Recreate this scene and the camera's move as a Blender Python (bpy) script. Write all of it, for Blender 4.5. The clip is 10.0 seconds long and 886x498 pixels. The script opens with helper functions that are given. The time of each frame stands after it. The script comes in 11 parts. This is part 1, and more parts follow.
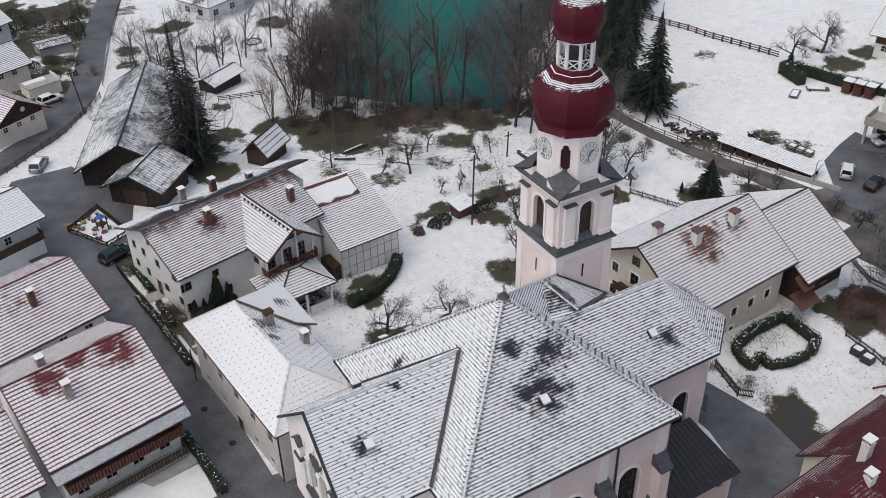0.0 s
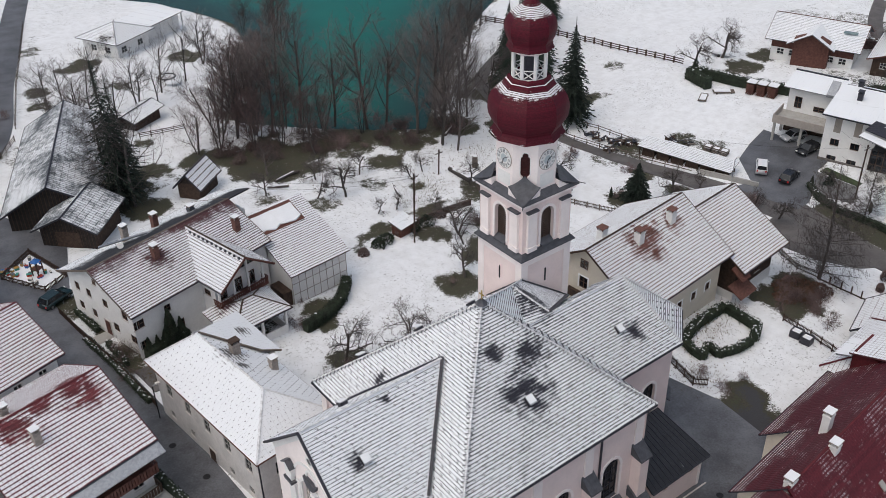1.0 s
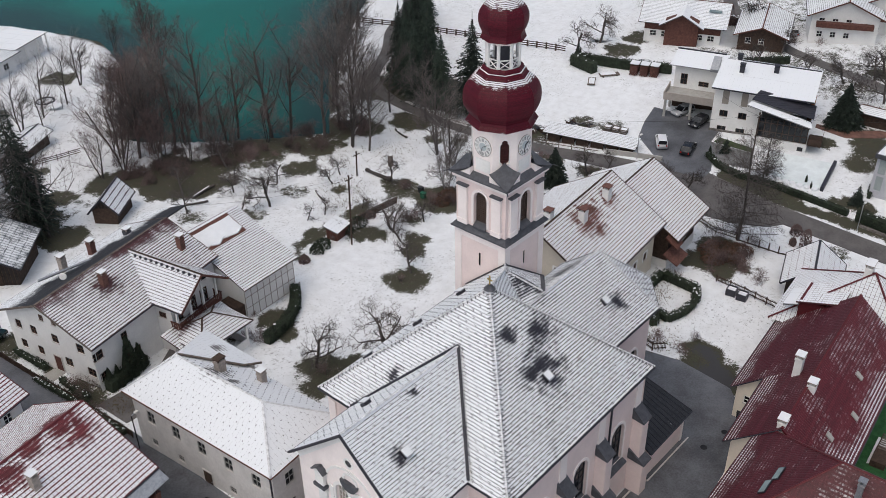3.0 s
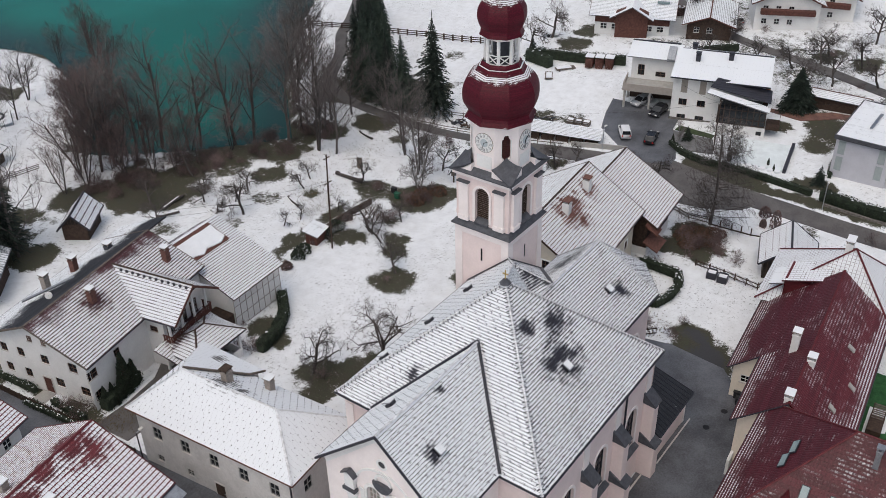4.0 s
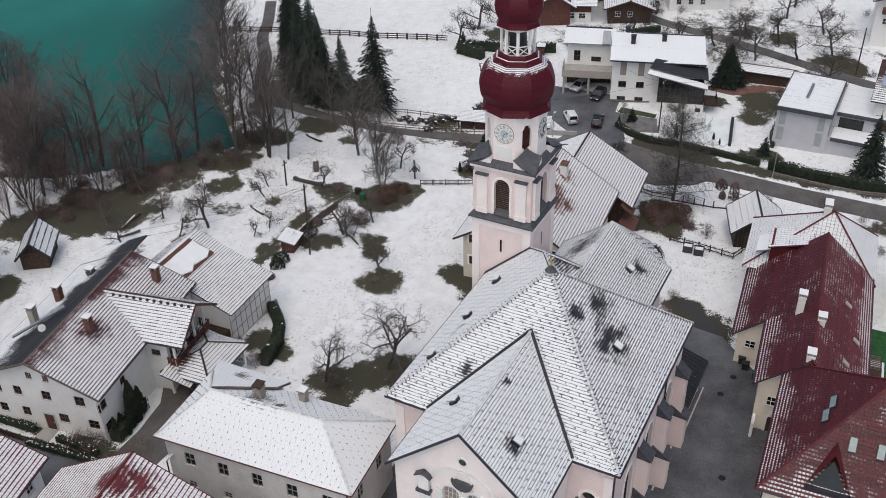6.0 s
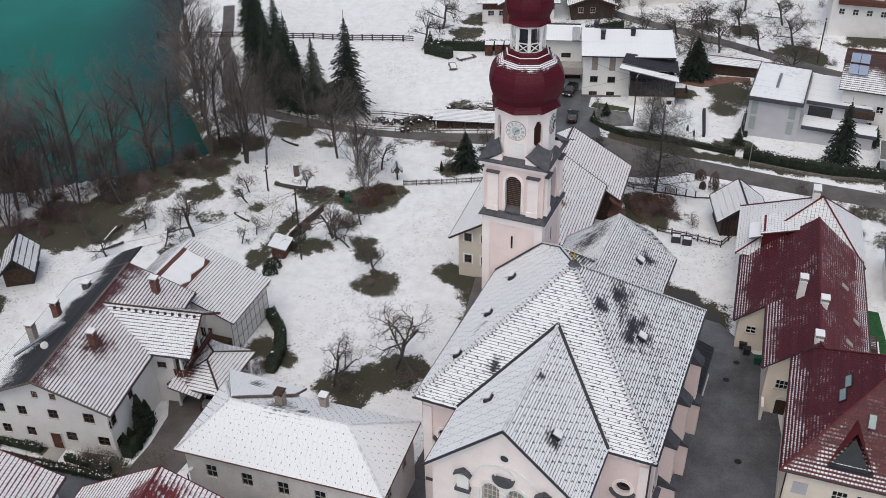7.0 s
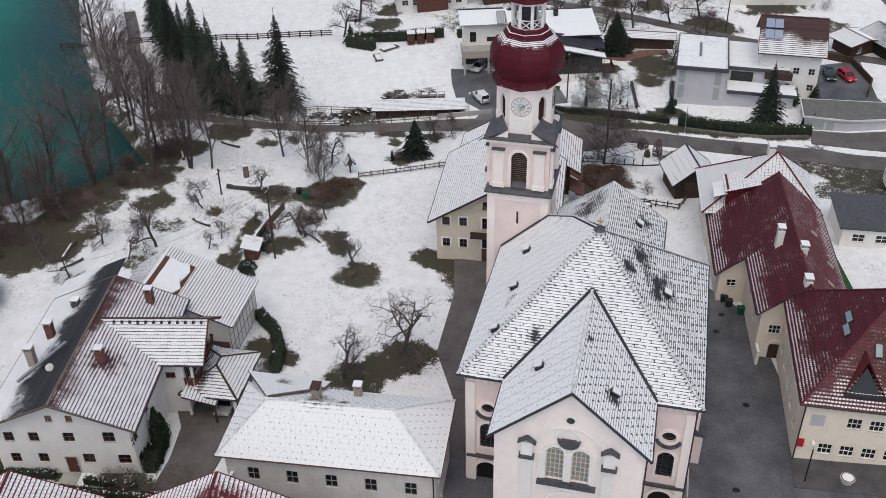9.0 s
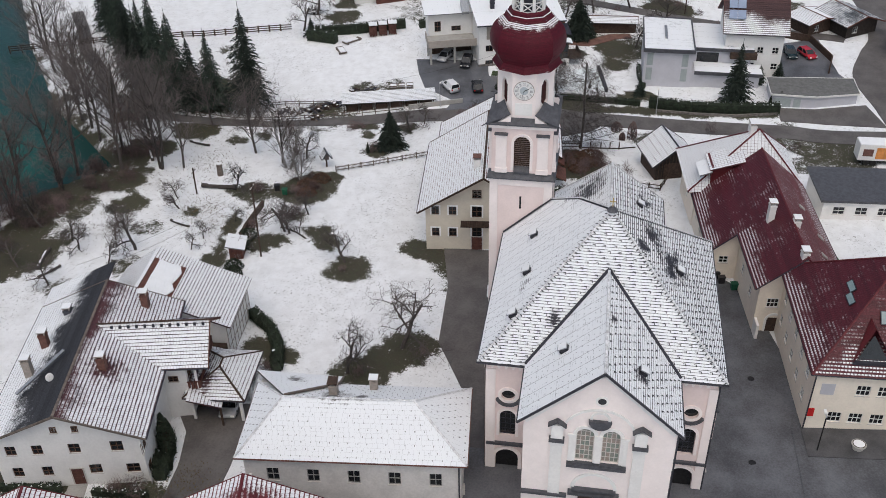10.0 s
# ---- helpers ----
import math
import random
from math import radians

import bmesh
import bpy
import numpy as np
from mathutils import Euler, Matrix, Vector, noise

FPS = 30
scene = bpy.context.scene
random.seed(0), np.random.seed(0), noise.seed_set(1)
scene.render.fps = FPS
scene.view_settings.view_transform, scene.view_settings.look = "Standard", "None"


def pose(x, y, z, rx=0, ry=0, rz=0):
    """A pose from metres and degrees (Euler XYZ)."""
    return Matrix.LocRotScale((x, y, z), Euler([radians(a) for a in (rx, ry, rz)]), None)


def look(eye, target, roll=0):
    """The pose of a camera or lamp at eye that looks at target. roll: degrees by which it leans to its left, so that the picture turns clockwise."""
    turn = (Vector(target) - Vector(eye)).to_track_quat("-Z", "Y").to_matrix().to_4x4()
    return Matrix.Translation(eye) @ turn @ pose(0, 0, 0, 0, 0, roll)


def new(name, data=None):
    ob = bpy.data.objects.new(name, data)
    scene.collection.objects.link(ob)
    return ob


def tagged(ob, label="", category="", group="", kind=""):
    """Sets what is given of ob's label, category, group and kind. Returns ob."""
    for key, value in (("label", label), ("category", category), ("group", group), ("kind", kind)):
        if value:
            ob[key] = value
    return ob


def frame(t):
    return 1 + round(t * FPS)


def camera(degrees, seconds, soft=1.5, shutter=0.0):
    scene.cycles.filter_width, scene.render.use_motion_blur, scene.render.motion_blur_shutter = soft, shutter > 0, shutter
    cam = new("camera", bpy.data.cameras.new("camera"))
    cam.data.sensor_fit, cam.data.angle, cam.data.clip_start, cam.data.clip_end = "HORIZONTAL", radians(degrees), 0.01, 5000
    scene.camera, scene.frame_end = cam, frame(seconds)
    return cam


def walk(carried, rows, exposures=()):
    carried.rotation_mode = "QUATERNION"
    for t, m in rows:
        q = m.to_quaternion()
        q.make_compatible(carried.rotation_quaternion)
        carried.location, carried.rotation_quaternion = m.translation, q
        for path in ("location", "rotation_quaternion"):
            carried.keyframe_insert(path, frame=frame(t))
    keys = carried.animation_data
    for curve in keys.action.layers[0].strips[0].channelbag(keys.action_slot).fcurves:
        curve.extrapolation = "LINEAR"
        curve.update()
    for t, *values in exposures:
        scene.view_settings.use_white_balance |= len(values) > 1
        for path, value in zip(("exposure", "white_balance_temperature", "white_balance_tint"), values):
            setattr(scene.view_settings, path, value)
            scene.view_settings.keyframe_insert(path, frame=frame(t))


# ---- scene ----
cam = camera(49.7, 10.0, soft=0.7)
PATH = [
    (0, (4.036, 1.748, 73.885), (4.853, 3.173, 72.743), -1.2),
    (0.5, (0.833, 2.584, 73.868), (1.748, 3.965, 72.747), -1.3),
    (1, (-2.197, 3.632, 73.895), (-1.191, 4.964, 72.794), -1.4),
    (1.5, (-5.127, 5.159, 73.944), (-4.045, 6.433, 72.847), -1.5),
    (2, (-7.98, 7.025, 74.015), (-6.837, 8.244, 72.916), -1.5),
    (2.5, (-10.778, 9.218, 74.06), (-9.582, 10.383, 72.96), -1.4),
    (2.7, (-11.841, 10.189, 74.058), (-10.625, 11.333, 72.958), -1.3),
    (3.8, (-17.245, 16.011, 74.128), (-15.924, 17.029, 73.024), -1.0),
    (4, (-18.158, 17.069, 74.137), (-16.822, 18.067, 73.034), -1.3),
    (4.5, (-20.23, 19.949, 74.121), (-18.852, 20.889, 73.017), -1.3),
    (5, (-22.141, 22.968, 74.135), (-20.731, 23.857, 73.03), -1.3),
    (5.5, (-23.956, 26.097, 74.146), (-22.515, 26.933, 73.039), -1.3),
    (5.7, (-24.655, 27.379, 74.144), (-23.204, 28.193, 73.033), -1.3),
    (6.8, (-28.228, 34.583, 74.133), (-26.717, 35.276, 73.021), -1.3),
    (7, (-28.862, 35.883, 74.138), (-27.342, 36.552, 73.024), -1.2),
    (7.5, (-30.488, 39.095, 74.166), (-28.944, 39.703, 73.05), -1.2),
    (8, (-32.121, 42.33, 74.129), (-30.556, 42.873, 73.009), -1.3),
    (8.5, (-33.733, 45.561, 74.046), (-32.149, 46.043, 72.923), -1.3),
    (9, (-35.21, 48.825, 73.867), (-33.61, 49.239, 72.741), -1.3),
    (9.5, (-35.766, 52.287, 73.364), (-34.154, 52.637, 72.232), -1.3),
    (10, (-36.15, 55.715, 72.908), (-34.53, 56.002, 71.77), -1.3),
]
walk(cam, [(t, look(eye, target, roll)) for t, eye, target, roll in PATH])

# ---- light ----
SUN_EL, SUN_AZ = radians(66), radians(265)
world = bpy.data.worlds.new("overcast_sky")
scene.world = world
world.use_nodes = True
wn = world.node_tree.nodes
sky = wn.new("ShaderNodeTexSky")
sky.sky_type = "NISHITA"
sky.sun_disc = False
sky.sun_elevation, sky.sun_rotation = SUN_EL, SUN_AZ
sky.air_density, sky.dust_density, sky.ozone_density = 1.0, 5.5, 1.0
world.node_tree.links.new(sky.outputs[0], wn["Background"].inputs[0])
wn["Background"].inputs[1].default_value = 0.112
sun_data = bpy.data.lights.new("sun", "SUN")
sun_data.energy, sun_data.angle, sun_data.color = 1.0, radians(115), (0.925, 0.985, 0.965)
sun = new("sun", sun_data)
sun.matrix_world = look((60 * math.sin(SUN_AZ), 60 * math.cos(SUN_AZ), 60 * math.tan(SUN_EL)), (0, 0, 0))


# ---- materials ----
def material(name, rough=0.8, metal=0.0, spec=0.3):
    m = bpy.data.materials.new(name)
    m.use_nodes = True
    b = m.node_tree.nodes["Principled BSDF"]
    b.inputs["Roughness"].default_value = rough
    b.inputs["Metallic"].default_value = metal
    b.inputs["Specular IOR Level"].default_value = spec
    return m, m.node_tree.nodes, m.node_tree.links, b


def noise_node(n, l, vec, scale, detail=4.0, rough=0.6):
    t = n.new("ShaderNodeTexNoise")
    t.inputs["Scale"].default_value, t.inputs["Detail"].default_value, t.inputs["Roughness"].default_value = scale, detail, rough
    l.new(vec, t.inputs["Vector"])
    return t.outputs["Fac"]


def ramp(n, l, fac, a, b):
    r = n.new("ShaderNodeMapRange")
    r.interpolation_type = "SMOOTHSTEP"
    r.inputs["From Min"].default_value, r.inputs["From Max"].default_value = a, b
    l.new(fac, r.inputs["Value"])
    return r.outputs["Result"]


def calc(n, l, op, a, b=None, c=None):
    m = n.new("ShaderNodeMath")
    m.operation = op
    for i, v in enumerate((a, b, c)):
        if v is None:
            continue
        if isinstance(v, (int, float)):
            m.inputs[i].default_value = v
        else:
            l.new(v, m.inputs[i])
    return m.outputs[0]


def blend(n, l, fac, a, b):
    m = n.new("ShaderNodeMix")
    m.data_type = "RGBA"
    for sock, v in ((m.inputs["Factor"], fac), (m.inputs["A"], a), (m.inputs["B"], b)):
        if isinstance(v, (int, float)):
            sock.default_value = v
        elif isinstance(v, tuple):
            sock.default_value = (*v, 1)
        else:
            l.new(v, sock)
    return m.outputs["Result"]


def bumped(n, l, b, height, strength=0.4, dist=0.02):
    k = n.new("ShaderNodeBump")
    k.inputs["Strength"].default_value, k.inputs["Distance"].default_value = strength, dist
    l.new(height, k.inputs["Height"])
    l.new(k.outputs[0], b.inputs["Normal"])


def place_of(n):
    return n.new("ShaderNodeNewGeometry").outputs["Position"]


def plain(name, col, rough=0.8, metal=0.0, vary=0.25, scale=1.2, fine=14.0, bump=0.25, rand=0.0, spec=0.3):
    """A surface of one colour with stains, grain and fine relief."""
    m, n, l, b = material(name, rough, metal, spec)
    p = place_of(n)
    f1, f2 = noise_node(n, l, p, scale), noise_node(n, l, p, fine)
    f = calc(n, l, "ADD", calc(n, l, "MULTIPLY", f1, 0.65), calc(n, l, "MULTIPLY", f2, 0.35))
    if rand:
        oi = n.new("ShaderNodeObjectInfo").outputs["Random"]
        f = calc(n, l, "ADD", f, calc(n, l, "MULTIPLY", calc(n, l, "SUBTRACT", oi, 0.5), rand))
    lo, hi = tuple(c * (1 - vary) for c in col), tuple(min(1, c * (1 + vary)) for c in col)
    l.new(blend(n, l, ramp(n, l, f, 0.3, 0.7), lo, hi), b.inputs["Base Color"])
    if bump:
        bumped(n, l, b, f2, bump)
    return m


SNOW = (0.755, 0.775, 0.80)


def roof_mat(name, tile, edge=0.22, cover=0.5, column=0.3, line=0.1, spots=(), patch=0.16, rough=0.6, snow=SNOW, soft=0.12, eave=None, stagger=1.0, bare_from=None):
    """Tile courses under thin snow: the foot of each course and the joints stay bare, and it has melted in patches."""
    m, n, l, b = material(name, rough)
    p = place_of(n)
    uv = n.new("ShaderNodeUVMap")
    uv.uv_map = "UVMap"
    cuv = n.new("ShaderNodeUVMap")
    cuv.uv_map = "course"
    s1, s2 = n.new("ShaderNodeSeparateXYZ"), n.new("ShaderNodeSeparateXYZ")
    l.new(uv.outputs[0], s1.inputs[0])
    l.new(cuv.outputs[0], s2.inputs[0])
    u, frac, rnd = s1.outputs[0], s2.outputs[0], s2.outputs[1]
    big, mid, fine = noise_node(n, l, p, 0.16, 3), noise_node(n, l, p, 1.1, 4), noise_node(n, l, p, 6.0, 3)
    col = calc(n, l, "PINGPONG", calc(n, l, "ADD", u, calc(n, l, "MULTIPLY", rnd, column * stagger)), column / 2)
    joint = ramp(n, l, col, column * line * 1.6, column * line * 0.6)
    low = calc(n, l, "ADD", frac, calc(n, l, "MULTIPLY", calc(n, l, "SUBTRACT", mid, 0.5), 0.5))
    low = calc(n, l, "ADD", low, calc(n, l, "MULTIPLY", calc(n, l, "SUBTRACT", fine, 0.5), 0.35))
    m_edge = ramp(n, l, low, edge - soft, edge + soft)
    lack = calc(n, l, "ADD", calc(n, l, "MULTIPLY", big, 0.55), calc(n, l, "MULTIPLY", mid, 0.45))
    lack = calc(n, l, "ADD", lack, calc(n, l, "MULTIPLY", calc(n, l, "SUBTRACT", fine, 0.5), 0.3))
    if eave:
        # snow stays along the cold eave, in tongues
        reach = calc(n, l, "ADD", s1.outputs[1], calc(n, l, "MULTIPLY", calc(n, l, "SUBTRACT", big, 0.5), -eave * 2.2))
        lack = calc(n, l, "ADD", lack, calc(n, l, "MULTIPLY", ramp(n, l, reach, eave, eave * 0.25), 0.3))
    m_big = ramp(n, l, lack, 1 - cover - patch, 1 - cover + patch)
    snowy = calc(n, l, "MULTIPLY", calc(n, l, "MULTIPLY", m_edge, m_big), calc(n, l, "SUBTRACT", 1.0, calc(n, l, "MULTIPLY", joint, 0.75)))
    if bare_from:
        # warm rooms below have melted the snow from the upper part of the slope
        reach = calc(n, l, "ADD", s1.outputs[1], calc(n, l, "MULTIPLY", calc(n, l, "SUBTRACT", big, 0.5), 7.0))
        reach = calc(n, l, "ADD", reach, calc(n, l, "MULTIPLY", calc(n, l, "SUBTRACT", mid, 0.5), 3.0))
        reach = calc(n, l, "ADD", reach, calc(n, l, "MULTIPLY", calc(n, l, "SUBTRACT", fine, 0.5), 3.2))
        snowy = calc(n, l, "MULTIPLY", snowy, ramp(n, l, reach, bare_from + 0.9, bare_from - 0.9))
    for (sx, sy, sz, r) in spots:
        d = n.new("ShaderNodeVectorMath")
        d.operation = "DISTANCE"
        l.new(p, d.inputs[0])
        d.inputs[1].default_value = (sx, sy, sz)
        dist = calc(n, l, "ADD", calc(n, l, "DIVIDE", d.outputs["Value"], r), calc(n, l, "MULTIPLY", calc(n, l, "SUBTRACT", mid, 0.5), 3.0))
        dist = calc(n, l, "ADD", dist, calc(n, l, "MULTIPLY", calc(n, l, "SUBTRACT", frac, 0.5), -1.0))
        dist = calc(n, l, "ADD", dist, calc(n, l, "MULTIPLY", calc(n, l, "SUBTRACT", fine, 0.5), 1.6))
        snowy = calc(n, l, "MULTIPLY", snowy, ramp(n, l, dist, 0.35, 1.35))
    dark = blend(n, l, ramp(n, l, calc(n, l, "ADD", calc(n, l, "MULTIPLY", fine, 0.82), calc(n, l, "MULTIPLY", rnd, 0.18)), 0.25, 0.75), tuple(c * 0.6 for c in tile), tuple(c * 1.35 for c in tile))
    l.new(blend(n, l, snowy, dark, snow), b.inputs["Base Color"])
    l.new(calc(n, l, "ADD", calc(n, l, "MULTIPLY", snowy, 0.9 - rough), rough), b.inputs["Roughness"])
    bumped(n, l, b, calc(n, l, "ADD", snowy, calc(n, l, "MULTIPLY", joint, -0.6)), 0.5, 0.03)
    return m


M_wall_pink = plain("pink_church_plaster", (0.79, 0.665, 0.64), 0.9, vary=0.06, scale=0.5, fine=5)
M_wall_pale = plain("pale_church_plaster", (0.85, 0.775, 0.755), 0.9, vary=0.05, scale=0.6, fine=5)
M_wall_grey = plain("grey_house_plaster", (0.58, 0.555, 0.535), 0.9, vary=0.12, scale=0.5, fine=4)
M_wall_white = plain("white_house_plaster", (0.77, 0.76, 0.745), 0.9, vary=0.06, scale=0.5, fine=4)
M_wall_cream = plain("cream_house_plaster", (0.80, 0.725, 0.625), 0.9, vary=0.06, scale=0.5, fine=4)
M_wall_beige = plain("beige_house_plaster", (0.64, 0.585, 0.49), 0.9, vary=0.07, scale=0.5, fine=4)
M_wall_modern = plain("cool_grey_render", (0.50, 0.50, 0.54), 0.85, vary=0.06, scale=0.6, fine=4)
M_wood_dark = plain("dark_stained_wood", (0.055, 0.035, 0.026), 0.8, vary=0.4, scale=2.5, fine=20)
M_wood_red = plain("reddish_brown_wood", (0.105, 0.044, 0.034), 0.75, vary=0.35, scale=2.5, fine=20)
M_wood_grey = plain("weathered_grey_wood", (0.14, 0.115, 0.10), 0.85, vary=0.4, scale=2.5, fine=20)
M_slate = plain("dark_slate_sheet", (0.075, 0.077, 0.088), 0.5, vary=0.3, scale=2, fine=10)
M_trim_dark = plain("dark_metal_trim", (0.035, 0.035, 0.045), 0.45, vary=0.25, scale=3, fine=15)
M_stone_dark = plain("dark_rubble_stone", (0.16, 0.145, 0.135), 0.9, vary=0.5, scale=2.2, fine=9, bump=0.6)
M_stone = plain("pale_stone_trim", (0.55, 0.52, 0.49), 0.85, vary=0.12, scale=2, fine=15)
M_glass = plain("dark_window_glass", (0.012, 0.014, 0.017), 0.06, vary=0.3, scale=0.7, fine=3, bump=0.03, spec=0.5)
M_frame_white = plain("white_window_paint", (0.72, 0.71, 0.69), 0.6, vary=0.06, scale=4)
M_frame_grey = plain("greyed_window_paint", (0.30, 0.29, 0.275), 0.6, vary=0.1, scale=4)
M_frame_brown = plain("brown_window_paint", (0.11, 0.06, 0.04), 0.6, vary=0.2, scale=4)
M_snow = plain("fresh_snow", (0.765, 0.78, 0.80), 0.9, vary=0.04, scale=0.8, fine=8, bump=0.4)
M_snowtile = plain("snow_dusted_ridge_tiles", (0.60, 0.605, 0.62), 0.85, vary=0.4, scale=2.5, fine=9)
M_brick = plain("red_chimney_brick", (0.14, 0.068, 0.055), 0.85, vary=0.3, scale=3, fine=20)
M_gravelroof = plain("gravel_flat_roof", (0.13, 0.13, 0.128), 0.9, vary=0.25, scale=1.5, fine=12)
M_render = plain("chimney_render", (0.33, 0.29, 0.26), 0.9, vary=0.25, scale=3, fine=15)
M_concrete = plain("grey_concrete", (0.36, 0.35, 0.33), 0.85, vary=0.15, scale=1, fine=8)
M_asphalt = plain("wet_asphalt", (0.102, 0.105, 0.116), 0.5, vary=0.5, scale=0.22, fine=5, bump=0.15, spec=0.4)
M_asphalt2 = plain("pale_wet_lane", (0.110, 0.101, 0.098), 0.6, vary=0.3, scale=0.35, fine=4, bump=0.15)
M_gravel = plain("dark_garden_gravel", (0.15, 0.148, 0.15), 0.9, vary=0.35, scale=0.8, fine=14, bump=0.5)
M_moss = plain("wet_winter_grass", (0.045, 0.062, 0.028), 0.9, vary=0.5, scale=1.2, fine=12, bump=0.5)
M_brickpave = plain("wet_red_paving", (0.16, 0.085, 0.068), 0.7, vary=0.35, scale=1.0, fine=9)
M_blind = plain("taupe_window_blind", (0.30, 0.265, 0.235), 0.7, vary=0.08, scale=2)
M_pave = plain("dark_wet_pavement", (0.075, 0.075, 0.08), 0.5, vary=0.35, scale=0.5, fine=7, bump=0.15)
M_bark = plain("grey_brown_bark", (0.072, 0.062, 0.058), 0.9, vary=0.35, scale=3, fine=25, rand=0.3)
M_bark_twig = plain("fine_grey_twigs", (0.115, 0.100, 0.096), 0.9, vary=0.3, scale=3, fine=25, rand=0.3)
M_bark_red = plain("reddish_twig_bark", (0.125, 0.088, 0.084), 0.9, vary=0.35, scale=3, fine=25, rand=0.3)
M_bark_birch = plain("pale_birch_bark", (0.22, 0.21, 0.20), 0.8, vary=0.4, scale=6, fine=25)
M_needle = plain("spruce_needles", (0.030, 0.043, 0.033), 0.8, vary=0.45, scale=1.2, fine=8, rand=0.3)
M_hedge = plain("dark_hedge_leaves", (0.028, 0.038, 0.024), 0.8, vary=0.5, scale=1.4, fine=9)
M_steel = plain("galvanised_steel", (0.35, 0.36, 0.38), 0.4, 0.7, vary=0.2, scale=3, fine=12)
M_iron = plain("dark_iron", (0.03, 0.03, 0.032), 0.5, 0.6, vary=0.3, scale=3, fine=12)
M_rubber = plain("black_rubber", (0.02, 0.02, 0.02), 0.8, vary=0.2)
M_gold = plain("gilded_metal", (0.55, 0.40, 0.14), 0.35, 0.9, vary=0.15, scale=6)

R_church = roof_mat("church_slate_tiles", (0.030, 0.030, 0.041), edge=0.23, cover=0.70, column=0.6, line=0.006, patch=0.13, soft=0.05,
                    spots=((39.2, 47.2, 19.6, 1.8), (37.4, 47.6, 20.0, 1.0), (41.2, 49.3, 21.9, 1.3), (38.0, 50.2, 22.8, 0.8), (36.0, 44.8, 17.0, 0.4), (43.0, 46.4, 18.6, 0.5), (47.0, 55.0, 22.0, 1.9), (54.4, 55.6, 18.5, 2.2), (54.8, 49.4, 17.3, 0.9), (33.0, 53.8, 22.4, 0.5), (27.0, 51.0, 20.2, 0.4)), snow=(0.80, 0.82, 0.845))
R_church_snowy = roof_mat("church_slate_under_snow", (0.030, 0.030, 0.041), edge=0.15, cover=0.78, column=0.6, line=0.005, patch=0.12, soft=0.05,
                          spots=((31.6, 57.5, 18.4, 0.7), (24.6, 56.0, 19.0, 0.9), (24.2, 50.4, 19.2, 0.8), (26.5, 53.9, 21.6, 0.5), (28.5, 52.6, 21.6, 0.4), (47.0, 55.0, 22.0, 1.9), (54.4, 55.6, 18.5, 2.2), (36.0, 60.4, 18.4, 0.7)), snow=(0.80, 0.82, 0.845))
R_church_deep = roof_mat("church_slate_deep_snow", (0.05, 0.05, 0.06), edge=-0.02, cover=0.84, column=1.3, line=0.014, patch=0.12, soft=0.06, stagger=0.0,
                         spots=((31.6, 57.5, 18.4, 0.7), (36.0, 60.4, 18.4, 0.7), (47.0, 55.0, 22.0, 1.9), (54.4, 55.6, 18.5, 2.2)), snow=(0.80, 0.82, 0.845))
R_clean = roof_mat("clay_tiles_deep_snow", (0.14, 0.058, 0.042), edge=0.08, cover=0.84, column=0.32, line=0.02, patch=0.1, soft=0.06)
R_parish = roof_mat("parish_diamond_tiles", (0.10, 0.095, 0.095), edge=-0.3, cover=0.85, column=0.5, line=0.008, patch=0.1, soft=0.06, spots=((26.2, 77.2, 12.0, 1.3), (26.0, 74.5, 12.0, 0.8), (29.5, 82.0, 10.0, 0.8)))
R_brown = roof_mat("brown_pantiles", (0.056, 0.024, 0.028), edge=0.15, cover=0.80, column=0.3, line=0.03, patch=0.09, soft=0.07, spots=((38.0, 101.0, 8.6, 1.3), (36.5, 95.2, 5.0, 1.6), (33.4, 94.0, 5.0, 1.4)))
R_farmfront = roof_mat("brown_pantiles_bare_at_ridge", (0.066, 0.026, 0.030), edge=0.25, cover=0.78, column=0.3, line=0.05, patch=0.10, soft=0.08, bare_from=7.0, spots=((28.3, 101.2, 10.4, 1.4),))
R_red = roof_mat("dark_red_roof_tiles", (0.072, 0.011, 0.017), edge=0.57, cover=0.375, column=0.33, line=0.16, patch=0.12, rough=0.45, eave=2.6)
# the red tiles again in a brighter tone, for one slope of the long house
R_redbright = roof_mat("brighter_dark_red_tiles", (0.100, 0.016, 0.022), edge=0.5, cover=0.42, column=0.33, line=0.16, patch=0.12, rough=0.45, eave=2.4)
R_redsnow = roof_mat("red_tiles_under_snow", (0.12, 0.022, 0.028), edge=0.25, cover=0.74, column=0.4, line=0.035, patch=0.10, rough=0.5, soft=0.09, spots=((11.2, 80.8, 13.4, 1.9), (12.6, 79.4, 12.6, 1.3), (5.2, 79.0, 13.0, 1.5), (8.0, 80.2, 13.5, 1.3), (5.8, 95.0, 13.0, 2.0)))
R_orange = roof_mat("clay_tiles_under_snow", (0.135, 0.056, 0.044), edge=0.19, cover=0.82, column=0.32, line=0.025, patch=0.08, soft=0.07, spots=((76.2, 67.0, 9.4, 1.9), (78.4, 67.8, 9.8, 1.5), (82.6, 67.8, 9.6, 1.2), (77.2, 65.4, 8.6, 1.2)))
R_dark = roof_mat("dark_shingles_half_bare", (0.03, 0.031, 0.035), edge=0.14, cover=0.76, column=0.4, line=0.02, patch=0.13)
R_farmback = roof_mat("dark_shingles_bare_below_ridge", (0.030, 0.031, 0.036), edge=0.05, cover=0.86, column=0.4, line=0.02, patch=0.12, bare_from=4.3)
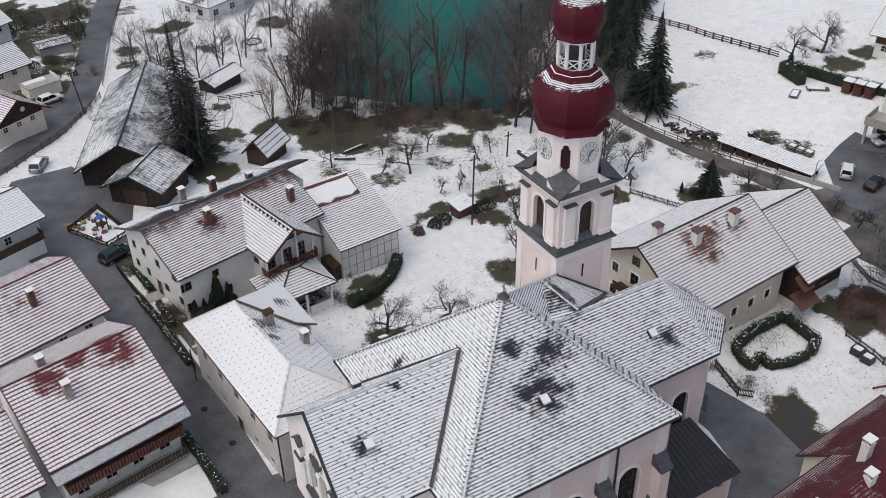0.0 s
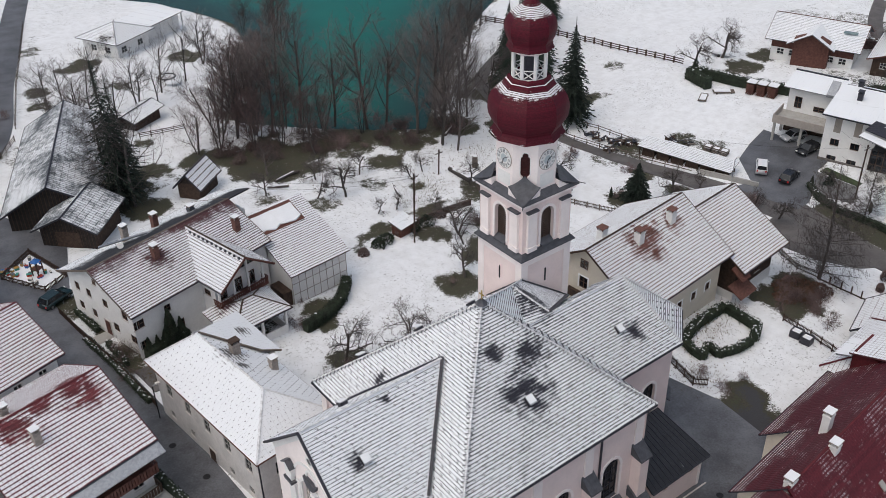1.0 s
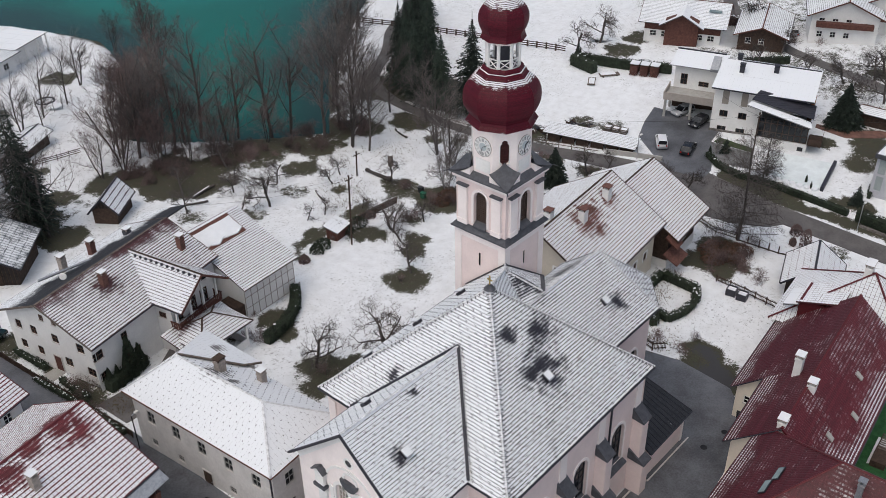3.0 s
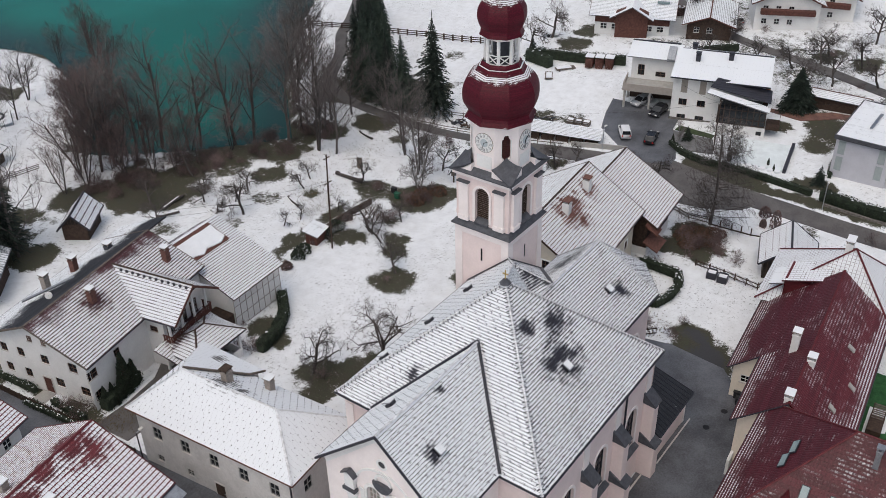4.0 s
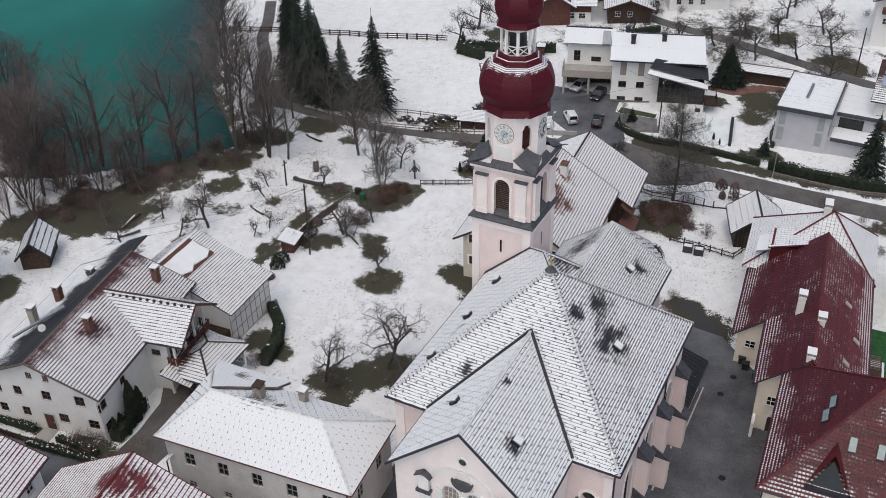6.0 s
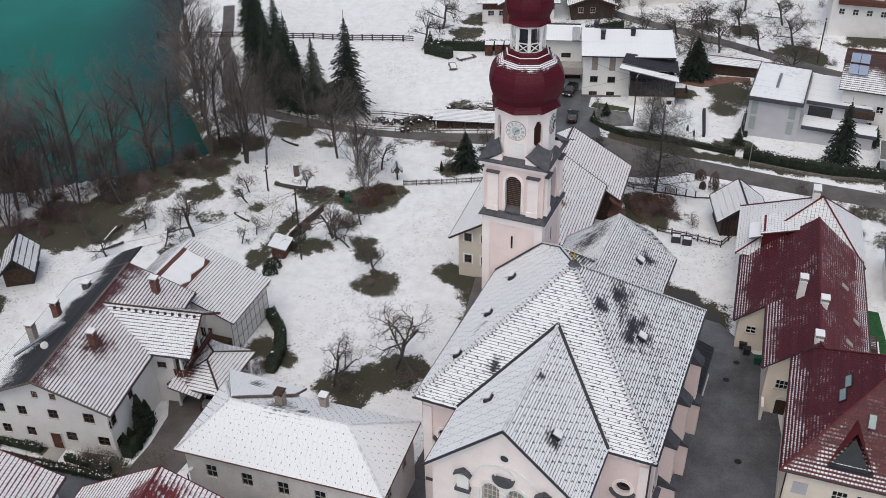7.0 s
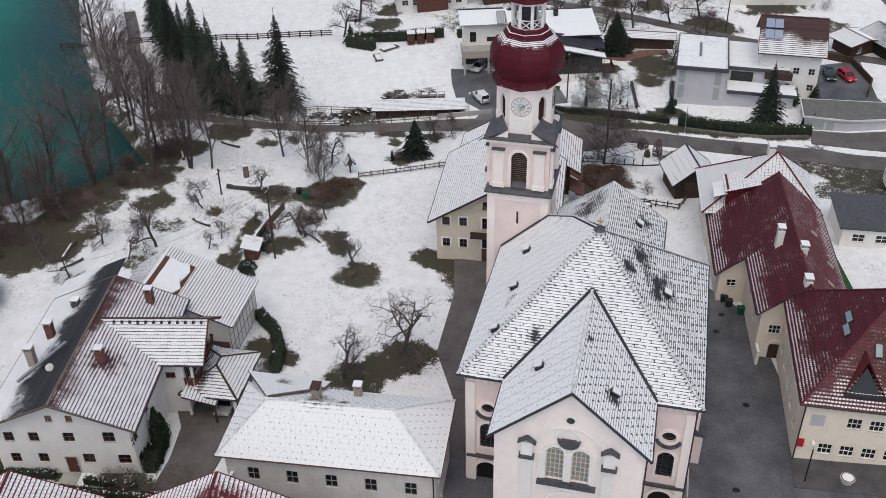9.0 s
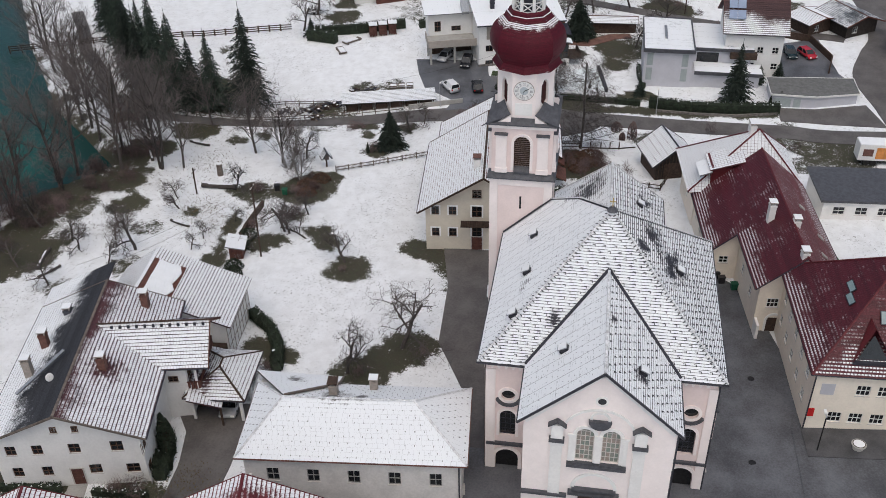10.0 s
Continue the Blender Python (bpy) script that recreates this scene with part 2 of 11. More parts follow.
R_metal = roof_mat("standing_seam_sheet_snow", (0.20, 0.205, 0.22), edge=-0.3, cover=0.84, column=0.7, line=0.012, patch=0.14, stagger=0.0)
R_flat = roof_mat("flat_roof_snow", (0.16, 0.16, 0.165), edge=-0.5, cover=0.82, column=2.5, line=0.006, patch=0.1, stagger=0.0)
R_barn = roof_mat("corrugated_barn_sheet", (0.062, 0.074, 0.084), edge=0.05, cover=0.52, column=0.55, line=0.10, patch=0.12, stagger=0.0)
R_sheet = roof_mat("dark_copper_sheet", (0.03, 0.032, 0.038), edge=-0.3, cover=0.30, column=0.6, line=0.06, patch=0.06, rough=0.4)


M_red_tile = plain("dark_red_tile", (0.10, 0.016, 0.02), 0.5, vary=0.3, scale=3, fine=12)
R_redwhite = roof_mat("red_tiles_deep_snow", (0.10, 0.04, 0.045), edge=0.02, cover=0.86, column=0.45, line=0.05, patch=0.10, stagger=0.0)


# ---- building helpers ----
def bank_rise(x, y):
    """Beyond the back road the slope runs out and the ground rises gently."""
    s = max(0.0, min(1.0, (160 - y) / 45))
    return 0.1 * max(0.0, min(x, 330) - 110) * s * s * (3 - 2 * s)


def up_bank(x, y):
    """A place of the flat survey plan, carried onto the rising ground beyond the back road."""
    if x <= 110 or y > 160:
        return x, y
    s = bank_rise(x, y) / (68.5 + 0.1 * (x + 15))
    return x + s * (-15 - x), y + s * (20 - y)


def gz(x, y):
    """Height of the sloping ground."""
    p = 5.53 - 0.0599 * max(-150, min(x, 400)) - 0.030 * max(-150, min(y, 400))
    p -= 0.9 * math.exp(-((x - 36) ** 2 + (y - 38) ** 2) / 300)
    p += bank_rise(x, y)
    return -6.2 + math.log(1 + math.exp((p + 6.2) * 1.2)) / 1.2


def thing(name, x, y, z, yaw, label, category, group="", kind=""):
    ob = new(name)
    ob.empty_display_size = 0.3
    ob.matrix_basis = pose(x, y, z, 0, 0, yaw)
    return tagged(ob, label, category, group, kind)


def mesh_of(name, bm, mat, smooth=False):
    me = bpy.data.meshes.new(name)
    bmesh.ops.recalc_face_normals(bm, faces=bm.faces[:]) if len(bm.faces) < 20000 else None
    bm.to_mesh(me)
    bm.free()
    me.materials.append(mat)
    if smooth:
        me.polygons.foreach_set("use_smooth", [True] * len(me.polygons))
    return me


def part(name, bm, mat, parent=None, label="", smooth=False):
    ob = new(name, mesh_of(name, bm, mat, smooth))
    ob.parent = parent
    return tagged(ob, label)


def put(name, me, parent, m, label=""):
    """A part on a shared mesh, at a pose within its parent."""
    ob = new(name, me)
    ob.parent = parent
    ob.matrix_basis = m
    return tagged(ob, label)


def box(bm, x0, x1, y0, y1, z0, z1):
    v = [bm.verts.new((x, y, z)) for z in (z0, z1) for x, y in ((x0, y0), (x1, y0), (x1, y1), (x0, y1))]
    for f in ((3, 2, 1, 0), (4, 5, 6, 7), (0, 1, 5, 4), (1, 2, 6, 5), (2, 3, 7, 6), (3, 0, 4, 7)):
        bm.faces.new([v[i] for i in f])
    return bm


def boxes(*rows):
    bm = bmesh.new()
    for r in rows:
        box(bm, *r)
    return bm


def prism(bm, ring, z0, z1, scale_top=1.0):
    """A closed upright prism over a ring of (x, y)."""
    cx, cy = sum(p[0] for p in ring) / len(ring), sum(p[1] for p in ring) / len(ring)
    a = [bm.verts.new((x, y, z0)) for x, y in ring]
    b = [bm.verts.new((cx + (x - cx) * scale_top, cy + (y - cy) * scale_top, z1)) for x, y in ring]
    bm.faces.new(a[::-1]), bm.faces.new(b)
    for i in range(len(a)):
        j = (i + 1) % len(a)
        bm.faces.new((a[i], a[j], b[j], b[i]))
    return bm


def beam(bm, p, q, w, h=None, sides=4):
    """A straight bar from p to q."""
    p, q = Vector(p), Vector(q)
    d = (q - p).normalized()
    s = d.cross(Vector((0, 0, 1)))
    s = s.normalized() if s.length > 1e-4 else Vector((1, 0, 0))
    t = s.cross(d)
    h = h or w
    if sides == 4:
        off = [s * (a * w / 2) + t * (b * h / 2) for a, b in ((-1, -1), (1, -1), (1, 1), (-1, 1))]
    else:
        off = [s * (math.cos(k * math.tau / sides) * w / 2) + t * (math.sin(k * math.tau / sides) * h / 2) for k in range(sides)]
    a, b = [bm.verts.new(p + o) for o in off], [bm.verts.new(q + o) for o in off]
    bm.faces.new(a[::-1]), bm.faces.new(b)
    for i in range(len(a)):
        j = (i + 1) % len(a)
        bm.faces.new((a[i], a[j], b[j], b[i]))
    return bm


def cut(poly, k, lo, keep_above):
    out = []
    for i, p in enumerate(poly):
        q = poly[(i + 1) % len(poly)]
        a, b = (p[k] - lo, q[k] - lo) if keep_above else (lo - p[k], lo - q[k])
        if a >= 0:
            out.append(p)
        if (a > 0 > b) or (a < 0 < b):
            s = a / (a - b)
            out.append((p[0] + (q[0] - p[0]) * s, p[1] + (q[1] - p[1]) * s))
    return out


def roof_slope(pts, course=0.4, lift=0.05, seed=0, thick=0.16):
    """One sheet of stepped tile courses over a flat convex roof face, with its edges and underside."""
    rnd = random.Random(seed)
    pts = [Vector(p) for p in pts]
    nrm = (pts[1] - pts[0]).cross(pts[2] - pts[0]).normalized()
    if nrm.z < 0:
        nrm = -nrm
        pts = pts[::-1]
    u = Vector((0, 0, 1)).cross(nrm)
    u = u.normalized() if u.length > 1e-4 else Vector((1, 0, 0))
    v = nrm.cross(u)
    o = pts[0]
    flat = [((p - o).dot(u), (p - o).dot(v)) for p in pts]
    lo, hi = min(p[1] for p in flat), max(p[1] for p in flat)
    bm = bmesh.new()
    uv, cv = bm.loops.layers.uv.new("UVMap"), bm.loops.layers.uv.new("course")
    count = max(1, round((hi - lo) / course))
    dv = (hi - lo) / count
    made = {}

    def vert(p, h):
        key = (round(p[0], 3), round(p[1], 3), round(h, 4))
        if key not in made:
            made[key] = bm.verts.new(o + u * p[0] + v * p[1] + nrm * h)
        return made[key]

    def face(vs, uvs, cvs):
        if len(set(vs)) < 3:
            return
        try:
            f = bm.faces.new(list(dict.fromkeys(vs)))
        except ValueError:
            return
        spot = dict(zip(vs, zip(uvs, cvs)))
        for lp in f.loops:
            lp[uv].uv, lp[cv].uv = spot[lp.vert]

    for k in range(count):
        a = lo + k * dv
        b = a + dv
        ring = flat
        if k > 0:
            ring = cut(ring, 1, a, True)
        if k < count - 1:
            ring = cut(ring, 1, b, False)
        if len(ring) < 3:
            continue
        r = rnd.random()
        high = lambda p: lift * max(0.0, 1 - (p[1] - a) / dv)
        face([vert(p, high(p)) for p in ring], [(p[0], p[1] - lo) for p in ring], [((p[1] - a) / dv, r) for p in ring])
        for i in range(len(ring)):
            p, q = ring[i], ring[(i + 1) % len(ring)]
            if abs(p[1] - a) < 1e-4 and abs(q[1] - a) < 1e-4 and k > 0:
                face([vert(p, lift), vert(q, lift), vert(q, 0), vert(p, 0)], [p, q, q, p], [(-1.0, r)] * 4)
            elif abs(p[1] - b) < 1e-4 and abs(q[1] - b) < 1e-4 and k < count - 1:
                pass
            else:
                face([vert(p, high(p)), vert(q, high(q)), vert(q, -thick), vert(p, -thick)], [p, q, q, p], [(-1.0, r)] * 4)
    face([vert(p, -thick) for p in flat[::-1]], flat[::-1], [(-1.0, 0.5)] * len(flat))
    return bm


WINDOWS = {}


def window_mesh(w, h, arch, mat_frame, bars):
    """Frame and pane of a window: upright in its own x-z plane, sill at z 0, facing -y."""
    key = (w, h, arch, mat_frame.name, bars)
    if key not in WINDOWS:
        t = 0.07
        top = h - (w / 2 if arch else 0)
        nx, nz = bars
        if arch:
            bm = boxes((-w / 2, -w / 2 + t, -0.05, 0.02, 0, top), (w / 2 - t, w / 2, -0.05, 0.02, 0, top), (-w / 2 + t, w / 2 - t, -0.05, 0.02, 0, t))
            for k in range(8):
                a, b = math.pi * k / 8, math.pi * (k + 1) / 8
                r = w / 2 - t / 2
                beam(bm, (r * math.cos(a), -0.015, top + r * math.sin(a)), (r * math.cos(b), -0.015, top + r * math.sin(b)), t, t)
            for i in range(1, nx):
                x = -w / 2 + w * i / nx
                box(bm, x - 0.03, x + 0.03, -0.035, 0.015, t, top + w * 0.3)
            for i in range(1, nz):
                z = h * i / nz
                box(bm, -w / 2 + t, w / 2 - t, -0.03, 0.012, z - 0.025, z + 0.025)
        else:
            # one lattice of frame and glazing bars
            bm = bmesh.new()
            xs = [-w / 2, -w / 2 + t] + [-w / 2 + w * i / nx + d for i in range(1, nx) for d in (-0.03, 0.03)] + [w / 2 - t, w / 2]
            zs = [0, t] + [h * i / nz + d for i in range(1, nz) for d in (-0.025, 0.025)] + [h - t, h]
            grid = {(i, j, k): bm.verts.new((x, y, z)) for i, x in enumerate(xs) for j, z in enumerate(zs) for k, y in enumerate((-0.045, 0.02))}
            solid = lambda i, j: 0 <= i < len(xs) - 1 and 0 <= j < len(zs) - 1 and (i % 2 == 0 or j % 2 == 0)
            for i in range(len(xs) - 1):
                for j in range(len(zs) - 1):
                    if not solid(i, j):
                        continue
                    ring = ((i, j), (i + 1, j), (i + 1, j + 1), (i, j + 1))
                    bm.faces.new([grid[(*p, 0)] for p in ring])
                    bm.faces.new([grid[(*p, 1)] for p in ring[::-1]])
                    for (p, q), near in zip(zip(ring, ring[1:] + ring[:1]), ((i, j - 1), (i + 1, j), (i, j + 1), (i - 1, j))):
                        if not solid(*near):
                            bm.faces.new((grid[(*p, 0)], grid[(*p, 1)], grid[(*q, 1)], grid[(*q, 0)]))
        frame_me = mesh_of("window_frame", bm, mat_frame)
        bm = bmesh.new()
        ring = [(-w / 2 + 0.02, 0), (w / 2 - 0.02, 0)]
        if arch:
            ring += [((w / 2 - 0.02) * math.cos(math.pi * k / 12), top + (w / 2 - 0.02) * math.sin(math.pi * k / 12)) for k in range(13)]
        else:
            ring += [(w / 2 - 0.02, h), (-w / 2 + 0.02, h)]
        a, b = [bm.verts.new((x, 0.02, z)) for x, z in ring], [bm.verts.new((x, 0.04, z)) for x, z in ring]
        bm.faces.new(a), bm.faces.new(b[::-1])
        pane_me = mesh_of("pane", bm, M_glass)
        sill_me = mesh_of("window_sill", boxes((-w / 2 - 0.08, w / 2 + 0.08, -0.16, 0.0, -0.07, -0.005)), M_stone)
        WINDOWS[key] = frame_me, pane_me, sill_me
    return WINDOWS[key]


def window(parent, m, w=1.0, h=1.3, arch=False, mat=None, bars=(2, 2), sill=True, name="window", label=""):
    f, p, s = window_mesh(w, h, arch, mat or M_frame_white, bars)
    ob = put(name, f, parent, m, label)
    put("pane", p, ob, Matrix(), "dark glass pane")
    if sill:
        put("sill", s, ob, Matrix(), "stone sill")
    return ob


def wall_sheet(bm, m, width, z0, z1, holes, depth=0.18, back=True):
    """A wall face in the x-z plane of m, facing -y, with openings (x, z, w, h[, shape]) recessed; shape: '', 'arch' or 'round'."""
    xs = sorted({-width / 2, width / 2, *[h[0] - h[2] / 2 for h in holes], *[h[0] + h[2] / 2 for h in holes]})
    zs = sorted({z0, z1, *[h[1] for h in holes], *[h[1] + h[3] for h in holes]})
    quad = lambda ps: bm.faces.new([bm.verts.new(m @ Vector(p)) for p in ps])
    for a, b in zip(xs, xs[1:]):
        for c, d in zip(zs, zs[1:]):
            x, z = (a + b) / 2, (c + d) / 2
            if not any(abs(x - h[0]) < h[2] / 2 and h[1] < z < h[1] + h[3] for h in holes):
                quad(((a, 0, c), (b, 0, c), (b, 0, d), (a, 0, d)))
    for x, z, w, h, *shape in holes:
        shape = shape[0] if shape else ""
        a, b, c, d = x - w / 2, x + w / 2, z, z + h
        r = w / 2
        arcs = [(1, d - r, d)] if shape == "arch" else [(1, d - r, d), (-1, c + r, c)] if shape == "round" else []
        for sgn, zc, edge in arcs:
            for k in range(10):
                p, q = [(x - r * math.cos(math.pi * j / 10), zc + sgn * r * math.sin(math.pi * j / 10)) for j in (k, k + 1)]
                quad(((p[0], 0, p[1]), (q[0], 0, q[1]), (q[0], 0, edge), (p[0], 0, edge)))
                quad(((p[0], 0, p[1]), (p[0], depth, p[1]), (q[0], depth, q[1]), (q[0], 0, q[1])))
        lo, hi = (c + r if shape == "round" else c), (d - r if shape else d)
        if shape != "round":
            quad(((a, 0, c), (a, depth, c), (b, depth, c), (b, 0, c)))
        if not shape:
            quad(((a, 0, d), (b, 0, d), (b, depth, d), (a, depth, d)))
        if hi > lo + 1e-4:
            quad(((a, 0, lo), (a, 0, hi), (a, depth, hi), (a, depth, lo)))
            quad(((b, 0, lo), (b, depth, lo), (b, depth, hi), (b, 0, hi)))
        if back:
            quad(((a, depth, c), (b, depth, c), (b, depth, d), (a, depth, d)))


def side_pose(side, lx, wy):
    """The pose of a wall side of a lx x wy block centred on the origin: x along the wall to the right as seen from outside."""
    return {"front": pose(0, -wy / 2, 0), "right": pose(lx / 2, 0, 0, 0, 0, 90), "back": pose(0, wy / 2, 0, 0, 0, 180), "left": pose(-lx / 2, 0, 0, 0, 0, 270)}[side]


def block(parent, lx, wy, z0, z1, mat, openings=(), gable=None, rise=0.0, mat_frame=None, name="wall", bars=(2, 2), ox=0.0, oy=0.0, sill=True, surround=None):
    """Four walls with recessed windows. openings: (side, x, z, w, h). gable: 'x' or 'y', the way that the ridge runs."""
    off = pose(ox, oy, 0)
    bm = bmesh.new()
    for side, width in (("front", lx), ("right", wy), ("back", lx), ("left", wy)):
        m = off @ side_pose(side, lx, wy)
        holes = [o[1:5] for o in openings if o[0] == side and o[2] + o[4] < z1]
        wall_sheet(bm, m, width, z0, z1, holes)
        if (gable == "x" and side in ("left", "right")) or (gable == "y" and side in ("front", "back")):
            bm.faces.new([bm.verts.new(m @ Vector(p)) for p in ((-width / 2, 0, z1), (width / 2, 0, z1), (0, 0, z1 + rise))])
    ob = part(name, bm, mat, parent)
    for o in openings:
        side, x, z, w, h = o[:5]
        m = off @ side_pose(side, lx, wy) @ pose(x, 0.11 if z + h < z1 else -0.02, z)
        win = window(ob, m, w, h, mat=mat_frame, bars=bars, sill=sill)
        if surround and z + h < z1:
            key = ("surround", w, h, surround.name)
            if key not in WINDOWS:
                t, a, b = 0.2, -0.145, -0.1
                WINDOWS[key] = mesh_of("window_surround", boxes((-w / 2 - t, -w / 2, a, b, -0.02, h + t), (w / 2, w / 2 + t, a, b, -0.02, h + t), (-w / 2, w / 2, a, b, h, h + t)), surround)
            put("window_surround", WINDOWS[key], win, Matrix(), "painted plaster surround")
    return ob


def gable_roof(parent, lx, wy, ze, zr, mat, over=0.7, end=0.6, along="x", course=0.4, ox=0.0, oy=0.0, mat2=None, edge_mat=None, lift=0.05, verge=True, e0=None, e1=None, e2=None):
    """Two slopes, ridge cap and verge boards. ze: height at the wall's outer face."""
    half = wy / 2 if along == "x" else lx / 2
    run = lx / 2 if along == "x" else wy / 2
    k = (zr - ze) / half
    zo = ze - k * over
    P = (lambda a, b, z: (ox + a, oy + b, z)) if along == "x" else (lambda a, b, z: (ox + b, oy + a, z))
    a, b = (-run - end if e0 is None else e0), (run + end if e1 is None else e1)
    for s in (-1, 1):
        z = b if s < 0 or e2 is None else e2
        part("roof_slope", roof_slope([P(a, s * (half + over), zo), P(z, s * (half + over), zo), P(z, 0, zr), P(a, 0, zr)], course, lift, seed=s), mat if s < 0 else (mat2 or mat), parent)
    bm = bmesh.new()
    beam(bm, P(a, 0, zr + 0.05), P(b, 0, zr + 0.05), 0.3, 0.12, 6)
    part("ridge_cap", bm, edge_mat or mat, parent)
    if verge:
        for t in (a - 0.03, b + 0.03):
            bm = bmesh.new()
            for s in (-1, 1):
                beam(bm, P(t, s * (half + over), zo - 0.05), P(t, 0, zr - 0.05), 0.06, 0.26)
            part("verge_board", bm, edge_mat or M_wood_dark, parent)
    for s in (-1, 1):
        bm = bmesh.new()
        beam(bm, P(a, s * (half + over + 0.06), zo - 0.04), P(b, s * (half + over + 0.06), zo - 0.04), 0.14, 0.12, 6)
        part("gutter", bm, M_trim_dark, parent)


def hip_roof(parent, lx, wy, ze, zr, mat, over=0.6, course=0.4, inset=None, ox=0.0, oy=0.0, edge_mat=None, lift=0.05):
    """A hipped roof; its ridge runs along the longer side."""
    a, b = lx / 2 + over, wy / 2 + over
    long_x = lx >= wy
    r = (inset if inset is not None else min(a, b))
    c = [(ox - a, oy - b, ze), (ox + a, oy - b, ze), (ox + a, oy + b, ze), (ox - a, oy + b, ze)]
    if long_x:
        p, q = (ox - a + r, oy, zr), (ox + a - r, oy, zr)
        faces = [(c[0], c[1], q, p), (c[2], c[3], p, q), (c[1], c[2], q), (c[3], c[0], p)]
        hips = [(c[0], p), (c[3], p), (c[1], q), (c[2], q), (p, q)]
    else:
        p, q = (ox, oy - b + r, zr), (ox, oy + b - r, zr)
        faces = [(c[1], c[2], q, p), (c[3], c[0], p, q), (c[0], c[1], p), (c[2], c[3], q)]
        hips = [(c[0], p), (c[1], p), (c[2], q), (c[3], q), (p, q)]
    for i, f in enumerate(faces):
        part("roof_slope", roof_slope(f, course, lift, seed=i), mat, parent)
    for h0, h1 in hips:
        bm = bmesh.new()
        beam(bm, Vector(h0) + Vector((0, 0, 0.06)), Vector(h1) + Vector((0, 0, 0.06)), 0.24, 0.12, 6)
        part("hip_cap", bm, edge_mat or mat, parent)
    for i in range(4):
        bm = bmesh.new()
        beam(bm, Vector(c[i]) + Vector((0, 0, -0.06)), Vector(c[(i + 1) % 4]) + Vector((0, 0, -0.06)), 0.16, 0.14, 6)
        part("gutter", bm, M_trim_dark, parent)


def chimney(parent, x, y, z0, z1, w=0.7, d=0.7, mat=None, cap=None, snow=True, label=""):
    ob = part("chimney", boxes((x - w / 2, x + w / 2, y - d / 2, y + d / 2, z0, z1), (x - w / 2 - 0.05, x + w / 2 + 0.05, y - d / 2 - 0.05, y + d / 2 + 0.05, z1 - 0.25, z1 - 0.1)), mat or M_render, parent, label)
    bm = boxes(*[(x + i * (w / 2 - 0.06) - 0.06, x + i * (w / 2 - 0.06) + 0.06, y + j * (d / 2 - 0.06) - 0.06, y + j * (d / 2 - 0.06) + 0.06, z1, z1 + 0.28) for i in (-1, 1) for j in (-1, 1)])
    box(bm, x - w / 2 - 0.1, x + w / 2 + 0.1, y - d / 2 - 0.1, y + d / 2 + 0.1, z1 + 0.28, z1 + 0.36)
    part("chimney_cap", bm, cap or M_render, ob)
    if snow:
        bm = boxes((x - w / 2 - 0.08, x + w / 2 + 0.08, y - d / 2 - 0.08, y + d / 2 + 0.08, z1 + 0.362, z1 + 0.42))
        part("snow_cap", bm, M_snow, ob, "snow on the chimney cap")
    return ob


# ---- ground, lake ----
SHORE = [(66, 161), (69, 154), (77, 146), (84.5, 139.5), (93, 133.5), (103, 145), (112, 156), (140, 178), (182, 205), (260, 262), (420, 420), (300, 700), (-200, 700), (-80, 420), (30, 310), (72, 256), (86, 238), (91, 223), (94, 211), (91, 202), (82, 181), (73, 168)]


def in_lake(x, y):
    hit, best = False, 1e9
    for (ax, ay), (bx, by) in zip(SHORE, SHORE[1:] + SHORE[:1]):
        if (ay > y) != (by > y) and x < ax + (y - ay) * (bx - ax) / (by - ay):
            hit = not hit
        dx, dy = bx - ax, by - ay
        s = max(0, min(1, ((x - ax) * dx + (y - ay) * dy) / (dx * dx + dy * dy)))
        best = min(best, math.hypot(x - ax - s * dx, y - ay - s * dy))
    return best if hit else -best


def bare_ground(x, y):
    """How far the grass and leaves show through the snow, 0 to 1."""
    n1 = noise.noise((x * 0.16, y * 0.16, 3.1)) * 0.5 + noise.noise((x * 0.5, y * 0.5, 7.7)) * 0.35
    b = 0.0
    for cx, cy, r, s in BARE:
        d = math.hypot(x - cx, y - cy) / r + n1 * 1.25
        if d < 1.25:
            b = max(b, s * max(0.0, min(1.0, (1.25 - d) / (0.4 if s <= 1 else 1.0))))
    lake = in_lake(x, y) if 30 < x < 200 and 100 < y < 260 else -99
    if lake > -14:
        b = max(b, max(0, min(1, (lake + 4.0 + n1 * 8) / 4)))
    return b


# where grass and leaves show: x, y, radius, strength
BARE_CHURCH = [(46.5, 74.5, 3.6, 1), (43.6, 76.6, 2.8, 1), (41.5, 80, 2.8, 0.9), (38.5, 77.5, 2.4, 0.9), (96.4, 56.4, 4.6, 1), (98.6, 58.4, 3.0, 1.0), (94.0, 58.8, 2.6, 1), (92.6, 54.6, 2.0, 0.9), (61, 71, 3, 0.8), (64, 69, 3, 0.8), (70.4, 45.2, 3.8, 1.9), (73.8, 47.2, 3.2, 1.8), (68.4, 43.2, 2.8, 1.9)]
BARE_ORCHARD = [(62.5, 86, 3.0, 0.9), (72, 92.5, 2.0, 0.85), (76, 96.6, 2.0, 0.7), (85, 97.5, 5.0, 1), (107.6, 96, 2.0, 1), (107.9, 94, 1.6, 1), (98.6, 89.6, 2.2, 1), (108.5, 86.8, 2.0, 1), (102.9, 110.8, 1.6, 0.9), (101.3, 115.9, 1.6, 0.9), (82, 106, 3, 0.8), (43, 89, 2.2, 0.9), (45, 92, 2.2, 0.9)]
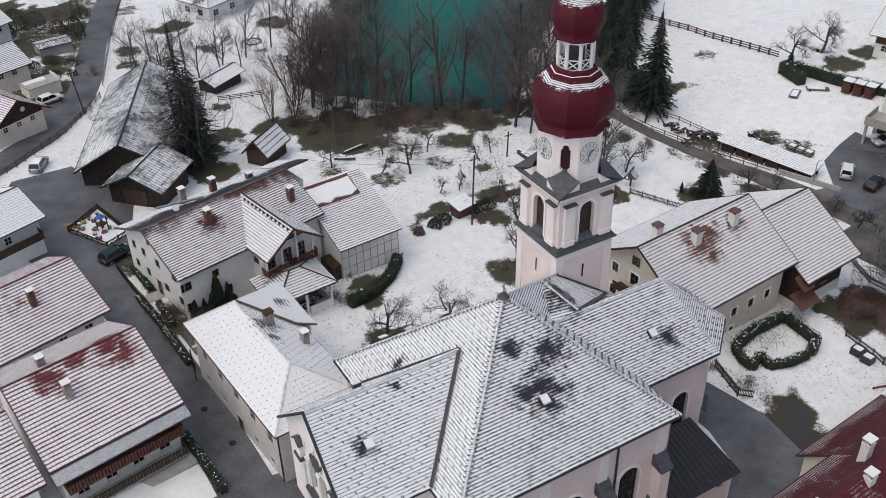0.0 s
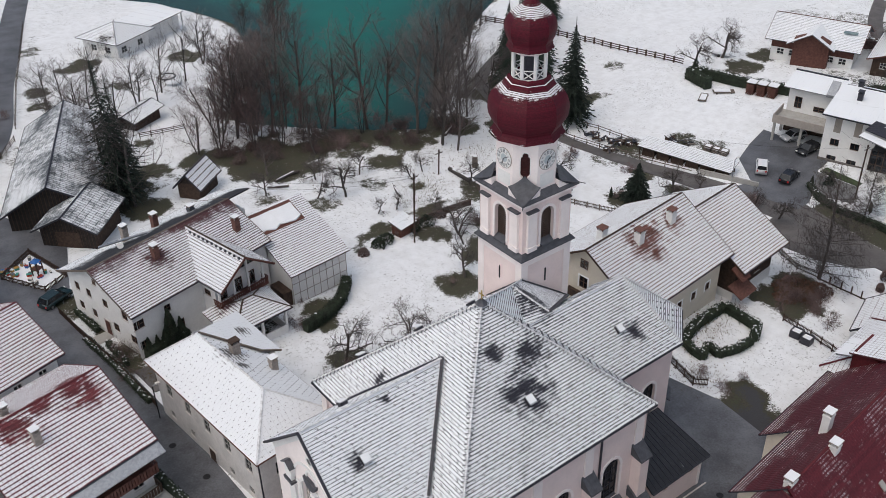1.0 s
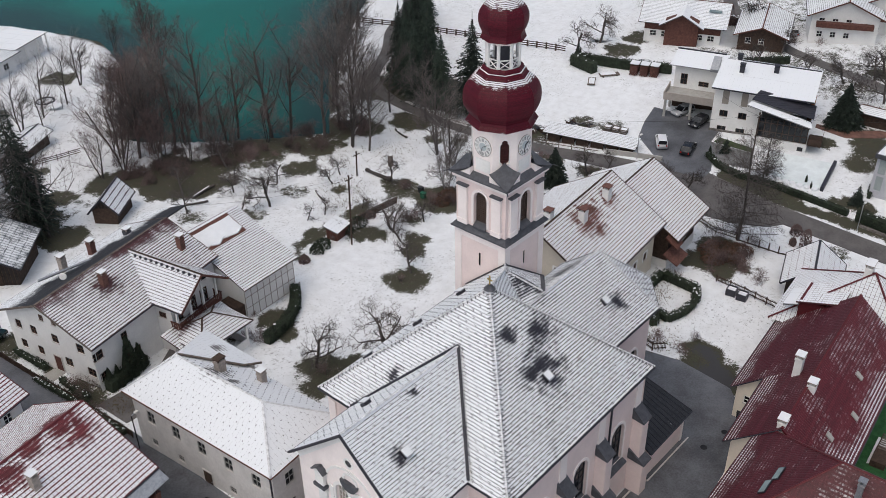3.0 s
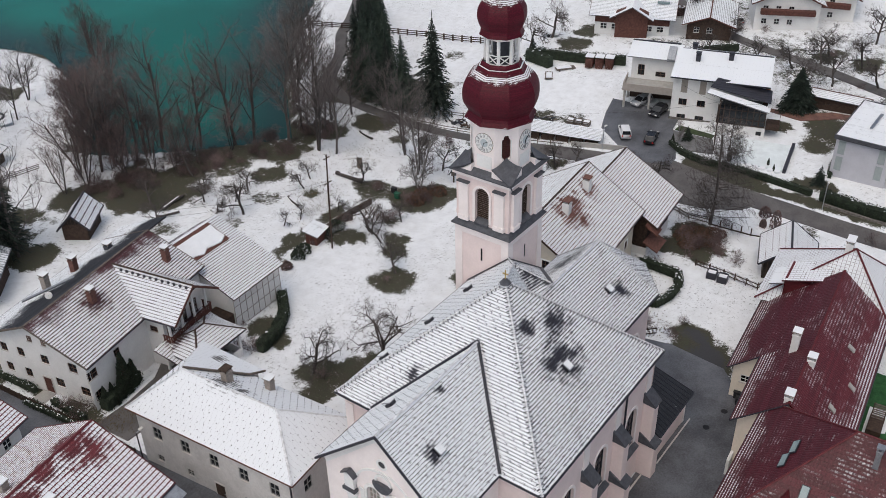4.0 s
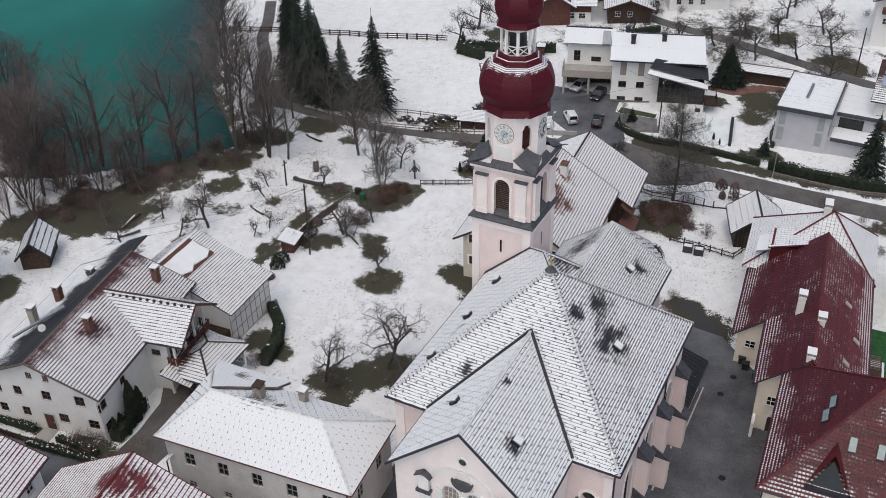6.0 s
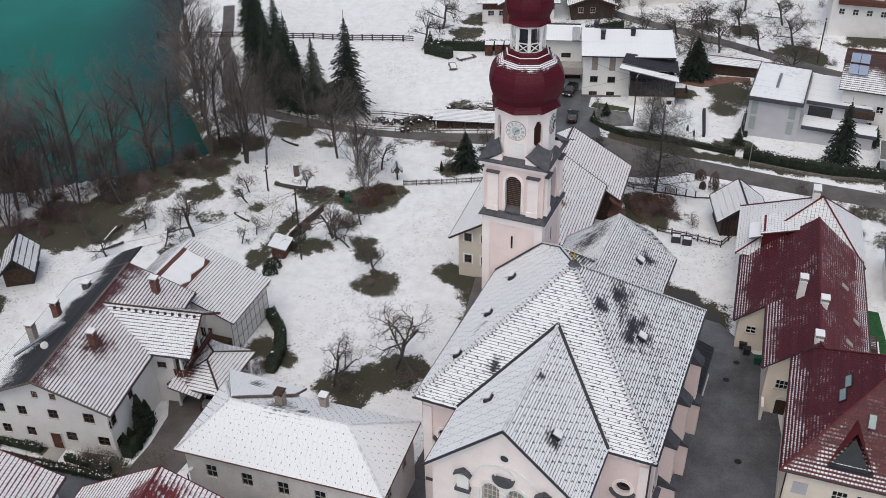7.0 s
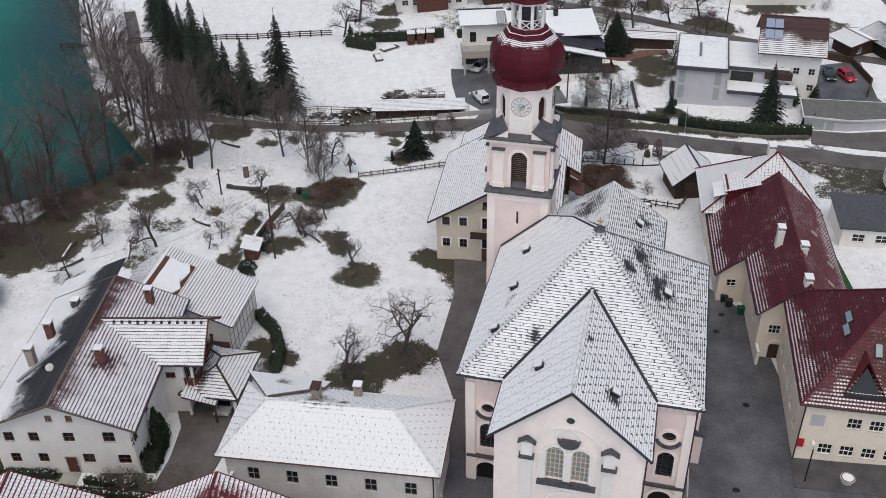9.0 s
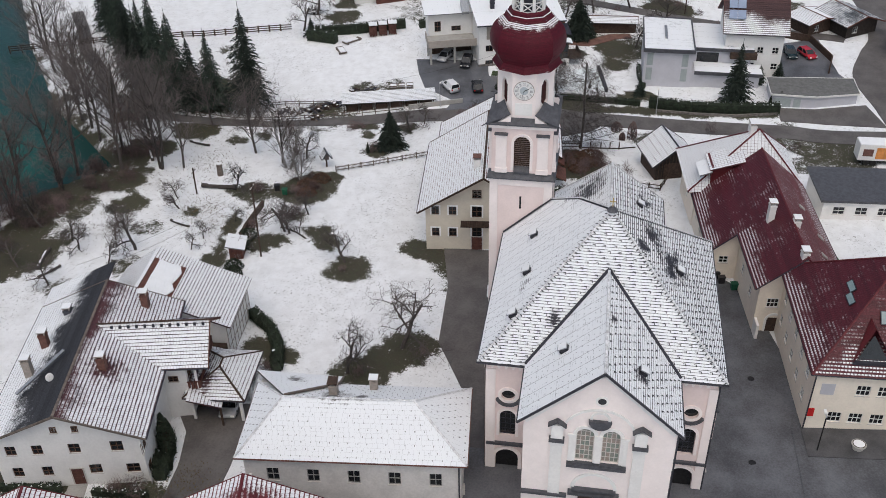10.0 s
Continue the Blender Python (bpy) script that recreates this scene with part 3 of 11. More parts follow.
BARE_BANK = [(60, 116, 2.4, 0.7), (54, 123, 2.4, 0.6), (66, 130, 3, 0.8), (74, 132, 4, 0.8), (84, 129, 4.5, 1), (96, 130, 5, 1), (104, 124, 4, 1), (118, 127, 8, 0.9), (113, 138, 6, 1), (62, 138, 9, 1), (53, 143, 4.5, 0.9), (47, 155.6, 2.0, 0.8), (40, 222, 9, 0.6), (76, 124, 3, 0.6), (70, 118, 2.5, 0.6)]
BARE_ROAD = [(106.5, 46.5, 3.0, 0.6), (104.5, 45.5, 2.4, 0.55), (135, 52.2, 3, 1.1), (140, 53, 3.4, 1.1), (150, 55, 10, 0.45), (175, 60, 14, 0.4), (165, 70, 10, 0.4), (190, 90, 14, 0.5), (185, 110, 12, 0.45), (160, 92, 7, 0.5), (110, 100, 5, 0.5), (150, 42, 5, 0.8), (143, 38, 4, 0.6), (103, 18, 8, 0.75), (108, 26, 4, 0.6), (140, 47, 5, 0.6), (150, 100, 3, 0.5), (160, 60, 8, 0.5), (175, 45, 9, 0.4), (168, 75, 8, 0.5)]
BARE_STREET = [(34, 137, 5, 1), (38, 131, 4, 1), (32, 142, 5, 0.9), (23, 97.5, 3, 0.7), (20.8, 97.6, 1.8, 0.9), (21.0, 105, 1.8, 0.9), (20.6, 94.6, 1.4, 0.9), (30, 160, 6, 0.5), (26, 208, 9, 0.7), (32, 205, 7, 0.8), (22, 176, 6, 0.8), (27, 218, 8, 0.7), (17, 192, 7, 0.7), (20, 112, 3, 0.7), (36, 94, 3, 0.7)]
BARE_FIELD = [(171.8, 62.1, 3, 0.8), (171.2, 54.2, 3.4, 0.9), (161.2, 41.8, 4.5, 0.95), (143.3, 53.7, 4.0, 0.9), (138.6, 50.5, 3.0, 0.7), (162.3, 19.3, 4, 0.7), (171.4, 29.3, 4.5, 0.9), (178.4, 25, 5, 0.8), (108, 24.1, 5, 0.7), (145.7, 38.5, 4, 0.6), (155.6, 110.3, 3.6, 0.9), (161.7, 111.6, 3.4, 0.9), (139.0, 130.3, 2.6, 0.5)]
BARE_YARD = [(42.0, 240, 5, 0.9), (40.3, 191.5, 3, 0.9), (38.5, 183.2, 2.6, 0.9), (52.0, 201.9, 4, 0.9), (72.9, 195.4, 4, 0.9), (44.1, 143.4, 3.5, 0.9), (40.3, 139.9, 3.5, 0.9), (54.9, 185.2, 3, 0.7), (114.2, 103.5, 2.6, 0.7), (123.6, 93.0, 2.6, 0.7), (122.8, 98.0, 2.4, 0.7)]
BARE_PATH = [(60.2 + 1.55 * k, 103.7 + 0.42 * k - 0.022 * k * k, 0.9, 1.0) for k in range(13)] + [(68.8, 78.4, 2.2, 0.9), (68.2, 75.6, 2.4, 1.0), (63.8, 73.4, 1.4, 0.9), (63.5, 106.4, 1.4, 1), (59.1, 130.1, 3, 1), (100.4, 114.5, 1.8, 0.9), (104.3, 93.2, 1.4, 0.9), (68.7, 90.6, 1.6, 0.9)] + [(68.5, 106, 1.2, 0.8), (66.8, 105.6, 1.2, 0.8), (65.2, 105.3, 1.2, 0.8), (62.8, 104.9, 1.3, 0.9), (61, 104.3, 1.2, 0.8), (59.1, 103.7, 1.2, 0.9), (57.4, 102, 1.4, 0.9), (68.6, 99.5, 2.4, 0.9), (75.3, 113, 1.6, 0.8), (77, 124.5, 2.6, 0.9), (58.4, 131.1, 3, 0.9)]
BARE_UPPER = [(26, 192, 5, 1.1), (24, 203, 6, 1.2), (34, 211, 5, 1.1), (34, 223, 6, 1), (20, 198, 5, 1.2), (25, 187, 4, 1.1), (28, 223, 6, 1), (20, 184, 4, 1.1), (23, 179, 4, 1.1), (17, 230, 9, 0.9), (12, 176, 5, 0.8)]
BARE_SHORE = [(69, 136, 6, 1), (78, 136, 6, 1), (64, 136, 5, 1), (82, 137, 6, 1), (75, 130, 3, 0.7), (58, 140, 6, 1), (88, 129, 4, 0.9), (52, 142, 4, 1)]
BARE_VERGE = [(138.9, 59.6, 2.0, 1.0)] + [(117.2 - 0.008 * (64 - y), y, 1.5, 1.0) for y in range(26, 68, 2)] + [(121.8, y, 2.0, 1.0) for y in (46.4, 48, 49.6)] + [(119.4, y, 1.4, 1.0) for y in (56, 58, 60, 62, 64, 66, 68)]
BARE = BARE_VERGE + BARE_UPPER + BARE_SHORE + BARE_PATH + BARE_FIELD + BARE_YARD + BARE_CHURCH + BARE_ORCHARD + BARE_BANK + BARE_ROAD + BARE_STREET


def spread(lo, hi, a, b, step):
    core = list(np.arange(a, b + 0.01, step))
    out, d, x = [], step, a
    while x > lo:
        d *= 1.5
        x -= d
        out.append(x)
    back, d, x = [], step, b
    while x < hi:
        d *= 1.5
        x += d
        back.append(x)
    return out[::-1] + core + back


def build_ground():
    xs, ys = spread(-2500, 3000, -30, 200, 1.25), spread(-2500, 3500, -10, 250, 1.25)
    verts, tone = [], []
    for y in ys:
        for x in xs:
            lake = in_lake(x, y) if -200 < x < 430 and 120 < y < 710 else -99
            drop = max(0.0, min(1.0, (lake + 3) / 7))
            z = gz(x, y)
            z = z * (1 - drop) + (-9.0) * drop
            near = -40 < x < 210 and -20 < y < 240
            if near:
                z += 0.10 * noise.noise((x * 0.25, y * 0.25, 1.0)) - 0.04
            verts.append((x, y, z))
            tone.append(bare_ground(x, y) if near else 0.1)
    w = len(xs)
    faces = [(j * w + i, j * w + i + 1, (j + 1) * w + i + 1, (j + 1) * w + i) for j in range(len(ys) - 1) for i in range(w - 1)]
    me = bpy.data.meshes.new("ground")
    me.from_pydata(verts, [], faces)
    at = me.attributes.new("bare", "FLOAT", "POINT")
    at.data.foreach_set("value", tone)
    me.polygons.foreach_set("use_smooth", [True] * len(me.polygons))
    m, n, l, b = material("snowy_meadow", 0.9)
    p = place_of(n)
    a = n.new("ShaderNodeAttribute")
    a.attribute_name = "bare"
    f_big, f_mid, f_fine, f_dot = noise_node(n, l, p, 0.05, 3), noise_node(n, l, p, 0.6, 5, 0.7), noise_node(n, l, p, 4.0, 4, 0.7), noise_node(n, l, p, 9.0, 2)
    thin = calc(n, l, "ADD", calc(n, l, "MULTIPLY", f_big, 0.22), calc(n, l, "ADD", calc(n, l, "MULTIPLY", f_mid, 0.38), calc(n, l, "MULTIPLY", f_fine, 0.40)))
    amount = calc(n, l, "ADD", calc(n, l, "MULTIPLY", a.outputs["Fac"], 0.34), thin)
    amount = calc(n, l, "ADD", amount, calc(n, l, "MULTIPLY", calc(n, l, "SUBTRACT", noise_node(n, l, p, 1.7, 5, 0.75), 0.5), 0.34))
    amount = calc(n, l, "ADD", amount, calc(n, l, "MULTIPLY", calc(n, l, "SUBTRACT", f_dot, 0.5), 0.22))
    grass = ramp(n, l, amount, 0.62, 0.74)
    f_tuft = noise_node(n, l, p, 2.6, 6, 0.75)
    flecks = calc(n, l, "MULTIPLY", ramp(n, l, f_tuft, 0.55, 0.65), ramp(n, l, noise_node(n, l, p, 0.11, 3), 0.38, 0.62))
    grass = calc(n, l, "MAXIMUM", grass, calc(n, l, "MULTIPLY", flecks, 0.75))
    soil = blend(n, l, ramp(n, l, f_mid, 0.35, 0.65), (0.070, 0.064, 0.044), (0.060, 0.068, 0.038))
    soil = blend(n, l, ramp(n, l, f_dot, 0.3, 0.7), soil, (0.045, 0.038, 0.028))
    soil = blend(n, l, ramp(n, l, amount, 0.86, 1.02), soil, (0.05, 0.05, 0.054))
    white = blend(n, l, ramp(n, l, f_mid, 0.3, 0.75), (0.79, 0.805, 0.825), (0.68, 0.69, 0.70))
    l.new(blend(n, l, grass, white, soil), b.inputs["Base Color"])
    bumped(n, l, b, calc(n, l, "ADD", f_mid, calc(n, l, "MULTIPLY", f_fine, 0.5)), 0.6, 0.12)
    me.materials.append(m)
    tagged(new("ground", me), "snow-covered sloping meadow with grass showing through", "ground", kind="structure")


def build_lake():
    """The water sheet; its colour darkens towards the bank to stand for reflected trees and a dark bed."""
    xs, ys = spread(-700, 900, 20, 200, 4.0), spread(120, 1500, 124, 300, 4.0)
    verts = [(x, y, -6.6) for y in ys for x in xs]
    w = len(xs)
    me = bpy.data.meshes.new("water")
    me.from_pydata(verts, [], [(j * w + i, j * w + i + 1, (j + 1) * w + i + 1, (j + 1) * w + i) for j in range(len(ys) - 1) for i in range(w - 1)])
    at = me.attributes.new("depth", "FLOAT", "POINT")
    at.data.foreach_set("value", [max(0.0, min(1.0, in_lake(x, y) / 26)) for x, y, z in verts])
    m, n, l, b = material("turquoise_lake_water", 0.15, spec=0.16)
    p = place_of(n)
    a = n.new("ShaderNodeAttribute")
    a.attribute_name = "depth"
    f1, f2, f3 = noise_node(n, l, p, 0.02, 3), noise_node(n, l, p, 0.25, 3), noise_node(n, l, p, 1.6, 3)
    deep = blend(n, l, ramp(n, l, f1, 0.3, 0.7), (0.005, 0.108, 0.086), (0.008, 0.152, 0.122))
    # tree reflections painted in: base colour goes dark near the shore
    reflection_fade = calc(n, l, "ADD", a.outputs["Fac"], calc(n, l, "MULTIPLY", calc(n, l, "SUBTRACT", f1, 0.5), 0.35))
    l.new(blend(n, l, ramp(n, l, reflection_fade, 0.02, 0.9), (0.016, 0.052, 0.048), deep), b.inputs["Base Color"])
    bumped(n, l, b, calc(n, l, "ADD", calc(n, l, "MULTIPLY", f2, 0.5), f3), 0.25, 0.12)
    me.materials.append(m)
    tagged(new("water", me), "still turquoise-green lake water below the wooded bank", "lake", kind="structure")


build_ground()
build_lake()


def finer(left, right, step=1.6):
    """Both edge lines cut into short pieces, so that the sheet follows the ground."""
    L, R = [left[0]], [right[0]]
    for a, b, c, d in zip(left, left[1:], right, right[1:]):
        n = max(1, math.ceil(max(math.dist(a, b), math.dist(c, d)) / step)) if max(a[0], b[0]) < 150 else 1
        for k in range(1, n + 1):
            L.append((a[0] + (b[0] - a[0]) * k / n, a[1] + (b[1] - a[1]) * k / n))
            R.append((c[0] + (d[0] - c[0]) * k / n, c[1] + (d[1] - c[1]) * k / n))
    return L, R


def strip(name, left, right, mat, label, lift=0.05, category="road", kerb=None):
    """A paved sheet between two edge lines, laid on the sloping ground, with its own thickness."""
    left, right = finer([up_bank(*p) for p in left], [up_bank(*p) for p in right])
    bm = bmesh.new()
    rows = []
    for (ax, ay), (bx, by) in zip(left, right):
        rows.append([bm.verts.new((ax + (bx - ax) * s, ay + (by - ay) * s, gz(ax + (bx - ax) * s, ay + (by - ay) * s) + lift)) for s in (0, 0.25, 0.5, 0.75, 1)])
    for r, q in zip(rows, rows[1:]):
        for i in range(4):
            bm.faces.new((r[i], r[i + 1], q[i + 1], q[i]))
    ext = bmesh.ops.extrude_face_region(bm, geom=bm.faces[:])
    for v in ext["geom"]:
        if isinstance(v, bmesh.types.BMVert):
            v.co.z -= 0.3
    return tagged(part(name, bm, mat), label, category, kind="structure")


def road_line(pts, width):
    """Left and right edges of a lane of that width along a smooth line."""
    P = [Vector((*p, 0)) for p in pts]
    fine = []
    for i in range(len(P) - 1):
        a, b, c, d = P[max(0, i - 1)], P[i], P[i + 1], P[min(len(P) - 1, i + 2)]
        for k in range(6):
            s = k / 6
            fine.append(0.5 * ((2 * b) + (c - a) * s + (2 * a - 5 * b + 4 * c - d) * s * s + (3 * b - a - 3 * c + d) * s ** 3))
    fine.append(P[-1])
    L, R = [], []
    for i, p in enumerate(fine):
        t = (fine[min(i + 1, len(fine) - 1)] - fine[max(i - 1, 0)]).normalized()
        q = Vector((-t.y, t.x, 0))
        w = width(i / (len(fine) - 1)) if callable(width) else width
        L.append((p + q * w / 2)[:2])
        R.append((p - q * w / 2)[:2])
    return L, R


strip("street", *road_line([(17.5, -40), (18.5, 20), (18.5, 64), (18, 80), (17, 95), (15, 112), (13.5, 128), (8, 138), (1, 143)], 5.6), M_asphalt, "wet grey asphalt village street between the houses")
strip("upper_street", *road_line([(-8, 136), (4, 145.6), (12.5, 153), (19.8, 160.5), (27.8, 175), (34.9, 197.7), (43.5, 222), (58, 262), (74, 300)], 5.4), M_asphalt, "wet grey asphalt lane climbing behind the barn", 0.052)
strip("yard", [(10, 143), (7.5, 138), (5.5, 124), (10, 114)], [(19, 144), (21, 138), (24.5, 128.5), (20, 114)], M_asphalt, "wet asphalt yard before the old barn", 0.058, "yard")
strip("lane", [(15, 42), (24, 42.4), (36, 42.6), (48, 42.8), (56, 42.8), (60, 43.6), (62.5, 46), (63.5, 50), (63.5, 55)], [(15, 33.4), (24, 33.4), (36, 32.0), (48, 32.0), (55, 33.6), (64, 36.8), (69.5, 42), (70.5, 49), (69, 56)], M_asphalt, "wet asphalt lane beside the church", 0.062)
strip("plaza", [(12, 33.5), (39.4, 33.2)], [(12, 10), (39.4, 10)], M_asphalt, "paved forecourt of the school house", 0.12, "pavement")
strip("back_road", *road_line([(117, -60), (110, 8), (111.2, 25), (112.2, 40), (113.4, 50), (114.6, 60), (115.4, 72), (113.2, 86), (110.2, 97.5), (107.6, 112), (108.4, 126), (110.6, 136.4), (116.4, 145.8), (129.5, 154.4), (138.6, 162), (147, 166.6), (160, 175)], lambda s: 5.0 if s < 0.3 else 5.0 + 9 * (s - 0.3) if s < 0.4 else max(2.7, 5.9 - 24 * (s - 0.4))), M_asphalt2, "wet country road along the snowy gardens")
strip("road_junction", [(106.8, 71.0), (106.0, 65.2), (106.6, 60.7), (109.2, 55.6)], [(121.0, 73.4), (119.2, 66.6), (117.2, 59.1), (113.2, 53.4)], M_asphalt2, "muddy wet junction of the yard and the country road", 0.056)
strip("gravel_bed", [(124.4, 73.4), (132.6, 77.0)], [(126.8, 66.8), (132.6, 69.2)], M_gravel, "dark gravel bed before the white house", 0.06, "gravel bed")
strip("grass_strip", [(133.1, 76.6), (132.9, 69.5)], [(135.4, 76.7), (134.6, 69.7)], M_moss, "strip of bare green grass along the house wall", 0.06, "lawn")
strip("garden_patio", [(153.1, 65.9), (153.1, 60.7), (157.6, 55.6), (158.1, 51.4)], [(151.3, 65.4), (150.2, 59.3), (154.9, 53.8), (155.5, 50.8)], M_brickpave, "reddish paved garden path beside the long shed", 0.07, "pavement")
strip("patio", [(96.5, 60.2), (99.8, 60.6)], [(97.2, 58.2), (100.4, 58.6)], M_brickpave, "reddish paved patio under the garden shrubs", 0.06, "pavement")
strip("parking_yard", [(116.0, 82.0), (120.3, 81.3), (126.3, 88.1), (133.1, 90.8), (140.7, 93.1)], [(117.8, 70.9), (121.5, 71.3), (126.9, 73.7), (133.1, 77.1), (140.7, 78.6)], M_asphalt, "wet asphalt parking yard before the white house", 0.07, "yard")
strip("church_yard", [(21, 66), (39, 67), (48, 71.4), (60, 72.2), (69, 74.2)], [(21, 59.5), (39, 60), (48, 60), (58, 67), (69, 68)], M_asphalt2, "gravelled way beside the church wall", 0.055, "yard")
strip("lawn", [(64.5, 26.8), (79, 28.2)], [(64.5, 21.8), (79, 24.2)], plain("green_lawn_grass", (0.022, 0.085, 0.028), 0.9, vary=0.35, scale=1.5, fine=12), "bright green strip of lawn behind the long house", 0.08, "lawn")
strip("garage_yard", [(129.9, 23.1), (136.6, 22.5), (153.0, 22.1)], [(130.9, 9.7), (137.6, 12.3), (156.9, 13.7)], M_asphalt, "wet asphalt yard round the garage block", 0.075, "yard")
strip("garage_apron", [(121.0, 24.7), (120.8, 18.6), (123.2, 9.8)], [(115.5, 24.6), (114.8, 18.6), (114.0, 7.9)], M_asphalt2, "wet muddy apron before the garage block", 0.066, "yard")
strip("side_road", *road_line([(110, 4), (122, 5), (136, 6.5), (148, 3.5), (160, 0), (188, 0), (230, 8)], 7.0), M_asphalt2, "wet side road climbing between the sheds", 0.085)
strip("upper_road", *road_line([(236, 124), (214, 112), (196.9, 94.5), (189.3, 83.1), (181.6, 65.5), (173.2, 49.6), (167.4, 38.3), (162.2, 25.3), (156.9, 8.4)], 3.6), M_asphalt2, "wet upper road behind the houses", 0.08)
strip("drive", [(20.4, 93.6), (25, 93.9), (29.6, 95.0), (33, 97.4)], [(20.8, 88.6), (25, 88.6), (29.6, 88.8), (35, 88.6)], M_asphalt2, "muddy gravel drive to the carport", 0.06, "drive")
strip("church_forecourt", [(12, 66.4), (31, 66.4)], [(12, 41.8), (31, 41.8)], M_asphalt, "dark wet paving before the church front", 0.07, "pavement")
strip("school_pavement", [(34.4, 32.2), (34.6, 24.4), (34.9, 8)], [(38.7, 32.3), (38.8, 24.0), (39.0, 8)], M_pave, "raised dark wet pavement with a kerb before the school", 0.19, "pavement")
strip("upper_yard", [(17.6, 165), (18.6, 170), (21.5, 174)], [(23, 164.5), (27, 170), (28, 175.5)], M_asphalt2, "wet yard of the upper street houses", 0.045, "yard")
strip("garden_path", [(19.0, 103.2), (21.4, 103.7)], [(19.0, 101.2), (21.4, 101.8)], M_concrete, "short paved path to the farmhouse door", 0.06, "path")


# ---- church ----
def arch_ring(w, h, t=0.22, deep=0.1, shape="arch"):
    """A raised plaster surround about an arched or round opening, upright in x-z, facing -y."""
    bm = bmesh.new()
    r = w / 2
    top = h - r
    if shape == "arch":
        line = [(-r, 0), (-r, top)] + [(-r * math.cos(math.pi * k / 12), top + r * math.sin(math.pi * k / 12)) for k in range(1, 12)] + [(r, top), (r, 0)]
        outer = [(-r - t, 0), (-r - t, top)] + [(-(r + t) * math.cos(math.pi * k / 12), top + (r + t) * math.sin(math.pi * k / 12)) for k in range(1, 12)] + [(r + t, top), (r + t, 0)]
        closed = False
    else:
        line = [(r * math.cos(math.tau * k / 20), r + r * math.sin(math.tau * k / 20)) for k in range(20)]
        outer = [((r + t) * math.cos(math.tau * k / 20), r + (r + t) * math.sin(math.tau * k / 20)) for k in range(20)]
        closed = True
    rows = [[bm.verts.new((x, y, z)) for x, z in ln] for ln, y in ((line, -deep), (outer, -deep), (outer, 0.02), (line, 0.02))]
    n = len(line)
    for i in range(n if closed else n - 1):
        j = (i + 1) % n
        for a, b in zip(rows, rows[1:] + rows[:1]):
            bm.faces.new((a[i], a[j], b[j], b[i]))
    if not closed:
        for i in (0, n - 1):
            bm.faces.new([row[i] for row in rows])
    return bm


def scallop_band(width, pitch=0.75, high=0.5, deep=0.05, drop=0.45):
    """A plaster frieze whose lower edge hangs in small arches, upright in x-z, hanging from z 0."""
    bm = bmesh.new()
    count = max(2, round(width / pitch))
    p = width / count
    prof = []
    for i in range(count):
        x0 = -width / 2 + i * p
        prof += [(x0, -high - drop), (x0 + p * 0.2, -high - drop)]
        prof += [(x0 + p * 0.2 + p * 0.8 * k / 6, -high - drop + drop * math.sin(math.pi * k / 6)) for k in range(1, 6)]
    prof.append((width / 2, -high - drop))
    a = [bm.verts.new((x, -deep, z)) for x, z in prof]
    b = [bm.verts.new((x, 0.01, z)) for x, z in prof]
    ta, tb = [bm.verts.new((x, -deep, 0)) for x, z in prof], [bm.verts.new((x, 0.01, 0)) for x, z in prof]
    for i in range(len(prof) - 1):
        bm.faces.new((a[i], a[i + 1], ta[i + 1], ta[i])), bm.faces.new((a[i + 1], a[i], b[i], b[i + 1]))
        bm.faces.new((ta[i], ta[i + 1], tb[i + 1], tb[i]))
    bm.faces.new((a[0], ta[0], tb[0], b[0])), bm.faces.new((a[-1], b[-1], tb[-1], ta[-1]))
    return bm


def shifted(bm, m):
    bm.transform(m)
    return bm


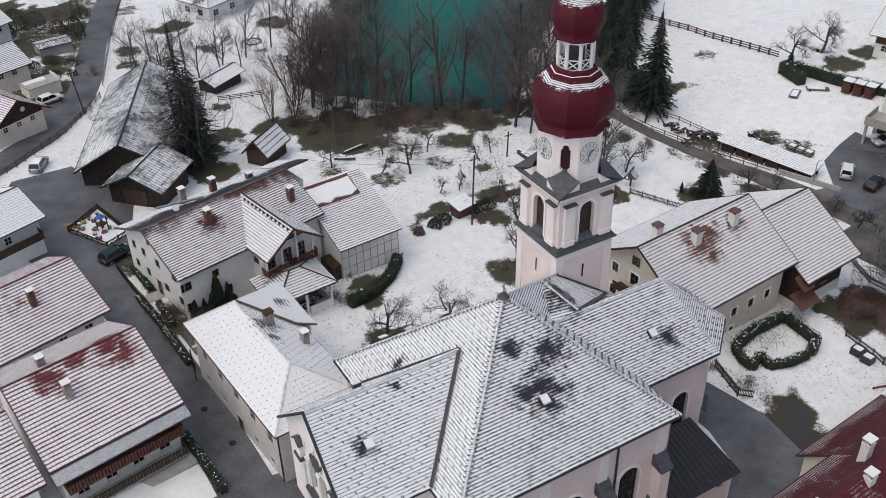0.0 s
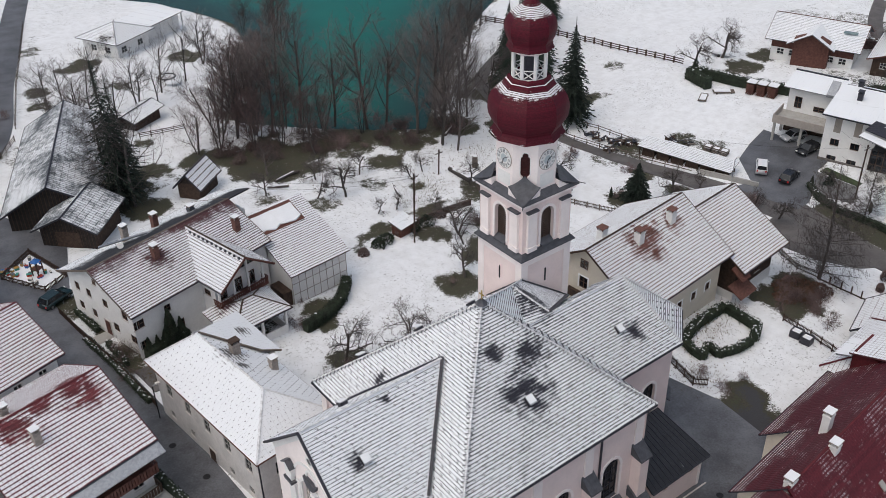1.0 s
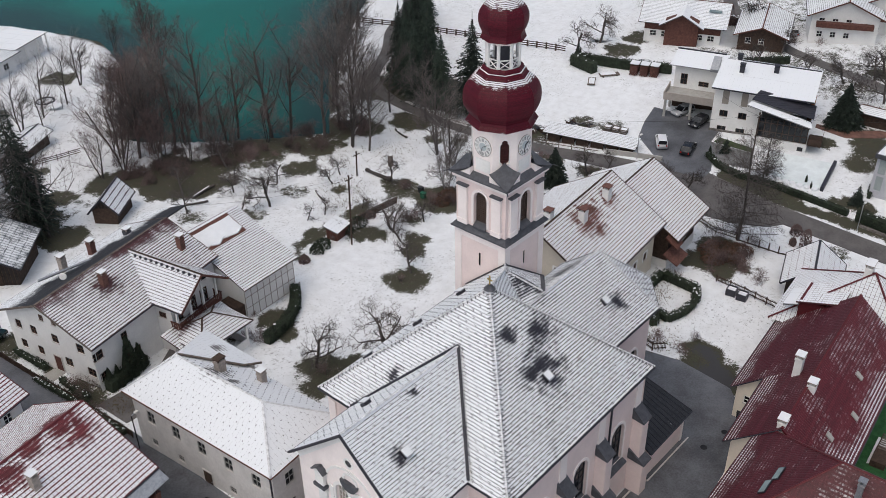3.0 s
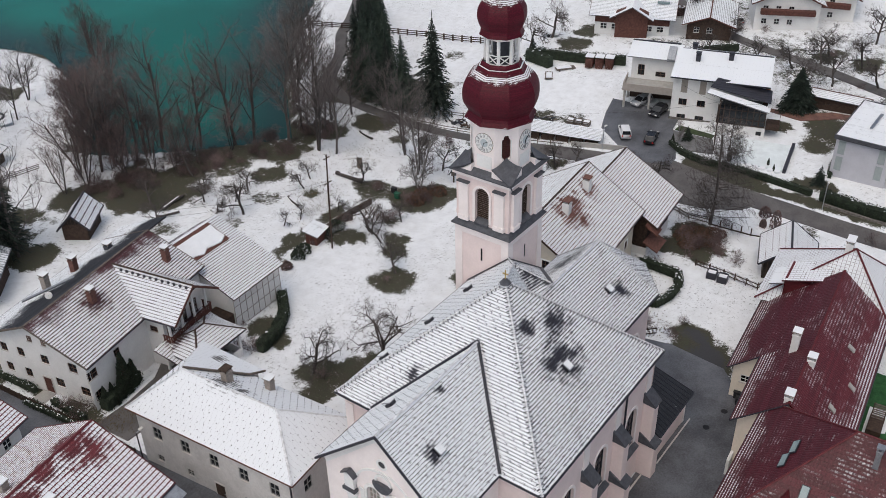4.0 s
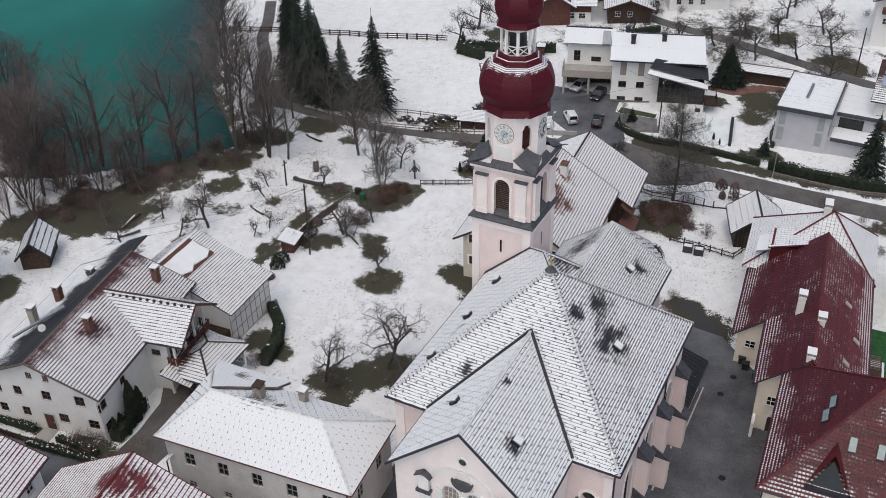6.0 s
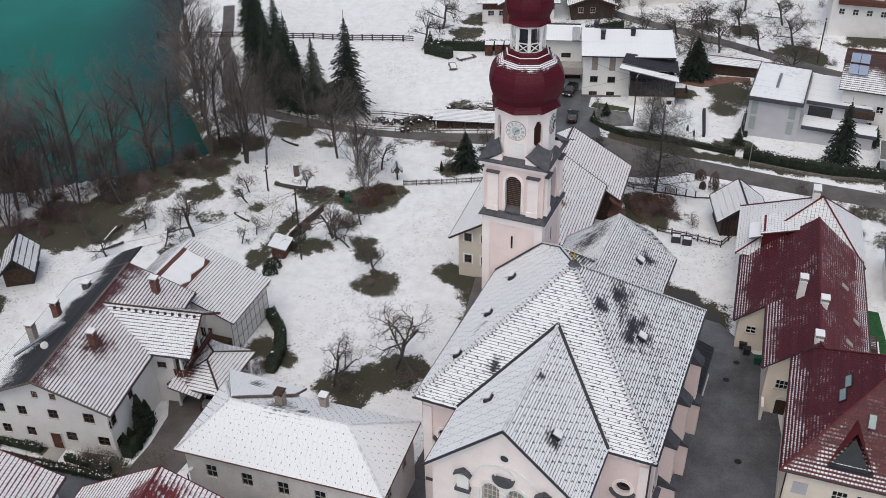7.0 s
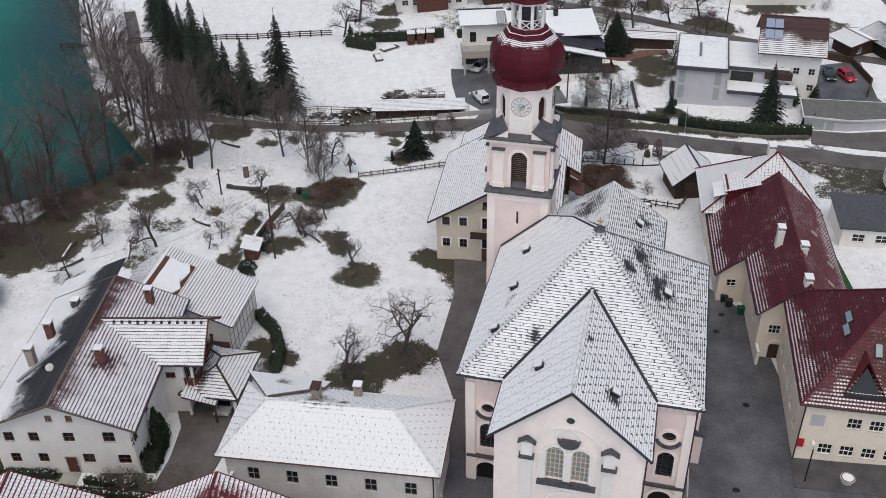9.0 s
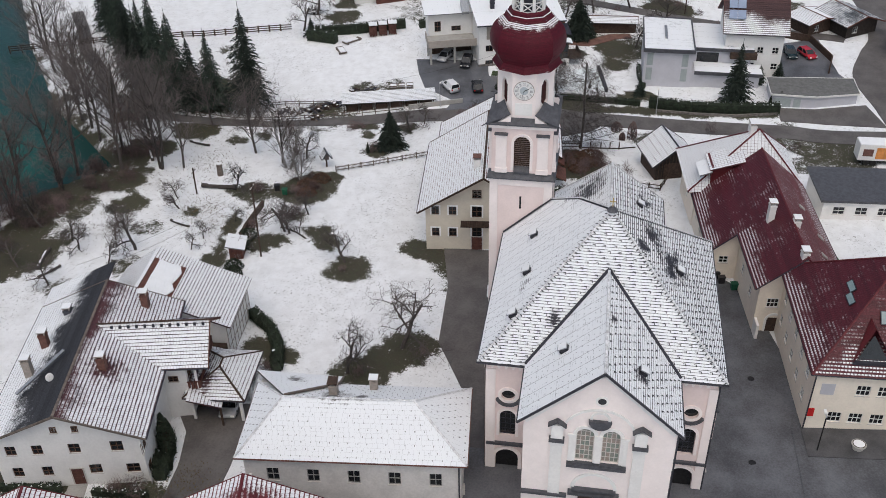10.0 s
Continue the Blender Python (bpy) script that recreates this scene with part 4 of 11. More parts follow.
def snow_hooks(faces, du, dv, size=(0.34, 0.07, 0.09), seed=1, stem=0.2):
    """Small snow hooks in staggered rows over roof faces."""
    rnd = random.Random(seed)
    bm = bmesh.new()
    for pts in faces:
        pts = [Vector(p) for p in pts]
        nrm = (pts[1] - pts[0]).cross(pts[2] - pts[0]).normalized()
        if nrm.z < 0:
            nrm, pts = -nrm, pts[::-1]
        u = Vector((0, 0, 1)).cross(nrm).normalized()
        v = nrm.cross(u)
        o = pts[0]
        flat = [((p - o).dot(u), (p - o).dot(v)) for p in pts]
        lo, hi = min(p[1] for p in flat), max(p[1] for p in flat)
        row, y = 0, lo + dv * 0.7
        while y < hi - 0.3:
            ring = cut(cut(flat, 1, y - 0.01, True), 1, y + 0.01, False)
            if len(ring) >= 3:
                a, b = min(p[0] for p in ring) + 0.5, max(p[0] for p in ring) - 0.5
                x = math.floor(a / du) * du + (du / 2 if row % 2 else 0)
                while x < b:
                    if x > a and rnd.random() > 0.06:
                        c = o + u * (x + rnd.uniform(-0.05, 0.05)) + v * y + nrm * 0.03
                        w, d, h = size
                        vs = [bm.verts.new(c + u * (i * w / 2) + v * (j * d / 2) + nrm * k) for k in (0, h) for i, j in ((-1, -1), (1, -1), (1, 1), (-1, 1))]
                        for f in ((4, 5, 6, 7), (0, 1, 5, 4), (1, 2, 6, 5), (2, 3, 7, 6), (3, 0, 4, 7)):
                            bm.faces.new([vs[q] for q in f])
                        s = c + u * (w / 2 - 0.03)
                        e = [bm.verts.new(s + u * i + v * j + nrm * k) for k in (0.02, 0.05) for i, j in ((-0.03, 0), (0.03, 0), (0.03, -stem), (-0.03, -stem))]
                        bm.faces.new(e[4:]), bm.faces.new((e[0], e[1], e[5], e[4])), bm.faces.new((e[1], e[2], e[6], e[5])), bm.faces.new((e[3], e[0], e[4], e[7]))
                    x += du
            row += 1
            y += dv
    return bm


def skylight(parent, p, nrm_pts, size=0.66, open_=True):
    """A small roof hatch standing a little open, with its frame and snowy lid."""
    a, b, c = [Vector(q) for q in nrm_pts[:3]]
    nrm = (b - a).cross(c - a).normalized()
    nrm = -nrm if nrm.z < 0 else nrm
    u = Vector((0, 0, 1)).cross(nrm).normalized()
    v = nrm.cross(u)
    m = Matrix((u, v, nrm)).transposed().to_4x4()
    foot = Vector(p) - nrm * (Vector(p) - a).dot(nrm)
    m.translation = foot
    s = size / 2
    hatch = part("skylight", shifted(boxes((-s, s, -s * 1.2, -s * 1.2 + 0.1, 0, 0.28), (-s, s, s * 1.2 - 0.1, s * 1.2, 0, 0.28), (-s, -s + 0.1, -s * 1.2, s * 1.2, 0, 0.28), (s - 0.1, s, -s * 1.2, s * 1.2, 0, 0.28)), m), M_trim_dark, parent, "small hatch in the roof")
    tilt = m @ pose(0, s * 1.2, 0.3, -14 if open_ else 0)
    part("lid", shifted(boxes((-s - 0.06, s + 0.06, -s * 2.5, 0.06, 0, 0.06)), tilt), M_steel, hatch, "sheet metal lid")
    part("snow_cap", shifted(boxes((-s - 0.03, s + 0.03, -s * 2.2, 0.02, 0.062, 0.12)), tilt), M_snow, hatch, "snow on the lid")


def leaded_glass():
    """Small cathedral-glass panes, each of its own pale tint."""
    m, n, l, b = material("tinted_cathedral_glass", 0.25, spec=0.5)
    r = n.new("ShaderNodeObjectInfo").outputs["Random"]
    f = noise_node(n, l, place_of(n), 6, 3)
    tint = blend(n, l, ramp(n, l, r, 0.2, 0.8), (0.17, 0.23, 0.20), (0.34, 0.26, 0.23))
    l.new(blend(n, l, ramp(n, l, f, 0.3, 0.7), tint, (0.24, 0.24, 0.21)), b.inputs["Base Color"])
    return mesh_of("leaded_pane", boxes((-0.165, 0.165, -0.006, 0.006, -0.25, 0.25)), m)


LEADED = leaded_glass()


def church():
    X0, Y0, Z = 40.0, 53.15, -1.5
    c = thing("church", X0, Y0, 1.5, 0, "pink and white baroque parish church under snow-dusted slate roofs", "church")
    W = lambda x, y, z: (x - X0, y - Y0, z + Z)
    e0, e1, f0, f1, ze, za, top_x = 28.1, 50.25, 42.35, 64.2, 15.75, 25.8, 39.2
    apex, apex2 = W(top_x, Y0 + 0.1, za), W(top_x + 0.05, Y0 + 0.1, za)
    A, B, C, D = W(e0, f0, ze), W(e1, f0, ze), W(e1, f1, ze), W(e0, f1, ze)
    # the north slope runs on to the tower; a small hipped piece links it to the choir
    on_north = lambda x, y: W(x, y, ze + (f1 - y) / (f1 - Y0 - 0.1) * (za - ze))
    hip_top, at_tower, tower_foot = on_north(45.2, 56.2), on_north(49.15, 59.2), W(49.15, f1, ze)
    link, tower_back = W(47.06, 53.1, 21.1), W(55.7, 59.25, 15.5)
    main = [(A, B, apex2, apex), (B, C, apex2), (tower_foot, D, apex, apex2, hip_top, at_tower), (D, A, apex)]

    def cap(a, b, w=0.3, name="hip_cap", mat=M_snowtile, up=0.1, h=0.14):
        bm = bmesh.new()
        beam(bm, Vector(a) + Vector((0, 0, up)), Vector(b) + Vector((0, 0, up)), w, h, 6)
        part(name, bm, mat, c)

    for i, f in enumerate(main):
        part("roof_slope", roof_slope(f, 0.27, 0.006 if i == 2 else 0.03, i), (R_church, R_church_snowy, R_church_deep, R_church_snowy)[i], c)
    for a, b in ((A, apex), (B, apex2), (link, hip_top), (D, apex)):
        cap(a, b, 0.24)
        # ridge tiles laid across the hip
        bm = bmesh.new()
        pa, pb = Vector(a), Vector(b)
        steps = int((pb - pa).length / 0.42)
        for k in range(steps):
            q = pa.lerp(pb, (k + 0.5) / steps) + Vector((0, 0, 0.13))
            d = (pb - pa).normalized()
            s = d.cross(Vector((0, 0, 1))).normalized()
            beam(bm, q - s * 0.34 - Vector((0, 0, 0.12)), q - s * 0.02, 0.09, 0.05)
            beam(bm, q + s * 0.02, q + s * 0.34 - Vector((0, 0, 0.12)), 0.09, 0.05)
        tagged(part("hip_tiles", bm, M_slate, c), kind="stuff")
    for a, b in ((A, B), (B, C), (tower_foot, D), (D, A)):
        cap(a, b, 0.24, "gutter", M_trim_dark, -0.1, 0.2)
    # front gable
    g, gz0, gr = 6.78, 15.85, 22.0
    k1 = (za - ze) / (top_x - e0)
    xin = lambda z: e0 + (z - ze) / k1
    gable_faces = []
    for s in (-1, 1):
        f = [W(20.95, Y0 + s * g, gz0), W(xin(gz0), Y0 + s * g, gz0), W(xin(gr), Y0, gr), W(20.95, Y0, gr)]
        f = [Vector(p) + Vector((0, 0, 0.12)) for p in f]
        gable_faces.append(f)
        part("roof_slope", roof_slope(f, 0.27, 0.025 if s < 0 else 0.006, 7 + s), R_church_snowy if s < 0 else R_church_deep, c)
        bm = bmesh.new()
        beam(bm, f[1] + Vector((-0.15, 0, 0.1)), f[2] + Vector((-0.15, 0, 0.16)), 0.26, 0.1)
        part("valley_sheet", bm, M_trim_dark, c, "dark sheet metal valley")
        cap(f[0] + Vector((-0.1, 0, 0)), f[3] + Vector((-0.1, 0, 0)), 0.26, "verge_board", M_trim_dark, 0.02, 0.22)
        cap(f[0], f[1] + Vector((-0.3, 0, 0)), 0.22, "gutter", M_trim_dark, -0.08, 0.18)
    cap(gable_faces[0][2], gable_faces[0][3], 0.26, "ridge_cap")
    # choir
    h, zc, xr, zr = 6.1, 15.1, 56.6, 20.85
    k2 = (za - ze) / (e1 - top_x - 0.05)
    low_in = lambda z: e1 - (z - ze) / k2
    P = [W(low_in(zc) - 0.4, Y0 - h, zc), W(59.2, Y0 - h, zc), W(63.3, Y0 - 2.6, zc), W(63.3, Y0 + 2.6, zc), W(59.2, Y0 + h, zc), W(low_in(zc) - 0.4, Y0 + h, zc)]
    R0, R1 = W(low_in(zr) - 0.4, Y0, zr), W(xr, Y0, zr)
    choir = [(P[0], P[1], R1, R0), (P[1], P[2], R1), (P[2], P[3], R1), (P[3], P[4], R1), (P[4], P[5], R0, R1)]
    for i, f in enumerate(choir):
        part("roof_slope", roof_slope(f, 0.27, 0.03 if i < 3 else 0.006, 20 + i), R_church if i < 2 else R_church_snowy if i == 2 else R_church_deep, c)
    for i, f in enumerate(((R0, link, hip_top), (R0, hip_top, apex2), (link, tower_back, at_tower), (link, at_tower, hip_top))):
        part("link_slope", roof_slope([Vector(p) + Vector((0, 0, 0.07)) for p in f], 0.27, 0.02, 40 + i), R_church if i < 2 else R_church_snowy, c)
    cap(apex2, hip_top, 0.2, "hip_cap", M_snowtile, 0.16)
    cap(hip_top, at_tower, 0.2, "hip_cap", M_snowtile, 0.16)
    for a, b in ((at_tower, tower_foot), (at_tower, tower_back), (link, tower_back)):
        cap(a, b, 0.5, "flashing", M_trim_dark, 0.14, 0.12)
    for a in P[1:5]:
        cap(a, R1, 0.28)
    cap(R0, R1, 0.28, "ridge_cap")
    for a, b in zip(P, P[1:]):
        cap(a, b, 0.22, "gutter", M_trim_dark, -0.1, 0.18)
    for a in ((P[0], R0), (P[5], R0)):
        cap(a[0], a[1], 0.3, "valley_sheet", M_trim_dark, 0.12, 0.08)
    hooks = snow_hooks([main[0], main[1], main[3]] + choir[:3], 0.95, 0.56, (0.26, 0.045, 0.05))
    tagged(part("snow_guard", hooks, M_trim_dark, c), "rows of small snow hooks", kind="stuff")
    tagged(part("snow_guard", snow_hooks(gable_faces[:1], 0.95, 0.56, (0.2, 0.04, 0.05)), M_trim_dark, c), kind="stuff")
    tagged(part("snow_guard", snow_hooks([main[2], gable_faces[1]] + choir[3:], 0.72, 0.62, (0.09, 0.03, 0.04), 5, 0.05), M_steel, c), kind="stuff")
    # walls
    north, south, west, east = f1 - 0.6, f0 + 0.6, e0 + 0.6, e1 - 0.6
    top = ze + Z - 0.12
    mid_x = (west + east) / 2

    def sheet(name, m, width, z0, z1, holes, mat, depth=0.45):
        bm = bmesh.new()
        wall_sheet(bm, m, width, z0, z1, holes, depth)
        return part(name, bm, mat, c)

    def arched(wall, m, x, z, w, hgt, grid=(3, 6), sill=True):
        mm = m @ pose(x, 0.3, z)
        window(wall, mm, w, hgt, True, M_trim_dark, grid, False, label="tall arched church window with leaded panes")
        part("window_surround", shifted(arch_ring(w, hgt, 0.28, 0.08), m @ pose(x, 0, z)), M_wall_pale, wall, "white plaster surround")
        if sill:
            bm = bmesh.new()
            pts = [(-w / 2 - 0.3, 0.3, 0.15), (w / 2 + 0.3, 0.3, 0.15), (w / 2 + 0.35, -0.55, -0.35), (-w / 2 - 0.35, -0.55, -0.35)]
            a = [bm.verts.new(p) for p in pts]
            b = [bm.verts.new((p[0], p[1], p[2] - 0.12)) for p in pts]
            bm.faces.new(a), bm.faces.new(b[::-1])
            for i in range(4):
                bm.faces.new((a[i], b[i], b[(i + 1) % 4], a[(i + 1) % 4]))
            part("window_sill", shifted(bm, m @ pose(x, 0, z)), M_slate, wall, "sloping slate sill")

    # south side with buttresses
    ms = pose(mid_x - X0, south - Y0, 0)
    wx = [45.7, 39.6, 33.6]
    wall = sheet("nave_wall", ms, east - west, -4, top, [(x - mid_x, 6.2 + Z, 2.2, 5.1, "arch") for x in wx], M_wall_pink)
    for x in wx:
        arched(wall, ms, x - mid_x, 6.2 + Z, 2.2, 5.1)
    part("frieze", shifted(scallop_band(east - west), ms @ pose(0, 0, top)), M_wall_pale, wall, "white scalloped plaster frieze")
    for x in (48.9, 42.6, 36.6):
        for nm, d, zt, hw in (("buttress", 1.15, 10.4, 0.55), ("buttress", 1.7, 5.2, 0.6)):
            bm = boxes((x - X0 - hw, x - X0 + hw, south - Y0 - d, south - Y0 - 0.003, -4, zt + Z))
            b = part(nm, bm, M_wall_pink, c)
            bm = bmesh.new()
            y0, y1 = south - Y0, south - Y0 - d - 0.2
            pts = [(x - X0 - 0.72, y0 - 0.01, zt + 1.25 + Z), (x - X0 + 0.72, y0 - 0.01, zt + 1.25 + Z), (x - X0 + 0.72, y1, zt + Z + 0.05), (x - X0 - 0.72, y1, zt + Z + 0.05)]
            a = [bm.verts.new(p) for p in pts]
            q = [bm.verts.new((p[0], p[1], p[2] - 0.16 if i > 1 else zt + Z)) for i, p in enumerate(pts)]
            bm.faces.new(a), bm.faces.new(q[::-1])
            for i in range(4):
                bm.faces.new((a[i], q[i], q[(i + 1) % 4], a[(i + 1) % 4]))
            part("buttress_cover", bm, M_slate, b, "sloping slate cover")
        part("pilaster", boxes((x - X0 - 0.5, x - X0 + 0.5, south - Y0 - 0.12, south - Y0 - 0.004, 10 + Z, top - 1.0)), M_wall_pale, wall)
    # north side
    mn = pose(mid_x - X0, north - Y0, 0, 0, 0, 180)
    wall = sheet("nave_wall", mn, east - west, -4, top, [(mid_x - x, 6.2 + Z, 2.2, 5.1, "arch") for x in wx], M_wall_pink)
    for x in wx:
        arched(wall, mn, mid_x - x, 6.2 + Z, 2.2, 5.1)
    part("frieze", shifted(scallop_band(east - west), mn @ pose(0, 0, top)), M_wall_pale, wall)
    # west flanks beside the gable, and the east wall
    mw = pose(west - X0, 0, 0, 0, 0, 270)
    holes = []
    for s in (-1, 1):
        x = s * 8.25
        holes += [(x, 10.85 + Z, 1.3, 1.3, "round"), (x, 6.3 + Z, 1.5, 3.3, "arch"), (x, -2.5, 2.2, 5.5, "arch")]
    wall = sheet("nave_wall", mw, north - south, -4, top, holes, M_wall_pink, 0.5)
    for s in (-1, 1):
        x = s * 8.25
        arched(wall, mw, x, 6.3 + Z, 1.5, 3.3, (3, 5), False)
        oc = part("oculus", shifted(arch_ring(1.3, 1.3, 0.3, 0.1, "round"), mw @ pose(x, 0, 10.85 + Z)), M_wall_pale, wall, "round plaster-framed window")
        part("pane", shifted(prism(bmesh.new(), ngon(0.64, 20), 0, 0.03), mw @ pose(x, 0.3, 11.5 + Z, 90)), M_glass, oc)
        bm = bmesh.new()
        for k in range(6):
            a0, a1 = math.pi * (1.12 + 0.76 * k / 6), math.pi * (1.12 + 0.76 * (k + 1) / 6)
            beam(bm, (1.12 * math.cos(a0), -0.14, 0.65 + 1.12 * math.sin(a0)), (1.12 * math.cos(a1), -0.14, 0.65 + 1.12 * math.sin(a1)), 0.34, 0.24)
        part("oculus_sill", shifted(bm, mw @ pose(x, 0, 10.85 + Z)), M_slate, wall, "curved slate sill")
        part("door_surround", shifted(arch_ring(2.2, 5.5, 0.35, 0.12), mw @ pose(x, 0, -2.5)), M_wall_pale, wall)
        # near-black panel paints the shade of the deep portal
        part("portal_shade", shifted(boxes((-1.08, 1.08, 0.35, 0.42, -2.5, 2.9)), mw @ pose(x, 0, 0)), M_iron, wall, "near-black panel standing for the shade in the side portal")
        part("frieze", shifted(scallop_band(3.2, 0.62), mw @ pose(x, 0, top)), M_wall_pale, wall)
        part("ledge", shifted(boxes((-2.0, 2.0, -0.3, -0.004, 5.15 + Z, 5.45 + Z)), mw @ pose(x, 0, 0)), M_slate, wall, "slate-covered ledge")
        part("pilaster", shifted(boxes((-0.45, 0.45, -0.16, -0.003, -4, top - 1.0)), mw @ pose(s * 9.9, 0, 0)), M_wall_pale, wall)
    me_ = pose(east - X0, 0, 0, 0, 0, 90)
    sheet("nave_wall", me_, north - south, -4, top, [], M_wall_pink)
    # choir walls
    ring = [(P[0][0], -h + 0.75), (P[1][0] - 0.3, -h + 0.75), (P[2][0] - 0.7, -2.3), (P[3][0] - 0.7, 2.3), (P[4][0] - 0.3, h - 0.75), (P[5][0], h - 0.75)]
    for i, ((ax, ay), (bx, by)) in enumerate(zip(ring, ring[1:])):
        ln, ang = math.hypot(bx - ax, by - ay), math.degrees(math.atan2(by - ay, bx - ax))
        m = pose((ax + bx) / 2, (ay + by) / 2, 0, 0, 0, ang)
        hole = {0: [(ln / 2 - 3.0, 6.6 + Z, 1.9, 4.6, "arch")], 1: [(0, 6.6 + Z, 1.5, 4.6, "arch")], 3: [(0, 6.6 + Z, 1.5, 4.6, "arch")]}.get(i, [])
        wall = sheet("choir_wall", m, ln, -4, zc + Z - 0.12, hole, M_wall_pink)
        for o in hole:
            arched(wall, m, o[0], o[1], o[2], o[3])
        part("frieze", shifted(scallop_band(ln), m @ pose(0, 0, zc + Z - 0.12)), M_wall_pale, wall)
    # west front
    w = g - 0.5
    mf = pose(21.5 - X0, 0, 0, 0, 0, 270)
    F = lambda y: -(y - Y0)
    tops = gz0 + Z + 0.1
    holes = [(-1.08, 11.55 + Z, 1.5, 3.9, "arch"), (1.08, 11.55 + Z, 1.5, 3.9, "arch"), (0, 1.0 + Z, 2.6, 6.6)]
    fac = sheet("facade_wall", mf, 2 * w, -4, tops, holes, M_wall_pale, 0.5)
    bm = bmesh.new()
    tri = [mf @ Vector(p) for p in ((-w, 0, tops), (w, 0, tops), (0, 0, gr + Z - 0.1))]
    bm.faces.new([bm.verts.new(p) for p in tri])
    for s in (-1, 1):
        y = s * w
        quad = [(21.5 - X0, y, -4), (31 - X0, y, -4), (31 - X0, y, tops), (21.5 - X0, y, tops)]
        bm.faces.new([bm.verts.new(p) for p in quad])
    part("gable_wall", bm, M_wall_pale, c)
    for x in (-1.08, 1.08):
        win = window(fac, mf @ pose(x, 0.28, 11.55 + Z), 1.5, 3.9, True, M_stone, (4, 7), False, label="arched window of pale green and rose panes")
        for i in range(4):
            for j in range(7):
                px, pz = -0.75 + 0.375 * (i + 0.5), 3.9 / 7 * (j + 0.5)
                if pz < 3.1 or math.hypot(px, pz - 3.15) < 0.6:
                    put("leaded_pane", LEADED, win, pose(px, 0.004, pz))
        part("window_surround", shifted(arch_ring(1.5, 3.9, 0.3, 0.1), mf @ pose(x, 0, 11.55 + Z)), M_wall_white, fac)
    part("window_ledge", shifted(boxes((-2.5, 2.5, -0.45, -0.004, 11.1 + Z, 11.45 + Z), (-2.1, -0.3, -0.35, -0.004, 11.45 + Z, 11.6 + Z), (0.3, 2.1, -0.35, -0.004, 11.45 + Z, 11.6 + Z)), mf), M_slate, fac, "dark stepped window ledge")
    for x in (-2.25, 0, 2.25):
        part("pilaster", shifted(boxes((x - 0.2, x + 0.2, -0.16, -0.105, 11.6 + Z, 14.6 + Z), (x - 0.3, x + 0.3, -0.22, -0.102, 14.6 + Z, 14.8 + Z)), mf), M_wall_white, fac)
    part("relieving_arch", shifted(arch_ring(5.9, 3.4, 0.22, 0.1), mf @ pose(0, 0, 14.2 + Z)), M_wall_white, fac, "raised plaster arch")
    part("oculus", shifted(arch_ring(1.3, 1.3, 0.2, 0.12, "round"), mf @ pose(0, 0, 16.0 + Z)), M_wall_white, fac)
    part("oculus_sill", shifted(prism(bmesh.new(), [(0.95 * math.cos(math.pi * (1 + k / 8)), 0.95 * math.sin(math.pi * (1 + k / 8))) for k in range(9)], 0, 0.3), mf @ pose(0, -0.02, 16.55 + Z, 90)), M_slate, fac, "dark half-round hood")
    ring_ = part("gable_oculus", shifted(arch_ring(0.7, 0.7, 0.18, 0.08, "round"), mf @ pose(0, 0, 18.3 + Z)), M_wall_white, fac)
    part("pane", shifted(prism(bmesh.new(), ngon(0.34, 16), 0, 0.03), mf @ pose(0, -0.01, 18.65 + Z, 90)), M_glass, ring_)
    for s in (-1, 1):
        x = s * 3.45
        niche = part("niche", shifted(boxes((x - 0.5, x + 0.5, -0.4, -0.004, 14.3 + Z, 15.8 + Z)), mf), M_wall_white, fac, "plaster pilaster head with slate hood")
        bm = bmesh.new()
        for k in (-1, 1):
            beam(bm, (x + k * 0.75, -0.3, 15.75 + Z), (x, -0.3, 16.3 + Z), 0.55, 0.1)
        part("hood", shifted(bm, mf), M_slate, niche)
        part("sill", shifted(boxes((x - 0.65, x + 0.65, -0.55, -0.006, 13.95 + Z, 14.25 + Z)), mf), M_slate, niche)
        part("pilaster", shifted(boxes((x - 0.5, x + 0.5, -0.2, -0.003, -4, 13.9 + Z), (x - 0.62, x + 0.62, -0.28, -0.0035, 13.4 + Z, 13.7 + Z)), mf), M_wall_white, fac)
        lo_x, hi_x = sorted((s * 2.3, s * (w - 0.002)))
        part("ledge", shifted(boxes((lo_x, hi_x, -0.34, -0.002, 7.1 + Z, 7.4 + Z)), mf), M_slate, fac, "slate-covered ledge")
        bm = bmesh.new()
        beam(bm, (s * (w - 0.1), -0.06, tops - 0.2), (0, -0.06, gr + Z - 0.35), 0.1, 0.5)
        part("verge_moulding", shifted(bm, mf), M_wall_white, fac)
    part("door_canopy", shifted(boxes((-2.2, 2.2, -0.55, -0.004, 7.75 + Z, 8.0 + Z), (-1.9, 1.9, -0.4, -0.004, 8.15 + Z, 8.4 + Z)), mf), M_slate, fac, "dark ledge over the church door")
    part("lunette", shifted(arch_ring(3.4, 1.7, 0.3, 0.12), mf @ pose(0, 0, 8.3 + Z)), M_wall_white, fac)
    part("church_door", shifted(boxes((-1.28, -0.01, 0.32, 0.4, -0.2, 6.05), (0.01, 1.28, 0.32, 0.4, -0.2, 6.05), (-1.1, -0.15, 0.28, 0.32, 0.2, 2.6), (0.15, 1.1, 0.28, 0.32, 0.2, 2.6), (-1.1, -0.15, 0.28, 0.32, 2.9, 5.6), (0.15, 1.1, 0.28, 0.32, 2.9, 5.6)), mf), M_wood_dark, fac, "dark panelled double door")
